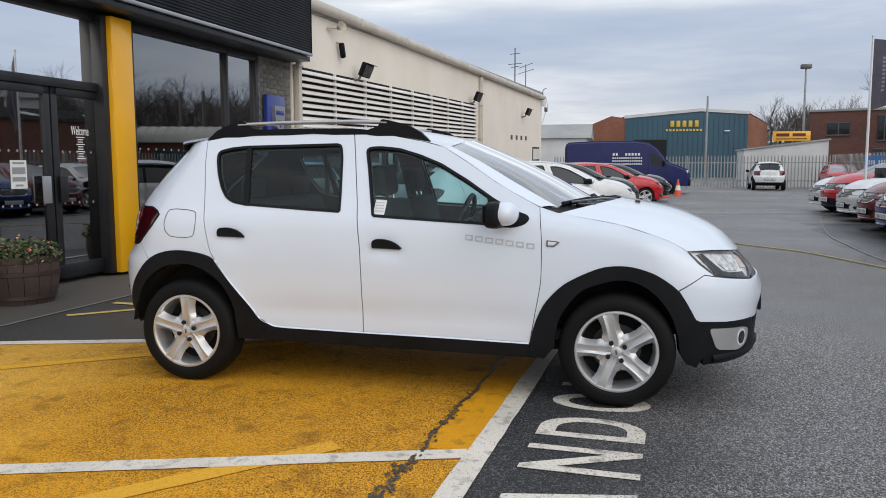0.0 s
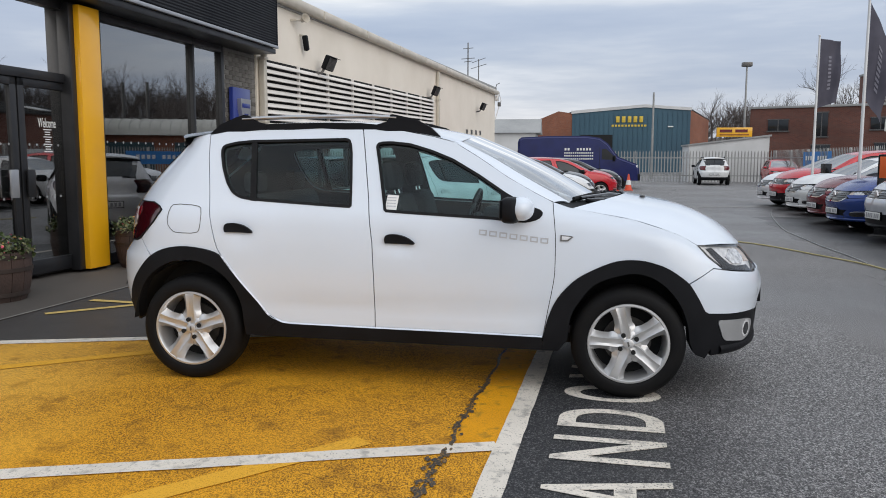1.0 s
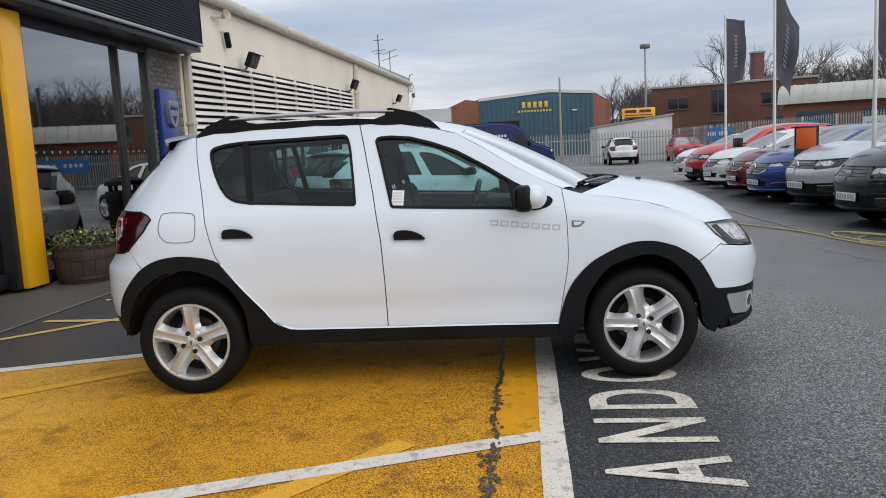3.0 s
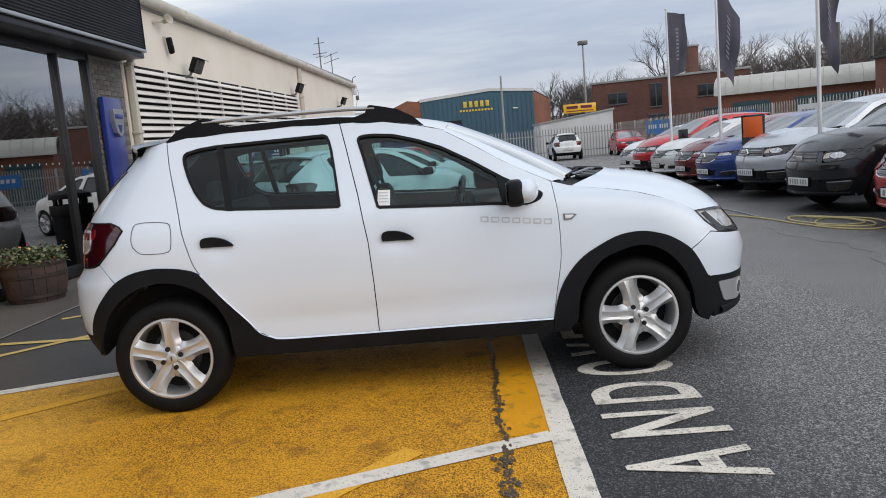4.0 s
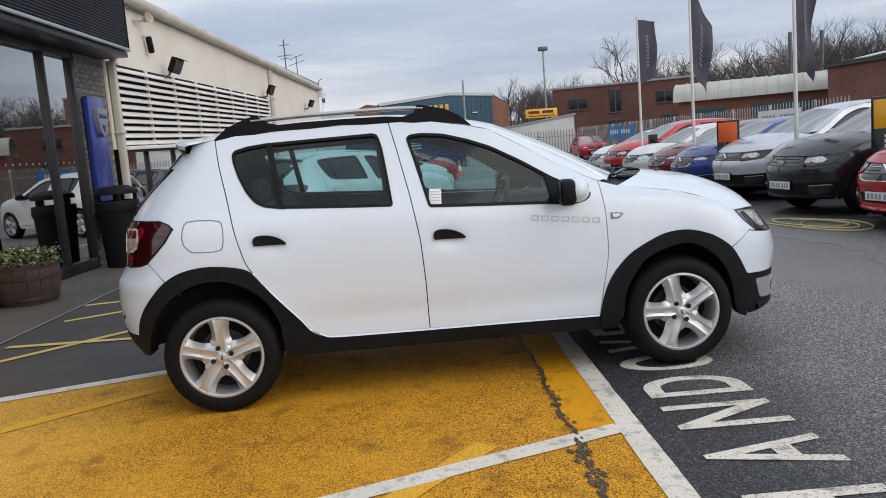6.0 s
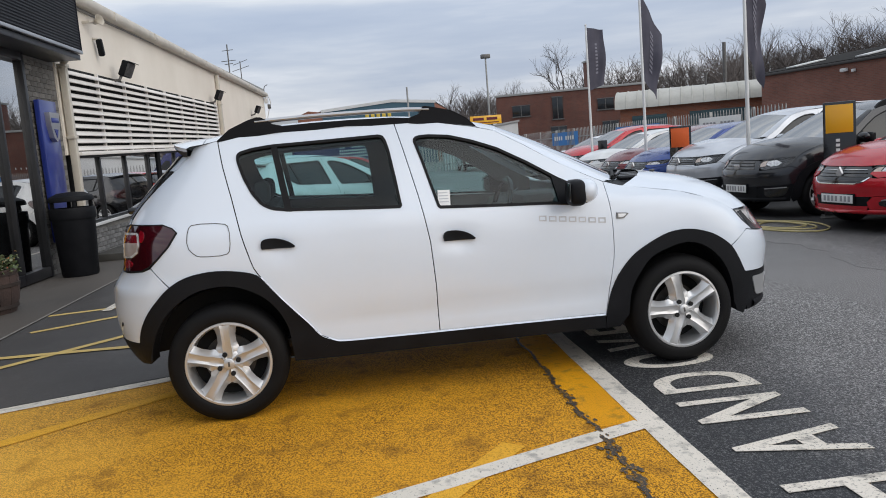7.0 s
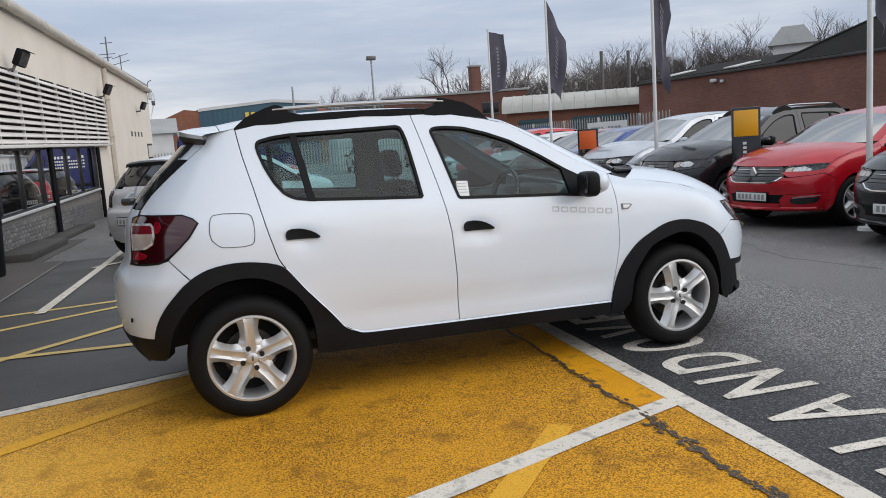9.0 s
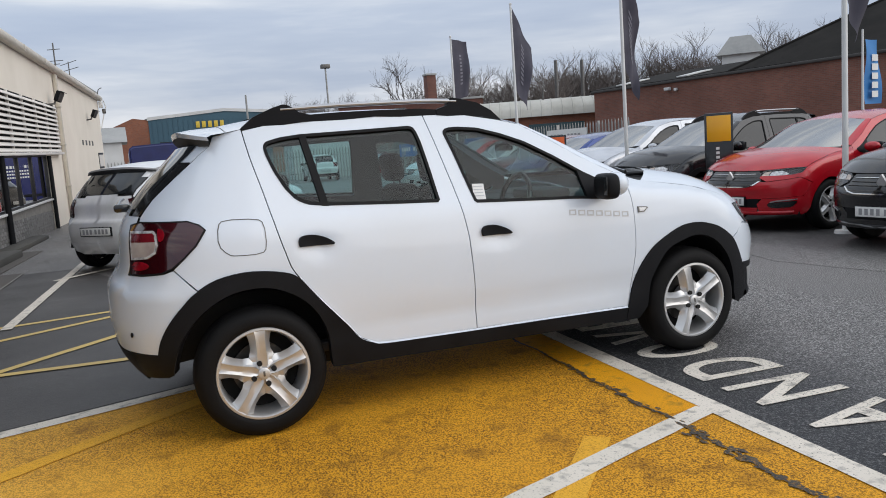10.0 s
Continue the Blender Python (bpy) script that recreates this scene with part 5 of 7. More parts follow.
def hatchback(m, label, paintwork, hero=False, scale=(1, 1, 1), group="", clad=True, rails=False, name="hatchback", dark_glass=True, grille="bars", step=.11, lamp=None, emblem=True, dark_tail=False):
    """A five-door hatchback built sheet by sheet on the common skin; the one in front has all its fittings."""
    car = thing(name, label, "car", m, group)
    S = scale
    st = .055 if hero else step
    lower = M["black_plastic"] if clad else paintwork
    glass = M["car_glass"] if not dark_glass else M["tint_glass"]

    def P(u, z, side=-1, lift=0.0):
        return lifted(u, z, side, lift, S)[0]

    def scaled(g):
        g.v = [(x * S[0], y * S[1], z * S[2]) for x, y, z in g.v]
        return g

    for side in (-1, 1):
        dr = panel("rear_door", DOOR_R, paintwork, car, side, [WIN_R], step=st, scale=S)
        df = panel("front_door", DOOR_F, paintwork, car, side, [WIN_F], step=st, scale=S)
        panel("quarter_panel", QUARTER, paintwork, car, side, step=st, scale=S)
        panel("front_wing", FENDER, paintwork, car, side, step=st * .8, gap=.0012, scale=S, roll=EDGE_Z)
        panel("rear_bumper_corner", BUMP_R, paintwork, car, side, step=st, scale=S)
        panel("front_bumper_corner", BUMP_F, paintwork, car, side, step=st, scale=S)
        panel("front_arch_trim", CLAD_F, lower, car, side, lift=.010 if clad else .001, deep=.05, step=st, gap=0, scale=S)
        panel("rear_arch_trim", CLAD_R, lower, car, side, lift=.010 if clad else .001, deep=.05, step=st, gap=0, scale=S)
        panel("sill", SILL, lower, car, side, lift=.008, deep=.05, step=st, gap=0, scale=S)
        panel("nose_lower_trim", NOSE_LOW, lower, car, side, lift=.004, deep=.04, step=st, gap=0, scale=S)
        panel("tail_lower_trim", TAIL_LOW, lower, car, side, lift=.002, deep=.04, step=st, gap=0, scale=S)
        # windows
        ring("window_trim", inset(WIN_R, -.003), .015, M["seal"], dr, side, .004, S, st)
        ring("window_trim", inset(WIN_F, -.003), .015, M["seal"], df, side, .004, S, st)
        panel("window_glass", inset(WIN_R, .010), glass, dr, side, lift=-.008, deep=0, step=st, gap=0, scale=S).visible_shadow = False
        panel("window_glass", inset(WIN_F, .010), glass, df, side, lift=-.008, deep=0, step=st, gap=0, scale=S).visible_shadow = False
        panel("window_bar", [(.322, 1.452), (.357, 1.452), (.408, 1.088), (.371, 1.092)], M["seal"], dr, side, lift=.002, step=st, gap=0, scale=S)
        panel("mirror_base", [(1.86, 1.158), (1.905, 1.136), (2.021, 1.072), (2.088, 1.050), (2.098, 1.033), (2.075, 1.008), (2.01, .992), (1.88, 1.001)], M["black_plastic"], df, side, lift=.007, step=st, gap=0, scale=S)
        # mirror
        mb = part("mirror", scaled(egg((1.936, side * .952, 1.062), (.050, .098, .072), .55, side * 10)), M["black_plastic"], df, smooth=80)
        part("mirror_cap", scaled(egg((1.990, side * .950, 1.070), (.070, .095, .066), .92, side * 10)), paintwork, mb, smooth=80)
        part("mirror_glass", scaled(Geo().box((1.891, side * .965, 1.068), (.006, .155, .10), .002, Matrix.Rotation(radians(side * 10), 3, "Z"))), M["tint_glass"], mb)
        # handles
        for d, (hx, hz) in ((dr, (.227, .905)), (df, (1.202, .855))):
            out = flowing([(hx + .004, hz + .001), (hx, hz + .022), (hx + .006, hz + .043), (hx + .026, hz + .054), (hx + .07, hz + .055), (hx + .112, hz + .046), (hx + .15, hz + .029), (hx + .174, hz + .010), (hx + .178, hz + .002), (hx + .172, hz - .003)])
            panel("door_handle", out, M["black_plastic"] if clad else paintwork, d, side, lift=.018, deep=.04, step=.03, gap=0, scale=S, label="dark flap handle" if hero else "")
        # lamps
        tl = panel("tail_lamp", TAIL, M["dark_red_lens"] if hero or dark_tail else M["red_lens"], car, side, lift=.006, deep=.004, step=st * .7, scale=S, label="dark red wrap-round lamp")
        panel("lamp_seat", inset(TAIL, -.022), M["gap"], car, side, lift=-.010, deep=0, step=.1, gap=0, scale=S)
        hl = panel("headlamp", HEAD, M["lamp_dark"] if not hero else M["lamp_inner"], car, side, lift=-.012, deep=.03, step=st * .7, scale=S)
        if hero or step < .1:
            ring("headlamp_rim", HEAD, .010, M["gloss_black"], hl, side, .002, S, st)
            panel("headlamp_cover", inset(HEAD, .003), M["lamp_glass"], hl, side, lift=.003, deep=0, step=st, gap=0, scale=S).visible_shadow = False
            panel("lamp_bowl", [(3.24, .838), (3.36, .828), (3.40, .785), (3.33, .752), (3.23, .760), (3.17, .80)], M["lamp_bright"], hl, side, lift=-.005, step=.04, gap=0, scale=S)
            panel("turn_signal", [(3.37, .835), (3.45, .822), (3.49, .79), (3.50, .752), (3.40, .762), (3.41, .79)], M["amber_pale"], hl, side, lift=-.006, step=.04, gap=0, scale=S)
            panel("dark_bezel", [(3.02, .852), (3.06, .856), (3.19, .762), (3.25, .748), (3.40, .742), (3.42, .716), (3.22, .732), (3.13, .75)], M["lamp_dark"], hl, side, lift=-.006, step=.04, gap=0, scale=S)
        fg = panel("fog_lamp", rounded(dense(FOG if clad else [(u, .385 + (z - .38) * .62) for u, z in FOG], .05), 2), M["fog_silver"] if hero else M["gloss_black"], car, side, lift=.009, deep=.03, step=st * .7, gap=0, scale=S)
        if hero or step < .1:
            fr = 1.0 if hero else .55
            circ = [(3.345 + .046 * fr * math.cos(a), .378 + .050 * fr * math.sin(a)) for a in np.linspace(0, 6.283, 20, endpoint=False)]
            panel("lamp_recess", circ, M["lamp_inner"] if hero else M["lamp_dark"], fg, side, lift=.011, deep=.002, step=.03, gap=0, scale=S)
            panel("lamp_glass", inset(circ, .012 * fr), M["tint_glass"], fg, side, lift=.0125, deep=.002, step=.03, gap=0, scale=S)
        # hidden inner sides
        panel("door_lining", DOOR_R, M["trim"], dr, side, [inset(WIN_R, .012)], lift=-.045, deep=0, step=.15, gap=-.012, scale=S)
        panel("door_lining", DOOR_F, M["trim"], df, side, [inset(WIN_F, .012)], lift=-.045, deep=0, step=.15, gap=-.012, scale=S)
        panel("quarter_lining", QUARTER, M["trim"], car, side, lift=-.045, deep=0, step=.15, gap=-.012, scale=S)
        for ln in (SEAM_R, SEAM_B, SEAM_F):
            ribbon("door_seal", dense(ln, .05)[:-8] if ln is SEAM_F else dense(ln, .05), .05, M["gap"], car, side, -.018, S)
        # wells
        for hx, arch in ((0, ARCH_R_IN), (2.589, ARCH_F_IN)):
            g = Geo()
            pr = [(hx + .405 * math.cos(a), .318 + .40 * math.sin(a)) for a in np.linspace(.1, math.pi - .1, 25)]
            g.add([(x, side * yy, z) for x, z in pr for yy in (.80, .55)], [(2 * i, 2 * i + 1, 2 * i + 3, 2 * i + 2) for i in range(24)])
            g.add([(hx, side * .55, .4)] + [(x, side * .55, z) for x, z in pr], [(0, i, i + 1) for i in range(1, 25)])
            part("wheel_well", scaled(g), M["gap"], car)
            if side == -1 or step < .1 or not hero:
                wheel(car, hx * S[0], side * .868 * S[1], side, 91 if hx == 0 else 104, .318, .226)
    # shell: roof, bonnet, screen, tail
    roof = grid_sheet("roof", lambda s, t: Vector([a * b for a, b in zip(roof_point(s, t), S)]), 24 if hero else 10, 18 if hero else 8, paintwork, car)
    grid_sheet("roof_lining", lambda s, t: Vector([a * b for a, b in zip(roof_point(s, t, .03), S)]), 8, 6, M["lining"], roof)
    bonnet = grid_sheet("bonnet", lambda s, t: Vector([a * b for a, b in zip(hood_point(s, t), S)]), 22 if hero else 10, 24 if hero else 12, paintwork, car)
    sc = grid_sheet("windscreen", lambda s, t: Vector([a * b for a, b in zip(screen_point(s, .025 + .95 * t), S)]), 12, 16, M["screen_glass"] if not dark_glass else M["parked_screen"], car)
    sc.visible_shadow = False
    pillar_z = curve(*sorted(PILLAR + [(2.16, 1.101)]))
    for side in (-1, 1):
        def pillar_point(s, t):
            x = 1.575 + (2.165 - 1.575) * s
            a = Vector(lifted(x, pillar_z(x), side, -.002, (1, 1, 1))[0])
            b = screen_point(s, .5 + side * .455, -.004)
            return a + (b - a) * t + Vector((0, 0, .006 * math.sin(math.pi * t)))
        part("screen_pillar", scaled(Geo().grid(pillar_point, 14, 4)), paintwork, car)
    def cowl(s, t):
        a, b = screen_point(.955, t, .004), hood_point(0, t) + Vector((.02, 0, -.012))
        return a + (b - a) * s - Vector((0, 0, .03 * math.sin(math.pi * s) * (1 - abs(2 * t - 1) ** 6)))
    cw = part("cowl", scaled(Geo().grid(cowl, 6, 24)), M["black_plastic"], car)
    if hero:
        for t0, t1 in ((.80, .52), (.46, .12)):
            a, b = cowl(.75, t0) + Vector((0, 0, .012)), cowl(.15, t1) + Vector((0, 0, .022))
            w_ = part("wiper", Geo().tube([a, a + (b - a) * .3 + Vector((0, 0, .012)), b], [.017, .013, .009], 8), M["gloss_black"], car)
            part("blade", Geo().tube([cowl(.10, t0 - .05) + Vector((0, 0, .018)), cowl(.05, (t0 + t1) / 2) + Vector((0, 0, .024)), cowl(.12, t1 - .04) + Vector((0, 0, .018))], .010, 6), M["seal"], w_)
        for t0 in (.14, .20, .27):
            q = cowl(.55, t0)
            part("cowl_rib", Geo().box(q + Vector((0, 0, .022)), (.12, .03, .03), .010, Matrix.Rotation(radians(-24), 3, "Z")), M["gloss_black"], cw)
        q = hood_point(.17, .33)
        part("washer_jet", Geo().box(q + Vector((0, 0, .006)), (.032, .026, .016), .005), M["gloss_black"], bonnet)
    tg = band("tailgate", -.735, .80, 1.105, False, paintwork, car, scale=S, nz=8, nu=10 if not hero else 20, edge1=-.60)
    band("tailgate_shoulder", -.80, 1.10, 1.15, False, paintwork, tg, scale=S, nz=2, nu=10, edge1=-.78, deep=0)
    rg = band("rear_glass", -.66, 1.135, 1.43, False, M["tint_glass"], tg, lift=.004, scale=S, nz=8, nu=14, edge1=-.22, deep=.02)
    for side in (-1, 1):
        panel("tailgate_frame", [(-.13, 1.427), (-.25, 1.347), (-.34, 1.352), (-.30, 1.435)], paintwork, tg, side, lift=-.001, step=st, scale=S)
        panel("glass_edge", [(-.245, 1.350), (-.37, 1.267), (-.5, 1.182), (-.585, 1.105), (-.70, 1.105), (-.60, 1.20), (-.46, 1.29), (-.345, 1.355)], M["gloss_black"], tg, side, lift=.004, step=st, scale=S)
    band("rear_bumper", -.718, .45, .826, False, paintwork, car, scale=S, nz=8, nu=20 if hero else 10, edge1=-.718)
    band("rear_bumper_trim", -.70, .28, .45, False, lower, car, lift=.004, scale=S, nz=4, nu=12)
    band("nose_bumper", 3.49, .468, .70, True, paintwork, car, scale=S, nz=8, nu=20 if hero else 12, edge1=3.51)
    gr = band("grille", 3.51, .70, .838, True, M["gloss_black"], car, lift=-.006, scale=S, nz=4, nu=12)
    band("nose_intake", 3.54, .29, .468, True, M["black_plastic"], car, lift=.003, scale=S, nz=4, nu=12)
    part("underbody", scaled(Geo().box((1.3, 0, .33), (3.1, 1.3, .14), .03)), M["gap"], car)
    part("front_lip", scaled(Geo().grid(lambda s, t: Vector(lifted(3.12 + (u_mid(.29, True) - 3.12) * (1 - abs(2 * t - 1)), .300 - .055 * s, -1 if t < .5 else 1, .004 + (.014 + .036 * max(0, 1 - 3 * abs(2 * t - 1))) * math.sin(math.pi * min(1, s * 1.1)), (1, 1, 1))[0]), 6, 40)), lower, car)
    # spoiler
    def spoiler(s, t):
        v = 2 * t - 1
        tip = -.122 - .115 * (1 - v ** 4)
        c = 1 - abs(v) ** 2.4
        pr = [(-.034, 1.4835 + .052 * c), (-.10 - .06 * c, 1.476 + .052 * c), (tip, 1.466 + .050 * c), (tip + .006, 1.448 + .040 * c), (-.118 - .085 * c, 1.420 + .015 * c)]
        k = min(3, int(s * 4))
        f = s * 4 - k
        a, b = pr[k], pr[k + 1]
        zz = a[1] + (b[1] - a[1]) * f
        return Vector((a[0] + (b[0] - a[0]) * f, v * (HALF(zz - .052 * c) - .006), zz))
    sp_ = part("spoiler", scaled(Geo().grid(lambda s, t: spoiler(s * .75, t), 9, 20)), paintwork, car, smooth=60)
    # lower face in its own grey, with the shade painted in
    part("underside", scaled(Geo().grid(lambda s, t: spoiler(.75 + s * .25, t), 3, 20)), M["underside_shade"], sp_, smooth=60)
    # number plates as plain blank plates with dark bars
    for nose, zz, xx in ((True, .545 if hero else .435, 3.412), (False, .62, -.672)):
        if hero and not nose:
            continue
        part("plate_holder", scaled(Geo().box((xx - (.004 if nose else -.004), 0, zz), (.024, .55, .135), .006)), M["black_plastic"], car)
        pl = part("number_plate", scaled(Geo().box((xx + (.008 if nose else -.008), 0, zz), (.006, .52, .11), .002)), M["paper"] if not hero else M["letter_grey"], car, "plate with dark bars")
        for i in range(7):
            part("plate_bar", scaled(Geo().box((xx + (.012 if nose else -.012), -.2 + i * .064 + (.02 if i > 3 else 0), zz), (.002, .038, .07))), M["print"], pl, smooth=0)
    if rails:
        for side in (-1, 1):
            y0 = side * .575
            def loop(pts):
                return Geo().prism(pts, "y", y0 - .022, y0 + .022)
            rr = part("roof_rail", Geo().grid(lambda a, b: Vector((.25 + .97 * a, y0 + .024 * math.cos(2 * math.pi * b), curve((0, 1.584), (.4, 1.594), (.8, 1.595), (1, 1.586))(a) + .013 * math.sin(2 * math.pi * b))), 14, 12), M["rail_silver"], car, "satin silver bar with black ends")
            low = curve(*[(x, z) for x, z in ROOF])
            rear_ = [(.038, 1.494), (.109, 1.552), (.21, 1.594), (.262, 1.609), (.285, 1.606), (.308, 1.594), (.345, 1.566), (.40, 1.552), (.40, 1.520), (.2, 1.500)]
            front_ = [(1.10, 1.545), (1.165, 1.565), (1.185, 1.604), (1.20, 1.606), (1.245, 1.597), (1.347, 1.572), (1.431, 1.526), (1.505, 1.455), (1.40, 1.46), (1.2, 1.50), (1.10, 1.515)]
            part("rail_end", loop(rear_), M["black_plastic"], rr)
            part("rail_end", loop(front_), M["black_plastic"], rr)
            mid_ = [(.36, 1.505), (.36, 1.551), (.56, 1.557), (.77, 1.558), (1.0, 1.555), (1.13, 1.543), (1.13, 1.50), (.75, 1.525)]
            part("rail_strip", Geo().prism(mid_, "y", y0 - .017, y0 + .017), M["black_plastic"], rr)
    return car


# the white hatchback in the bay
HERO = hatchback(pose(0, .87, 0), "white five-door hatchback with black plastic cladding and silver roof bars", M["white_paint"], hero=True, rails=True, dark_glass=False, name="white_hatchback", step=.055)


# tail lamp insides on the visible lamps
for lampob, side in ((o, s) for o, s in zip([o for o in HERO.children if o.name.startswith("tail_lamp")], (-1, 1))):
    insert = [(-.655, 1.036), (-.458, 1.038), (-.440, 1.022), (-.438, .972), (-.455, .934), (-.51, .910), (-.655, .900)]
    ring("lens_border", insert, .011, M["lamp_bright"], lampob, side, .0105, deep=.004, step=.04)
    ring("lamp_gasket", inset(TAIL, -.002), .006, M["seal"], lampob, side, .0072, deep=.012, step=.05)
    panel("clear_lens", [(-.650, .984), (-.452, .988), (-.450, .974), (-.465, .942), (-.515, .920), (-.650, .910)], M["clear_lens"], lampob, side, lift=.0095, deep=.004, step=.05, gap=0)
    panel("inner_lens", [(-.650, 1.026), (-.463, 1.028), (-.452, 1.016), (-.452, .988), (-.650, .984)], M["mid_red_lens"], lampob, side, lift=.0092, deep=.004, step=.05, gap=0)
    panel("red_lens", rounded([(-.434, 1.048), (-.405, 1.046), (-.392, 1.026), (-.402, .996), (-.432, .984)], 2), M["bright_red_lens"], lampob, side, lift=.009, deep=.003, step=.04, gap=0)
    panel("red_lens", rounded([(-.645, .892), (-.56, .898), (-.50, .880), (-.53, .856), (-.645, .850)], 2), M["bright_red_lens"], lampob, side, lift=.009, deep=.003, step=.05, gap=0)
# fuel flap outline
FLAP = [(-.150, .953), (-.140, 1.045), (-.111, 1.071), (.047, 1.063), (.078, 1.040), (.076, .922), (.051, .894), (-.075, .896), (-.108, .906)]
quarter = next(o for o in HERO.children if o.name.startswith("quarter_panel"))
ring("fuel_flap", rounded(FLAP, 1), .0042, M["steel"], quarter, -1, .0012, deep=0, step=.03)
# blocky model lettering as plain bars, and the repeater badge
doorF = next(o for o in HERO.children if o.name.startswith("front_door"))
for i in range(7):
    u0 = 1.748 + i * .0575
    z0 = .945 - i * .0068
    o = [(u0, z0 - .031), (u0 + .044, z0 - .035), (u0 + .046, z0 - .003), (u0 + .002, z0)]
    ring("badge_letter", o, .0075, M["letter_grey"], doorF, -1, .0015, deep=.001, step=.02)
wing = next(o for o in HERO.children if o.name.startswith("front_wing"))
panel("side_repeater", [(2.204, .886), (2.204, .921), (2.262, .916), (2.276, .911), (2.246, .886)], M["steel"], wing, -1, lift=.006, deep=.01, step=.03, gap=0)
panel("repeater_lens", [(2.212, .893), (2.212, .914), (2.254, .911), (2.262, .908), (2.240, .893)], M["lamp_inner"], wing, -1, lift=.0085, deep=.003, step=.03, gap=0)
# pale ledge where the doors' lower edges turn over the cladding
LEDGE = flowing([(.211, .764), (.308, .638), (.43, .496), (.489, .419), (.553, .386), (.618, .370), (.885, .363), (1.14, .358), (1.6, .351), (2.112, .340)], 4)
for side in (-1, 1):
    pts = []
    for i, p in enumerate(LEDGE):
        d = (Vector(LEDGE[min(i + 1, len(LEDGE) - 1)]) - Vector(LEDGE[max(i - 1, 0)])).normalized()
        n = Vector((-d.y, d.x)) * (1 if d.x > -.5 else 1)
        pts += [lifted(p[0] + n.x * .006, p[1] + n.y * .006, side, .0015, (1, 1, 1))[0], lifted(p[0], p[1], side, .013, (1, 1, 1))[0]]
    part("door_ledge", Geo().add(pts, [(2 * i, 2 * i + 1, 2 * i + 3, 2 * i + 2) for i in range(len(LEDGE) - 1)]), M["white_paint"], HERO)
# paper sticker inside the front window
panel("sticker", [(1.195, 1.053), (1.205, 1.135), (1.272, 1.131), (1.264, 1.049)], M["paper"], doorF, -1, lift=-.006, deep=0, step=.05, gap=0)
for i in range(4):
    panel("sticker_print", [(1.205, 1.068 + i * .016), (1.205, 1.074 + i * .016), (1.258, 1.072 + i * .016), (1.258, 1.066 + i * .016)], M["letter_grey"], doorF, -1, lift=-.0045, deep=0, step=.05, gap=0)
# parking sensor
wp = part("rear_wiper", Geo().box((-.545, -.02, 1.135), (.08, .06, .045), .015), M["gloss_black"], HERO)
part("arm", Geo().tube([(-.57, -.02, 1.14), (-.55, .16, 1.165), (-.53, .34, 1.17)], [.013, .011, .008], 8), M["gloss_black"], wp)
part("parking_sensor", Geo().lathe([(0, .004), (.012, .003), (.013, 0)], 14, Matrix.Translation(lifted(-.66, .545, -1, .001, (1, 1, 1))[0]) @ pose(0, 0, 0, 0, -80, 25)), M["black_plastic"], HERO)

# inside the white hatchback
def seat(x, y, label):
    s = part("seat", Geo().box((x + .10, y, .42), (.52, .50, .18), .06), M["seat"], HERO, label)
    part("backrest", Geo().box((x - .20, y, .80), (.15, .48, .66), .06, Matrix.Rotation(radians(-14), 3, "Y")), M["seat"], s)
    part("headrest", Geo().box((x - .31, y, 1.235), (.10, .27, .19), .045, Matrix.Rotation(radians(-10), 3, "Y")), M["seat"], s)
    part("headrest_post", Geo().tube([(x - .27, y - .06, 1.10), (x - .30, y - .06, 1.20)], .007, 6).tube([(x - .27, y + .06, 1.10), (x - .30, y + .06, 1.20)], .007, 6), M["chrome"], s)


seat(1.45, -.36, "dark cloth front seat")
seat(1.45, .36, "dark cloth front seat")
bench = part("rear_bench", Geo().box((.62, 0, .45), (.50, 1.24, .2), .06).box((.36, 0, .82), (.14, 1.24, .62), .06, Matrix.Rotation(radians(-18), 3, "Y")), M["seat"], HERO, "dark cloth rear bench")
for y in (-.38, .38):
    part("headrest", Geo().box((.24, y, 1.19), (.09, .25, .14), .04), M["seat"], bench)
part("dashboard", Geo().box((2.0, 0, .84), (.42, 1.36, .30), .07).box((2.12, 0, .96), (.40, 1.30, .10), .045).box((1.84, -.38, 1.02), (.20, .40, .07), .03), M["trim"], HERO)
sw_ = part("steering_wheel", Geo().tube([(1.66 + .10 * math.sin(a) * .45, -.38 + .18 * math.cos(a), .985 + .175 * math.sin(a) * .92) for a in np.linspace(0, 2 * math.pi, 28, endpoint=False)], .016, 8, closed=True), M["gloss_black"], HERO)
part("spokes", Geo().box((1.68, -.38, .98), (.05, .32, .05), .02).box((1.68, -.38, .93), (.05, .06, .14), .02), M["trim"], sw_)
part("column", Geo().tube([(1.68, -.38, .975), (1.9, -.38, .87)], .04, 10), M["trim"], sw_)
part("cabin_floor", Geo().box((1.2, 0, .36), (2.3, 1.4, .05), .01), M["trim"], HERO)
part("inner_mirror", Geo().box((1.80, 0, 1.32), (.03, .22, .06), .012), M["gloss_black"], HERO)
for s in (-1, 1):
    part("pillar_lining", Geo().grid(lambda a, b: Vector((1.03 + .12 * b - .06 * a, s * (HALF(.95 + .5 * a) - .062), .95 + .52 * a)), 6, 2), M["trim"], HERO)
part("parcel_shelf", Geo().box((.02, 0, 1.02), (.5, 1.2, .03), .008), M["trim"], HERO)

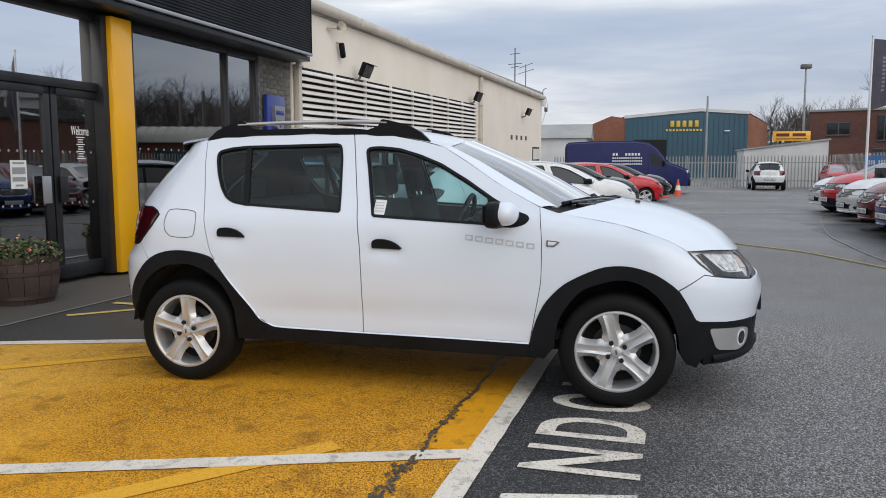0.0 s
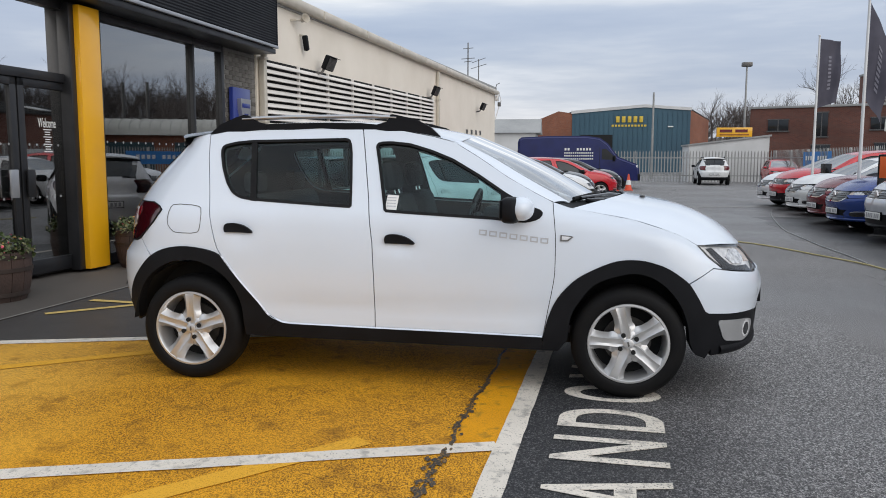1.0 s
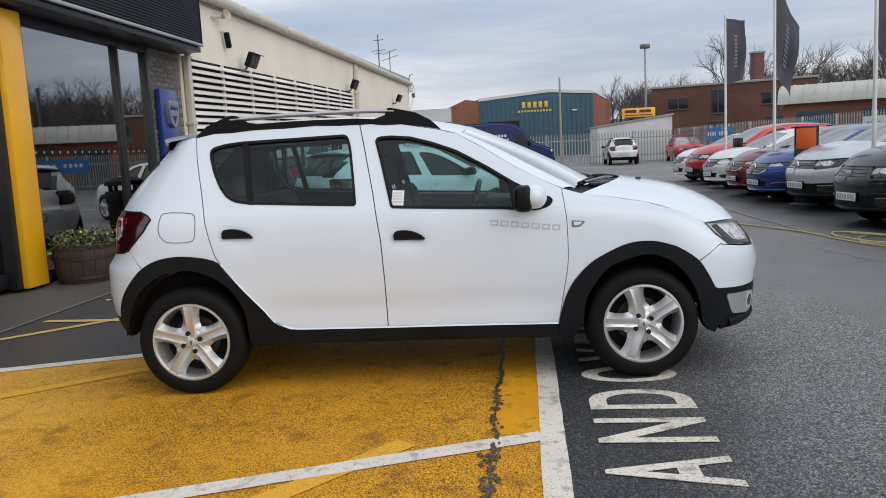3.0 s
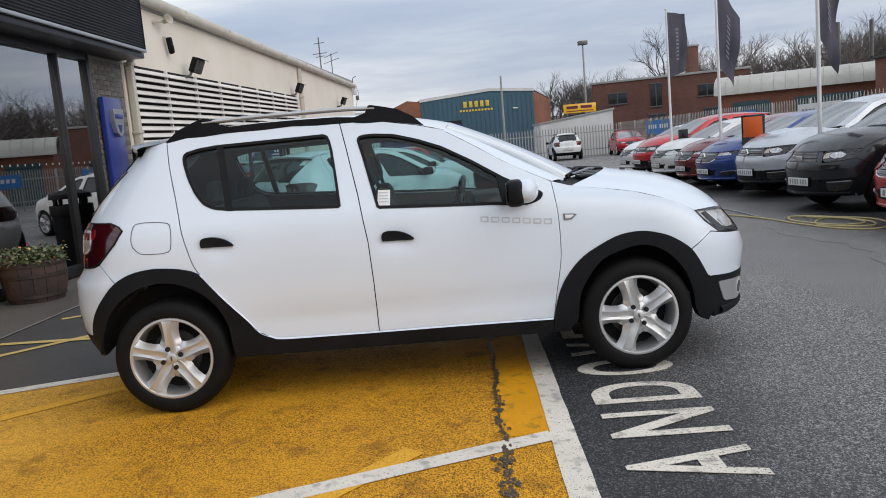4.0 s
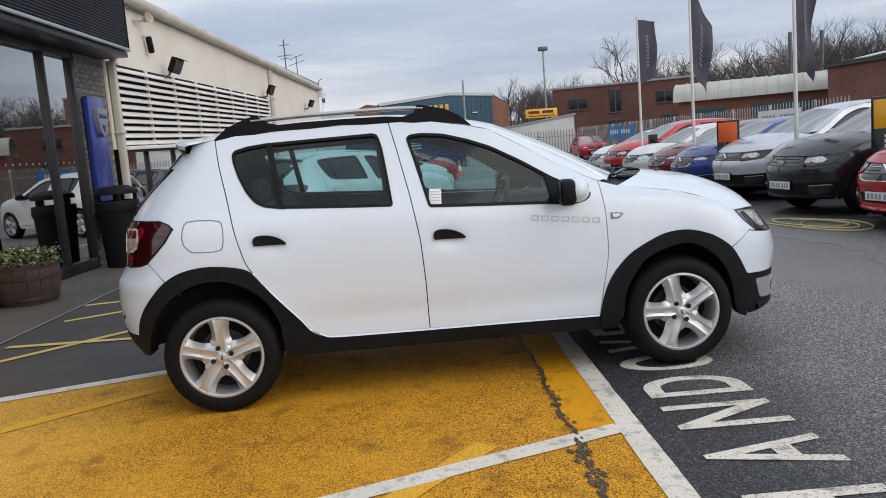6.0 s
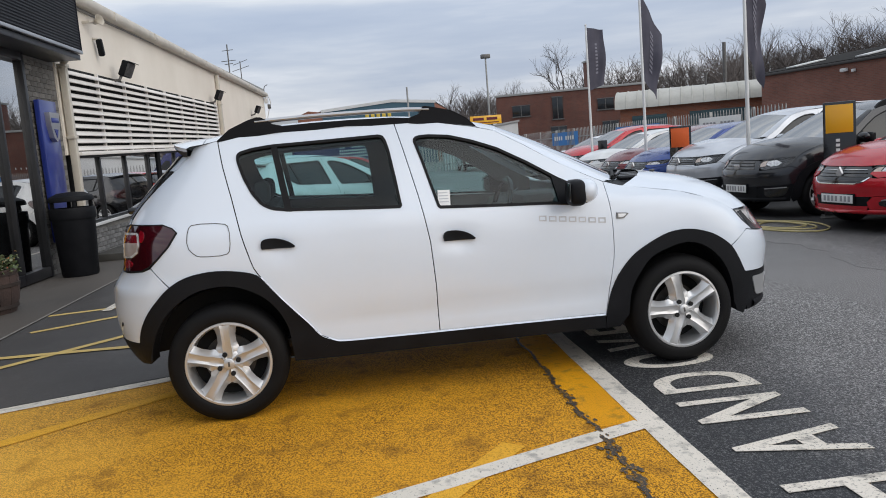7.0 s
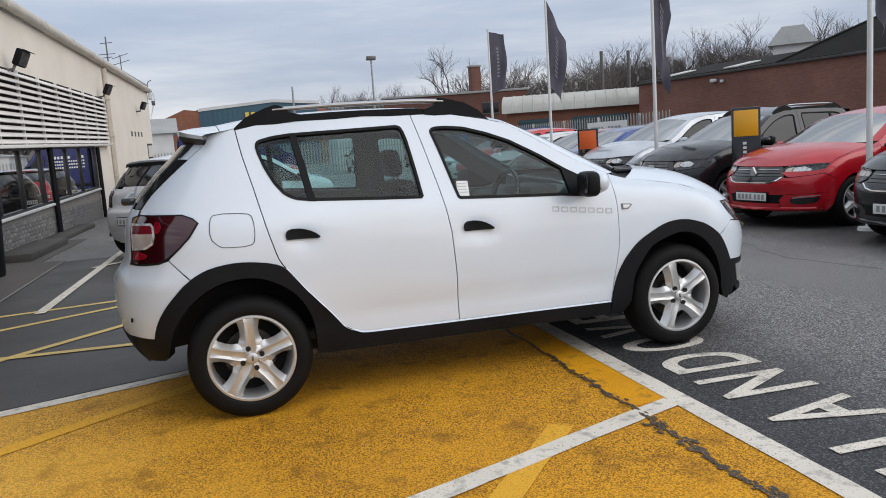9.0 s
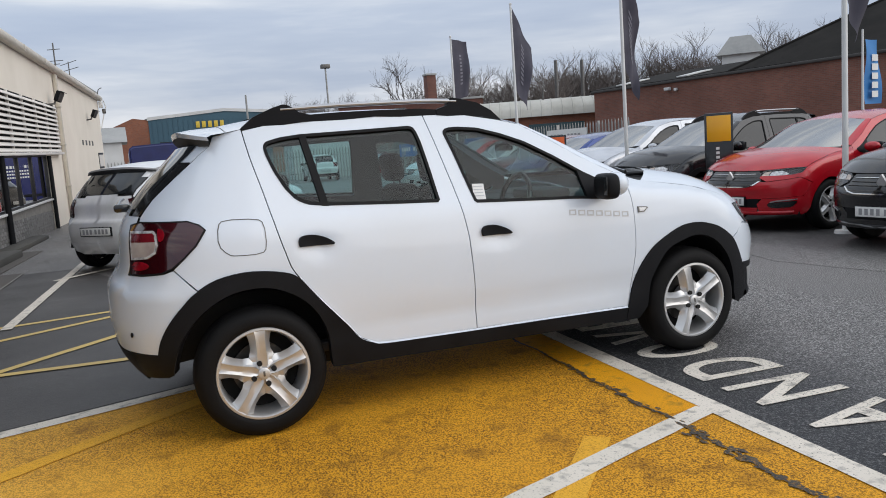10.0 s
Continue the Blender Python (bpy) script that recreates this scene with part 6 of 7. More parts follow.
# ---- parked cars ----
PAINTS = {k: paint(k + "_car_paint", c, m) for k, c, m in (
    ("red", (.50, .006, .016), .1), ("dark_red", (.16, .008, .014), .3), ("grey", (.020, .021, .025), .4), ("black", (.008, .008, .010), .2),
    ("silver", (.56, .58, .62), .4), ("blue", (.012, .045, .22), .3), ("pearl", (.74, .74, .73), 0), ("pale_silver", (.80, .80, .81), .1), ("navy", (.010, .016, .105), .15))}
BASE_PAINT = paint("base_car_paint", (.5, .5, .5))


def recoloured(base, m, colour, label, name, group=""):
    """A copy of a parked car in its own paint."""
    c = copy_thing(base, m)
    c.name = name
    tagged(c, label, "car", group)
    for o in c.children_recursive:
        if o.data.materials[0] == BASE_PAINT:
            o.material_slots[0].link = "OBJECT"
            o.material_slots[0].material = PAINTS[colour]
    return c


def face(car, scale, style):
    """The nose of a parked car: grille bars, badge, lower intake, running lamps."""
    S = scale
    g_ = next(o for o in car.children if o.name.startswith("grille"))

    def bar(name, u0, u1, z0, z1, mat, lift, host):
        for side in (-1, 1):
            panel(name, [(u0, z0), (u0, z1), (u1, z1), (u1, z0)], mat, host, side, lift=lift, deep=.012, step=.12, gap=0, scale=S)

    um = u_mid(.75, True) - .015
    if style == "bars":
        for i in range(3):
            bar("grille_bar", 3.56, um, .718 + i * .040, .7225 + i * .040, M["chrome"] if i == 2 else M["steel"], .003, g_)
        if S is not LOW:
            bar("grille_frame", 3.50, um, .694, .703, M["chrome"], .006, g_)
    else:
        for i in range(3):
            bar("grille_bar", 3.60, um, .715 + i * .045, .737 + i * .045, M["steel"], .002, g_)
    if S is LOW:
        uf = u_mid(.66, True) + .004
        for side in (-1, 1):
            panel("headlamp_surround", [(3.023, .802), (3.13, .778), (3.30, .772), (3.500, .772), (3.524, .746), (3.447, .70), (3.214, .721), (3.117, .734)], BASE_PAINT, car, side, lift=.006, deep=.02, step=.08, gap=0, scale=S)
            panel("grille_mouth", [(3.54, .702), (uf, .702), (uf, .630), (3.72, .630), (3.62, .655)], M["gloss_black"], g_, side, lift=.004, deep=.01, step=.08, gap=0, scale=S)
            panel("grille_frame", [(3.52, .704), (3.545, .704), (3.625, .659), (3.72, .636), (uf, .636), (uf, .624), (3.71, .624), (3.61, .649)], M["chrome"], g_, side, lift=.009, deep=.01, step=.08, gap=0, scale=S)
            panel("slot_strip", [(3.10, .448), (3.10, .459), (3.33, .446), (3.40, .430), (3.40, .416), (3.32, .432)], M["rail_silver"], car, side, lift=.020, deep=.01, step=.08, gap=0, scale=S)
        bar("grille_bar", 3.60, uf, .664, .670, M["steel"], .007, g_)
        band("nose_chin", 3.54, .285, .350, True, BASE_PAINT, car, lift=.010, scale=S, nz=3, nu=12)
    x = (NOSE_END(.75) + .02) * S[0]
    dm = Geo().prism([(-.055, .75 * S[2]), (0, .75 * S[2] + .085), (.055, .75 * S[2]), (0, .75 * S[2] - .085)], "x", x - .03, x - .004) if style == "bars" else Geo().box((x, 0, .75 * S[2]), (.03, .13, .075), .012)
    part("badge", dm, M["rail_silver"], car, "plain bright badge")
    for side in (-1, 1) if S is not LOW else ():
        panel("running_lamp", [(3.12, .442), (3.12, .455), (3.42, .442), (3.42, .43)], M["rail_silver"], car, side, lift=.022, deep=.01, step=.1, gap=0, scale=S)


LOW, TALL, SAME = (1.02, 1.02, .925), (1.07, 1.05, 1.03), (1, 1, 1)
base_low = hatchback(pose(0, -200, 0), "parked hatchback", BASE_PAINT, scale=LOW, clad=False, step=.09, name="parked_hatchback", dark_tail=True)
face(base_low, LOW, "bars")
base_tall = hatchback(pose(0, -205, 0), "parked crossover", BASE_PAINT, scale=TALL, clad=True, step=.09, name="parked_crossover")
face(base_tall, TALL, "bars")
base_same = hatchback(pose(0, -210, 0), "parked hatchback", BASE_PAINT, scale=SAME, clad=True, step=.09, name="parked_hatchback", rails=True)
face(base_same, SAME, "slats")


def nose_at(x, y, heading, scale):
    """The pose that puts a car's nose at a place, heading in degrees from +x."""
    return pose(x, y, 0, 0, 0, heading) @ Matrix.Translation((-3.41 * scale[0], 0, 0))


ROW = "cars parked in a row facing the bay"
for base, sc, x, y, hd, col, lab, nm in (
        (base_low, LOW, 6.38, 1.76, 181, "black", "black hatchback with bright grille bars, parked", "black_hatchback"),
        (base_low, LOW, 6.75, 4.24, 182, "red", "bright red hatchback with chrome grille bars, parked", "red_hatchback"),
        (base_same, SAME, 6.85, 6.64, 182, "grey", "dark grey hatchback with roof bars, parked", "grey_hatchback"),
        (base_tall, TALL, 7.30, 9.44, 183, "silver", "silver crossover with dark lower trim, parked", "silver_crossover"),
        (base_low, LOW, 7.35, 11.6, 183, "blue", "deep blue hatchback parked beside the orange sign", "blue_hatchback"),
        (base_low, LOW, 7.55, 13.5, 183, "dark_red", "dark red hatchback parked beside a blue one", "dark_red_hatchback"),
        (base_low, LOW, 7.80, 16.1, 184, "pearl", "white hatchback with black grille, parked in the row", "pearl_hatchback"),
        (base_tall, TALL, 7.97, 18.35, 184, "red", "red crossover parked in the row", "red_crossover"),
        (base_low, LOW, 8.12, 20.4, 184, "pale_silver", "pale silver hatchback at the row's end", "silver_hatchback")):
    recoloured(base, nose_at(x, y, hd, sc), col, lab, nm, ROW)
LEFT = "cars parked along the workshop wall"
recoloured(base_low, pose(-.42, 8.05, 0, 0, 0, 44), "pale_silver", "pale silver hatchback with dark rear lamps, parked by the workshop", "silver_hatchback", LEFT)
for base, sc, x, y, hd, col, lab, nm in (
        (base_low, LOW, 2.85, 15.6, 26, "pearl", "white hatchback parked nose out by the workshop", "pearl_hatchback"),
        (base_low, LOW, 3.05, 19.8, 22, "black", "black hatchback parked nose out by the workshop", "black_hatchback"),
        (base_low, LOW, 3.95, 23.4, 20, "red", "red hatchback parked nose out by the workshop", "red_hatchback"),
        (base_low, LOW, 4.42, 27.4, 18, "black", "black hatchback parked near the traffic cones", "black_hatchback")):
    recoloured(base, nose_at(x, y, hd, sc), col, lab, nm, LEFT)
recoloured(base_same, nose_at(10.95, 45.4, 86, SAME), "pearl", "white hatchback seen from behind, parked by the fence", "pearl_hatchback")
recoloured(base_low, nose_at(14.7, 42.0, 265, SAME), "red", "small red car facing the yard by the fence", "red_car")
for b in (base_low, base_tall, base_same):
    for o in (*b.children_recursive, b):
        bpy.data.objects.remove(o)

# the van
van = thing("panel_van", "dark blue panel van with white lettering bars, parked", "van", pose(-.05, 36.0, 0))
prof = [(.05, .42), (0, .6), (0, 2.25), (.06, 2.42), (.2, 2.52), (1.6, 2.58), (3.4, 2.58), (4.05, 2.48), (4.45, 2.2), (4.95, 1.55), (5.35, 1.40), (5.85, 1.2), (5.98, .95), (6.0, .5), (5.9, .38)]
bm = bmesh.new()
g = Geo().prism(prof, "y", -.98, .98)
me = bpy.data.meshes.new("tmp")
me.from_pydata(g.v, [], g.f)
bm.from_mesh(me)
bmesh.ops.recalc_face_normals(bm, faces=bm.faces[:])
bmesh.ops.bevel(bm, geom=[e for e in bm.edges if abs(e.verts[0].co.y - e.verts[1].co.y) < .01 and e.verts[0].co.z > .5], offset=.10, segments=3, affect="EDGES")
part("body", bm, PAINTS["navy"], van)
for side in (-1, 1):
    part("cab_window", Geo().prism([(4.15, 1.42), (4.15, 1.92), (4.35, 1.95), (4.85, 1.48), (4.8, 1.40)], "y", side * .975, side * .988), M["tint_glass"], van)
    part("door_seam", Geo().box((4.05, side * .982, 1.3), (.015, .008, 1.5)), M["gap"], van)
    part("side_strip", Geo().box((2.4, side * .985, .62), (3.0, .02, .12), .006), M["black_plastic"], van)
    for x in (.95, 4.95):
        part("arch", Geo().lathe([(0, 0), (.43, 0), (.43, .02)], 24, pose(x, side * .972, .34, -90 * side)), M["gap"], van)
        wheel(van, x, side * .99, side, 20, .34, .2)
    part("mirror", Geo().box((4.75, side * 1.1, 1.48), (.12, .2, .28), .04), M["black_plastic"], van)
    part("headlamp", Geo().box((5.78, side * .72, 1.06), (.28, .34, .2), .05), M["lamp_inner"], van)
for z, w in ((1.92, 1.35), (1.74, 1.45), (1.60, 1.45), (1.45, 1.45)):
    g = Geo()
    n = 9 if z > 1.9 else 14
    for i in range(n):
        if i in (2, 3) and z > 1.9:
            continue
        g.box((2.3 + w * (i + .5) / n, -.985, z), (w / n * .62, .006, .12 if z > 1.9 else .07))
    part("lettering_bars", g, M["paper"], van, "white bars of lettering", smooth=0)
part("windscreen", Geo().add([(4.47, -.82, 2.02), (4.47, .82, 2.02), (4.97, .86, 1.53), (4.97, -.86, 1.53)], [(0, 1, 2, 3)]), M["tint_glass"], van)
for o in (van.children[-1],):
    o.location = (.03, 0, .02)
part("bumper", Geo().box((5.93, 0, .55), (.2, 1.9, .34), .05), M["black_plastic"], van)

for x, y in ((4.5, 30.4), (5.2, 32.3)):
    t = thing("traffic_cone", "orange traffic cone with a pale band standing on asphalt", "cone", pose(x, y, 0), "traffic cones")
    part("base", Geo().box((0, 0, .02), (.4, .4, .04), .01), M["cone"], t)
    part("cone", Geo().lathe([(.16, .04), (.03, .75), (0, .755)], 20), M["cone"], t)
    part("band", Geo().lathe([(.122, .26), (.078, .48)], 20, Matrix.Diagonal((1.03, 1.03, 1, 1))), M["paper"], t)

# ---- poles, flags, signs ----
def flagpole(x, y, h, fl, fh, droop, seed):
    t = thing("flagpole", "white flagpole with a dark hanging banner", "flagpole", pose(x, y, 0), "flagpoles among the parked cars")
    part("pole", Geo().tube([(0, 0, 0), (0, 0, h * .5), (0, 0, h)], [.036, .032, .024], 12), M["white_metal"], t)
    part("finial", Geo().lathe([(0, h + .06), (.035, h + .03), (.03, h), (0, h)], 12), M["white_metal"], t)
    part("base_plate", Geo().lathe([(0, .04), (.12, .04), (.13, 0)], 16), M["white_metal"], t)

    def cloth(a, b):
        wave = .05 * math.sin(b * 7 + seed) * a + .04 * math.sin(a * 9 + b * 3 + seed) * a
        d = droop * a * (1 - .25 * b)
        w = fl * (1 - .35 * droop * b)
        return Vector((.03 + w * a * .88, .25 * w * a + wave * 1.4, h - .05 - fh * b * (1 - .12 * a) - d))
    part("banner", Geo().grid(cloth, 12, 24), M["flag"], t, "dark banner", smooth=60)
    for i in range(9):
        b = .25 + i * .06
        a0, a1 = cloth(.42, b), cloth(.58, b)
        c0, c1 = cloth(.42, b + .035), cloth(.58, b + .035)
        off = Vector((.0, -.012, 0))
        part("lettering_bar", Geo().add([a0 + off, a1 + off, c1 + off, c0 + off], [(0, 1, 2, 3)]), M["flag_print"], t, smooth=0)


flagpole(8.63, 17.2, 4.5, .62, 1.75, .05, 1)
flagpole(8.14, 12.55, 4.5, .62, 1.9, .9, 2)
flagpole(7.93, 8.05, 4.5, .5, 1.9, 1.1, 5)
flagpole(7.38, 3.0, 4.8, .6, 2.0, 1.0, 7)


def totem(x, y, h, mat, lab, w=.36, dark=True):
    t = thing("totem_sign", lab, "sign", pose(x, y, 0, 0, 0, -128), "small totem signs")
    part("board", Geo().box((0, 0, h / 2), (.06, w, h), .01), M["gloss_black"], t)
    part("panel", Geo().box((.034, 0, h - .23), (.008, w * .84, .38), .003), mat, t)
    part("panel", Geo().box((-.034, 0, h - .23), (.008, w * .84, .38), .003), mat, t)
    g = Geo()
    for i in range(7):
        g.box((.033, -.02, h - .52 - i * .065), (.004, .05, .04))
    part("lettering_bars", g, M["paper"], t, "pale bars of lettering", smooth=0)
    part("foot", Geo().box((0, 0, .015), (.35, w + .1, .03), .008), M["steel"], t)


totem(7.70, 5.45, 1.58, M["sign_yellow"], "black totem sign with a yellow square and pale bars", .40)
totem(7.95, 10.52, 1.46, M["sign_orange"], "black totem sign with an orange square", .42)

t = thing("display_board", "narrow black display board standing between parked cars", "sign", pose(9.02, 17.38, 0, 0, 0, -125))
part("board", Geo().box((0, 0, .72), (.05, .26, 1.12), .008), M["gloss_black"], t)
part("foot", Geo().box((0, 0, .08), (.30, .30, .16), .02), M["black_plastic"], t)

# hose
def loop_path(pts, n=10):
    out = []
    for i in range(len(pts) - 1):
        a, b, c, d = (Vector(pts[min(max(k, 0), len(pts) - 1)]) for k in (i - 1, i, i + 1, i + 2))
        for j in range(n):
            s = j / n
            out.append(.5 * (2 * b + (c - a) * s + (2 * a - 5 * b + 4 * c - d) * s * s + (3 * b - a - 3 * c + d) * s ** 3))
    return out + [Vector(pts[-1])]


hz = .014
coil = [(4.0, 10.8), (4.66, 9.6), (5.35, 8.6), (5.8, 7.3), (6.1, 6.3), (6.18, 5.3), (6.32, 4.62), (6.6, 4.36), (6.9, 4.6), (7.05, 5.15), (6.86, 5.6), (6.55, 5.55), (6.30, 5.1), (6.38, 4.7), (6.66, 4.55), (6.85, 4.95), (6.72, 5.7), (6.4, 6.0), (6.24, 5.5), (6.42, 4.85), (6.72, 4.8), (6.76, 5.3), (6.5, 5.75)]
single("garden_hose", Geo().tube(loop_path([(x, y, hz + (.012 if 12 < i < 20 else 0) + (.02 if i >= 20 else 0)) for i, (x, y) in enumerate(coil)]), .011, 8), M["hose"], "coiled yellow hose lying on damp asphalt", "hose")
single("garden_hose", Geo().tube(loop_path([(7.9, 18.0, hz), (7.36, 16.0, hz), (6.8, 13.3, hz), (6.45, 11.3, hz), (6.35, 10.0, hz), (6.25, 8.6, hz), (6.21, 7.2, hz), (6.15, 6.4, hz)]), .009, 8), M["galvanised"], "thin grey hose trailing across damp asphalt", "hose")

# ---- fence ----
PALE = Geo().prism([(-.035, .05), (.035, .05), (.035, 1.88), (.0, 2.02), (-.035, 1.88)], "y", -.006, .006)
PALE_ME = bpy.data.meshes.new("pale")
PALE_ME.from_pydata(PALE.v, [], PALE.f)
PALE_ME.materials.append(M["galvanised"])


def palisade(a, b, lab):
    a, b = Vector((*a, 0)), Vector((*b, 0))
    d = b - a
    t = thing("palisade_fence", lab, "fence", Matrix.Translation(a) @ Matrix.Rotation(math.atan2(d.y, d.x), 4, "Z"), "palisade fence runs")
    L_ = d.length
    for z in (.45, 1.55):
        part("rail", Geo().box((L_ / 2, .03, z), (L_, .045, .06), .006), M["galvanised"], t)
    x = 0
    while x < L_:
        ob = new("pale", PALE_ME)
        ob.parent, ob.location = t, (x, 0, 0)
        x += .19
    x = 0
    while x < L_:
        part("post", Geo().box((x, .08, 1.0), (.06, .08, 2.0), .006), M["galvanised"], t)
        x += 2.75


palisade((-1.5, 47.2), (15.0, 46.0), "galvanised steel palisade fence at the end of the yard")
palisade((15.0, 46.0), (16.25, 19.4), "galvanised steel palisade fence beside the parked cars")


def banner(name, a, b, z0, z1, mat, lab, bars):
    a, b = Vector((*a, 0)), Vector((*b, 0))
    d = b - a
    t = thing(name, lab, "banner", Matrix.Translation(a) @ Matrix.Rotation(math.atan2(d.y, d.x), 4, "Z"))
    part("sheet", Geo().grid(lambda s, q: Vector((d.length * s, -.03 + .02 * math.sin(s * 11), z0 + (z1 - z0) * q)), 12, 3), mat, t)
    for i in range(9):
        if i != 4:
            part("lettering_bar", Geo().box((d.length * (.14 + i * .085), -.062, (z0 + z1) / 2 + .04), (d.length * .05, .004, (z1 - z0) * .3)), bars, t, smooth=0)


banner("fence_banner", (15.25, 41.0), (15.45, 37.0), 1.1, 1.85, M["blue_banner"], "blue banner with pale bars tied to the fence", M["paper"])
banner("fence_banner", (15.63, 32.2), (15.84, 27.8), 1.15, 1.80, M["blue_banner"], "blue banner with pale bars tied to the fence", M["paper"])
banner("fence_banner", (15.96, 24.6), (16.09, 21.8), 1.15, 1.80, M["paper"], "white banner with dark bars tied to the fence", M["print"])

ff = thing("feather_flag", "blue feather flag on a white pole among the parked cars", "flag", pose(12.56, 7.0, 0, 0, 0, 12))
part("pole", Geo().tube([(0, 0, 0), (0, 0, 3.0)], [.03, .018], 10), M["white_metal"], ff)
part("sheet", Geo().grid(lambda s, q: Vector((.08 + .62 * s * (1 - .25 * q), .03 * math.sin(6 * q + 3 * s), 1.62 + 1.2 * q)), 8, 16), M["blue_banner"], ff, smooth=60)
for i in range(5):
    part("lettering_bar", Geo().box((.36, -.045, 1.80 + i * .17), (.22, .006, .12)), M["paper"], ff, smooth=0)

# ---- buildings beyond the yard ----
M["gutter_dark"] = material("dark_gutter_metal", (.05, .045, .042), .6, alt=(.035, .032, .03), scale=2)
M["slate"] = material("dark_slate", (.020, .019, .018), .9, alt=(.030, .028, .026), scale=.8, fine=.3, spec=.08)
bl = thing("blue_warehouse", "blue-green sheeted warehouse with brick ends and gold lettering", "warehouse", pose(-.8, 95, 0) @ Matrix.Diagonal((1.307, 1.2, 1.21, 1)))
part("front_wall", Geo().prism([(3.1, 0), (3.1, 6.0), (9.8, 6.6), (14.0, 6.25), (14.0, 0)], "y", 0, .4), M["blue_sheet"], bl)
for i in range(24):
    x = 3.4 + i * .45
    part("sheet_rib", Geo().box((x, -.02, 3.0), (.05, .05, 5.9)), M["blue_sheet"], bl)
part("brick_end", Geo().prism([(-.6, 0), (-.6, 5.15), (1.8, 6.22), (3.1, 6.0), (3.1, 0)], "y", .05, .45), M["orange_brickwork"], bl)
part("brick_side", Geo().add([(14.0, 0, 0), (16.6, 6, 0), (16.6, 6, 5.5), (14.0, 0, 6.25)], [(0, 1, 2, 3)]), M["orange_brickwork"], bl)
part("roof_edge", Geo().prism([(3.0, 5.95), (3.0, 6.25), (9.8, 6.85), (14.1, 6.5), (14.1, 6.2), (9.8, 6.55)], "y", -.12, .1), M["far_white"], bl)
part("roof", Geo().add([(-.6, .4, 5.0), (3.1, .4, 6.2), (9.8, .4, 6.8), (14, .4, 6.45), (16.6, 6, 5.6), (16.6, 20, 5.6), (9.8, 20, 6.8), (-.6, 20, 5.0)], [(0, 1, 2, 6, 7), (2, 3, 4, 5, 6)]), M["roof_sheet"], bl)
part("doorway", Geo().box((5.4, -.03, 1.9), (3.0, .08, 3.8), .02), M["gap"], bl)
for i in range(5):
    part("sign_letter", Geo().box((7.35 + i * .54, -.08, 5.35), (.34, .06, .62), .02).box((7.35 + i * .54, -.12, 5.35), (.14, .02, .2)), M["sign_gold"], bl)
g = Geo()
for i in range(11):
    g.box((6.9 + i * .3, -.06, 4.72), (.2, .04, .2))
part("small_lettering", g, M["sign_gold"], bl, "gold bars of small lettering", smooth=0)
part("wall_lamp", Geo().box((12.2, -.1, 4.6), (.5, .2, .12), .03), M["paper"], bl)

b2 = thing("brick_office", "flat roofed dark red brick office with pale windows", "building", pose(15.6, 55.5, 0, 0, 0, -21))
part("wall", Geo().box((5.6, 3, 2.55), (11.2, 6, 5.1), .0), M["red_brickwork"], b2)
part("parapet", Geo().box((5.6, 3, 5.18), (11.4, 6.2, .16), .02), M["roof_sheet"], b2)
for x, z, w, h in ((1.9, 3.9, 1.35, .85), (4.7, 3.9, .8, 1.7), (8.3, 3.9, 1.2, .85), (4.7, 1.9, 1.2, 1.2), (8.6, 2.1, 1.2, 1.0)):
    w_ = part("window", Geo().box((x, -.02, z), (w, .10, h), .01), M["tint_glass"], b2)
    part("frame", Geo().box((x, -.05, z + h / 2), (w + .1, .08, .07)).box((x, -.05, z - h / 2), (w + .14, .1, .09)).box((x, -.05, z), (.06, .08, h)), M["steel"], w_)

b3 = thing("curved_roof_workshop", "low brick workshop with a pale curved roof and teal shutters", "workshop", pose(19.6, 41.0, 0, 0, 0, -28))
part("wall", Geo().box((4.2, 2.5, 1.5), (8.4, 5, 3.0), .0), M["orange_brickwork"], b3)
part("roof", Geo().grid(lambda s, q: Vector((-.25 + 8.9 * s, -.35 + 5.7 * (.5 - .5 * math.cos(math.pi * q)), 2.95 + 1.15 * math.sin(math.pi * q) ** .7)), 14, 14), M["pale_roof"], b3)
for i in range(15):
    part("roof_rib", Geo().tube([(-.25 + 8.9 * i / 14, -.36 + 5.7 * (.5 - .5 * math.cos(math.pi * q)), 2.965 + 1.15 * math.sin(math.pi * q) ** .7) for q in np.linspace(0, 1, 12)], .03, 5), M["pale_roof"], b3)
for x, w in ((1.4, 2.0), (5.4, 3.4)):
    sh_ = part("shutter", Geo().box((x + .3, -.02, 1.25), (w, .12, 2.5), .01), M["teal"], b3)
    for k in range(10):
        part("slat", Geo().box((x + .3, -.09, .15 + k * .24), (w - .06, .03, .2), .008), M["teal"], sh_)
part("gable", Geo().prism([(-.35 + 5.7 * (.5 - .5 * math.cos(math.pi * q)), 2.95 + 1.13 * math.sin(math.pi * q) ** .7) for q in np.linspace(0, 1, 14)], "x", 8.2, 8.4), M["orange_brickwork"], b3)
part("flue", Geo().tube([(5.0, 1.2, 3.6), (5.0, 1.2, 4.7)], .06, 8), M["steel"], b3)

b4 = thing("brick_warehouse", "long dark brick warehouse with low and hipped slate roofs", "warehouse", pose(25.4, 33.5, 0, 0, 0, -79.5))
part("wall", Geo().box((14.3, 6, 2.0), (31.4, 12, 4.0), .0), M["dark_brickwork"], b4)
part("gutter", Geo().box((14.3, -.09, 3.98), (31.6, .16, .13), .03), M["gutter_dark"], b4)
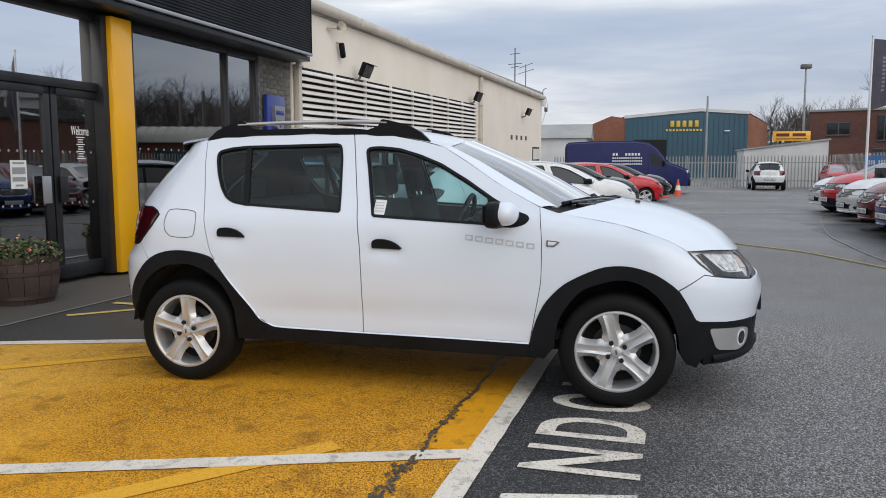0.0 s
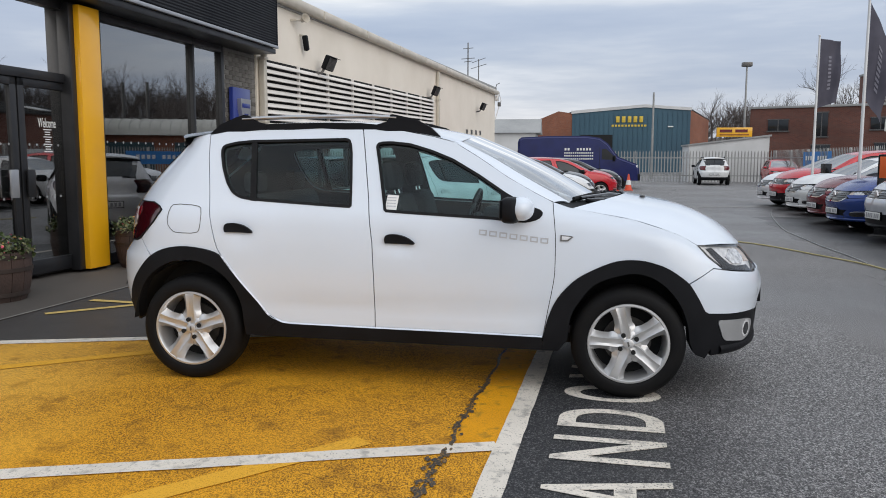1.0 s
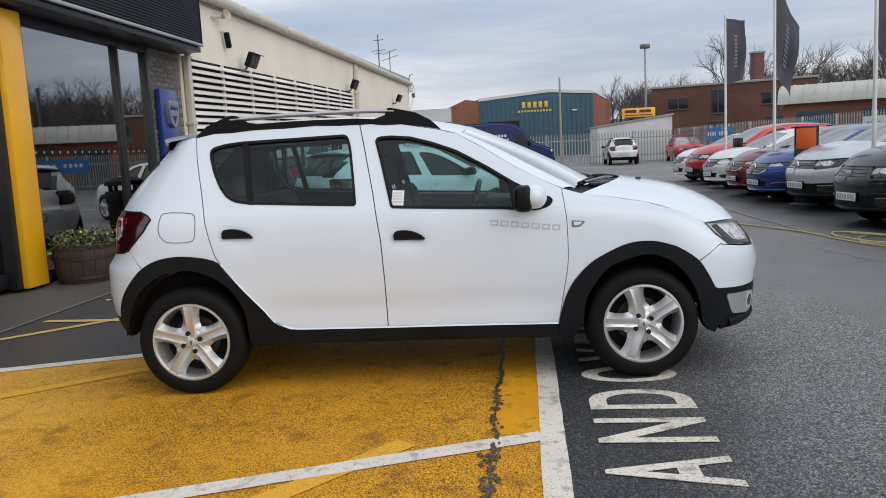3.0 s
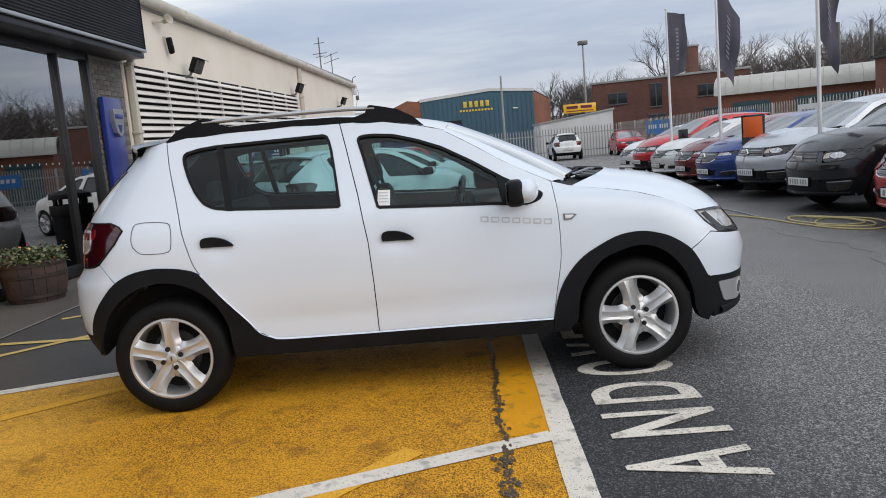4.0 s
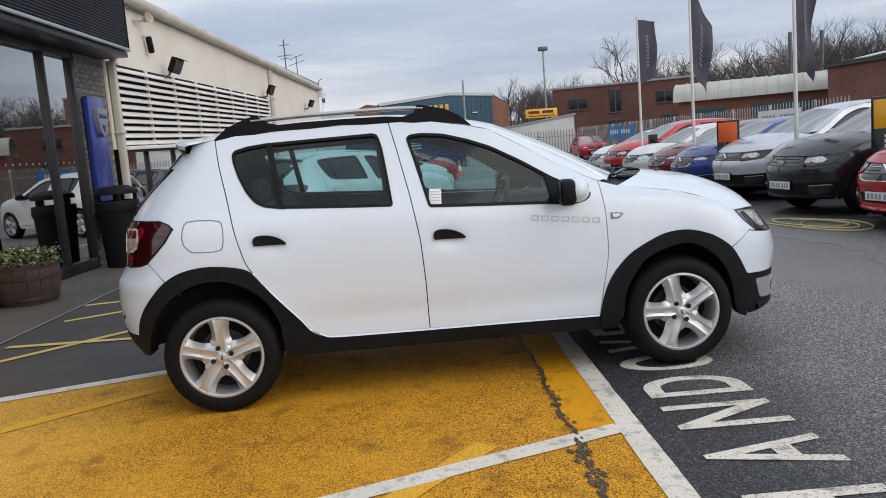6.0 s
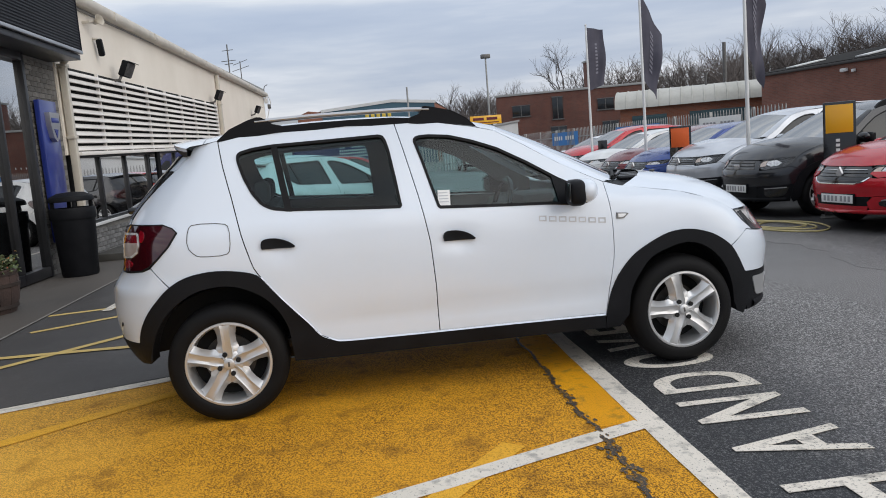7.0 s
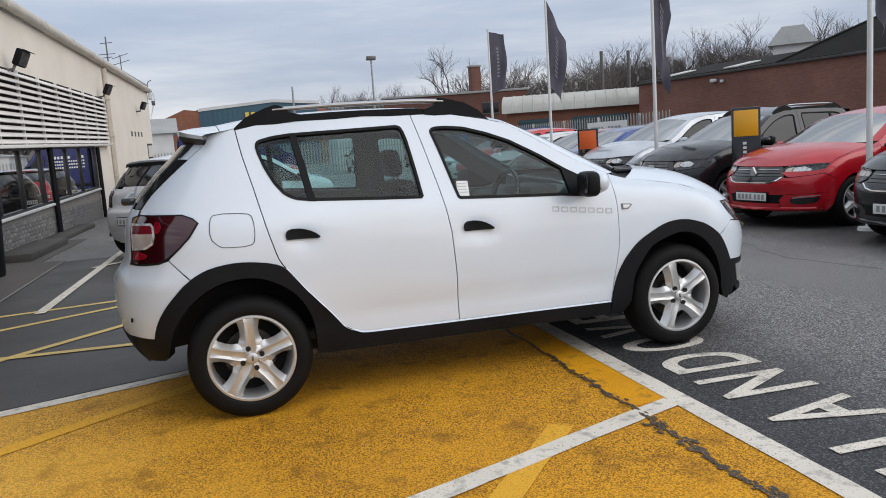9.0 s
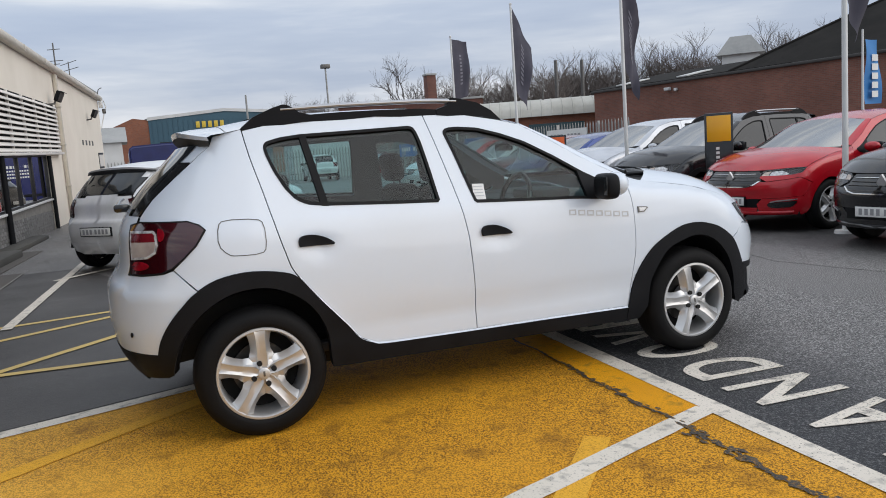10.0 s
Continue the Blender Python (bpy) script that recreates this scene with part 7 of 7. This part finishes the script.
# low pitched roof at the far end
part("low_roof", Geo().prism([(-.12, 4.004), (-.12, 4.08), (6, 5.02), (12.1, 4.08), (12.1, 4.004)], "x", -1.6, 11.0), M["slate"], b4)
# hipped roof over the near part
part("hipped_roof", Geo().add([(7.7, -.14, 4.01), (30.3, -.14, 4.01), (30.3, 12.15, 4.01), (7.7, 12.15, 4.01), (13.6, 5.6, 7.2), (25.5, 5.6, 7.2)], [(0, 1, 5, 4), (1, 2, 5), (2, 3, 4, 5), (3, 0, 4)]), M["slate"], b4, smooth=0)
part("ridge", Geo().tube([(13.6, 5.6, 7.2), (25.5, 5.6, 7.2)], .09, 8).tube([(7.75, -.1, 4.06), (13.6, 5.6, 7.22)], .07, 8), M["slate"], b4)
PITCH = math.atan2(.94, 6.12)
for x in (.45, 4.7):
    part("rooflight", Geo().box((x, 1.25, 4.345), (.7, 2.0, .06), .01, Matrix.Rotation(PITCH, 3, "X")), M["far_white"], b4)
part("security_lamp", Geo().box((4.1, -.16, 3.62), (.34, .2, .16), .03).box((4.6, -.12, 3.55), (.16, .16, .14), .03), M["far_white"], b4)

gt = thing("grey_roof_turret", "grey hipped roof turret seen over the warehouse", "roof turret", pose(41.6, 40.7, 0, 0, 0, 45))
part("wall", Geo().box((0, 0, 3.3), (2.5, 2.5, 6.6), .02), M["far_white"], gt)
part("roof", Geo().add([(-1.6, -1.6, 6.55), (1.6, -1.6, 6.55), (1.6, 1.6, 6.55), (-1.6, 1.6, 6.55), (-.7, -.7, 7.85), (.7, -.7, 7.85), (.7, .7, 7.85), (-.7, .7, 7.85)], [(0, 1, 5, 4), (1, 2, 6, 5), (2, 3, 7, 6), (3, 0, 4, 7), (4, 5, 6, 7), (3, 2, 1, 0)]), M["roof_sheet"], gt, smooth=0)

sd = thing("white_shed", "low white sheeted shed behind the fence", "shed", pose(10.4, 49, 0, 0, 0, 0))
part("wall", Geo().prism([(0, 0), (0, 2.35), (5.0, 2.95), (5.0, 0)], "y", 0, 3), M["far_white"], sd)
part("roof", Geo().prism([(-.1, 2.35), (-.1, 2.45), (5.1, 3.07), (5.1, 2.95)], "y", -.1, 3.1), M["roof_sheet"], sd)
sg = thing("yellow_sign_board", "yellow sign board with dark red bars on the shed", "sign", pose(12.5, 51.0, 0))
part("board", Geo().box((1.1, 0, 3.3), (2.3, .08, .62), .01), M["sign_yellow"], sg)
for x, z, w, h in ((.55, 3.38, .8, .2), (1.55, 3.38, .8, .2), (1.1, 3.12, 1.9, .06)):
    part("lettering_bar", Geo().box((x, -.05, z), (w, .02, h)), M["red_lens"], sg)
part("post", Geo().box((.2, .08, 1.7), (.1, .1, 3.3)).box((2.0, .08, 1.7), (.1, .1, 3.3)), M["steel"], sg)
fh_ = thing("grey_house", "pale grey roofed house beyond the workshop", "house", pose(-4.2, 62, 0))
part("wall", Geo().box((2, 3, 1.9), (4.2, 6, 3.8), 0), M["far_white"], fh_)
part("roof", Geo().prism([(-.3, 3.7), (3, 5.0), (6.3, 3.7)], "x", -.3, 4.5), M["roof_sheet"], fh_)

for x, y, h, lab in ((17.1, 64.2, 9.2, "tall grey lamp post with a square head"), (8.9, 57, 6.5, "slim grey pole before the warehouse")):
    t = thing("lamp_post", lab, "lamp post", pose(x, y, 0))
    part("column", Geo().tube([(0, 0, 0), (0, 0, h)], [.11, .07], 10), M["galvanised"], t)
    if h > 8:
        part("head", Geo().box((0, 0, h + .1), (.8, .5, .35), .05), M["steel"], t)
t = thing("chimney_flue", "pair of dark steel flues behind the workshop roof", "flue", pose(30.6, 48, 0))
for dx in (0, 2.3):
    part("pipe", Geo().tube([(dx, 0, 0), (dx, 0, 7.4)], .13, 10), M["steel"], t)
t = thing("brick_chimney", "short square brick chimney stack", "chimney", pose(23.95, 57.0, 0))
part("chimney_shaft", Geo().box((0, 0, 3.75), (.8, .8, 7.5), .02), M["red_brickwork"], t)
part("cap", Geo().box((0, 0, 7.55), (.95, .95, .15), .02), M["roof_sheet"], t)

# ---- bare winter trees ----
def bare_tree(seed, h):
    rnd = random.Random(seed)
    trunk, twigs = Geo(), Geo()

    def grow(p, d, l, r_, depth):
        q = p + d * l
        bend = Vector((rnd.uniform(-.12, .12), rnd.uniform(-.12, .12), .05)) * l
        n = 6 if depth < 2 else 3
        (trunk if depth < 2 else twigs).tube([p, (p + q) / 2 + bend, q], [r_, r_ * .8, r_ * .6], n, cap=False)
        if depth >= 6:
            return
        for k in range(3 if depth < 5 else 2):
            a, tilt = rnd.uniform(0, 6.28), rnd.uniform(.3, .75)
            side = d.orthogonal().normalized()
            side = Matrix.Rotation(a, 3, d) @ side
            nd = (d * math.cos(tilt) + side * math.sin(tilt) + Vector((0, 0, .16))).normalized()
            s = rnd.uniform(.45, 1.0) if k else 1.0
            grow(p + d * l * s, nd, l * rnd.uniform(.62, .84), max(.0075, r_ * .54), depth + 1)
    grow(Vector((0, 0, 0)), Vector((0, 0, 1)), h * .24, h * .024, 0)
    return trunk, twigs


TREES = []
for k, h in ((11, 9.0), (23, 8.0), (37, 10.0)):
    trunk, twigs = bare_tree(k, h)
    t = thing("bare_tree", "leafless winter tree with fine dark twigs", "tree", pose(-60, 300 + k, 0), "bare trees beyond the yard")
    part("trunk", trunk, M["bark"], t, smooth=60, fix=False)
    part("crown", twigs, M["bark"], t, smooth=60, fix=False)
    TREES.append(t)
rnd = random.Random(77)
spots = [(24.1, 62.4, 1.34), (29.2, 62, 1.55), (27, 116, 1.15), (31, 120, 1.2), (33, 104, 1.0), (30, 84, .8), (33, 70, 1.2), (36, 66, 1.15), (39.5, 62, 1.2), (43, 58, 1.2), (46, 54, 1.25), (41, 66, 1.2), (50, 48, 1.25), (53, 42, 1.2), (34, 78, 1.2), (56, 36, 1.0)]
for i, (x, y, s) in enumerate(spots):
    copy_thing(TREES[i % 3], pose(x, y, 0, 0, 0, rnd.uniform(0, 360))).scale = (s, s, s * rnd.uniform(.9, 1.1))
for t in TREES:
    for o in (*t.children_recursive, t):
        bpy.data.objects.remove(o)
# woods along the skyline, too far off to count
belt = Geo()
kinds = [bare_tree(k, 10.0) for k in (51, 62, 73, 84)]
kinds = [(np.array(a.v + b.v), [*a.f, *[tuple(len(a.v) + n for n in f) for f in b.f]]) for a, b in kinds]
tall = curve((.15, .84), (.26, .92), (.34, .90), (.45, 1.05), (.52, 1.18), (.8, 1.28), (1.05, 1.0))
for i in range(100):
    a = .165 + .875 * i / 99 + rnd.uniform(-.012, .012)
    d = rnd.uniform(126, 150)
    sc = tall(a) * d / 95 * rnd.uniform(.86, 1.1) * 1.12
    turn = rnd.uniform(0, 6.283)
    vs, fs = kinds[i % 4]
    rot = np.array([[math.cos(turn), -math.sin(turn), 0], [math.sin(turn), math.cos(turn), 0], [0, 0, 1]])
    base = np.array([1 + d * math.sin(a), d * math.cos(a), 0])
    belt.add([tuple(v) for v in (vs * sc * np.array([1.15, 1.15, 1])) @ rot.T + base], fs)
single("far_woods", belt, M["bark"], "belt of leafless trees on the skyline", "woods", kind="stuff", smooth=0)
single("far_bank", Geo().grid(lambda s, q: Vector((1 + (165 + 12 * q) * math.sin(.0 + 1.15 * s), (165 + 12 * q) * math.cos(.0 + 1.15 * s), (-.2 if q == 0 else 5.2 + 1.2 * math.sin(s * 9)))), 40, 1), M["bark"], "low dark wooded bank on the skyline", "bank", kind="structure")

# ---- bricks, one by one ----
def brick_mesh(l, h, d):
    g = Geo().box((0, 0, 0), (d, l, h), 0)
    bm = bmesh.new()
    me = bpy.data.meshes.new("brick")
    me.from_pydata(g.v, [], g.f)
    bm.from_mesh(me)
    bmesh.ops.recalc_face_normals(bm, faces=bm.faces[:])
    bmesh.ops.bevel(bm, geom=[e for e in bm.edges if all(v.co.x > 0 for v in e.verts)], offset=.004, segments=1, affect="EDGES")
    bm.to_mesh(me)
    bm.free()
    return me


def brickwork(parent, y0, y1, z0, z1, x, mat, until):
    """Courses of bricks proud of the joints; single ones as far as `until` along the wall, the rest in one mesh."""
    full = brick_mesh(.215, .065, .10)
    full.materials.append(mat)
    rnd = random.Random(int(y1 * 10))
    rest = Geo()
    z, row = z0, 0
    while z + .065 < z1:
        y = y0 + (.1125 if row % 2 else 0)
        while y + .215 < y1 + .02:
            p = (x - .05 + rnd.uniform(-.002, .002), y + .1075, z + .0325)
            if y < until:
                ob = new("brick", full)
                ob.parent, ob.location = parent, p
            else:
                rest.box(p, (.10, .215, .065))
            y += .225
        z += .075
        row += 1
    if rest.v:
        ob = part("far_bricks", rest, mat, parent, smooth=0)
        ob["kind"] = "stuff"


brickwork(pier, wy(7.66), wy(8.78), .02, 3.14, -.018, M["grey_brick"], 99)
brickwork(WALL_LOW, Y0 + .05, wy(19.1), -.02, .56, -.006, M["pale_brick"], wy(15.6))
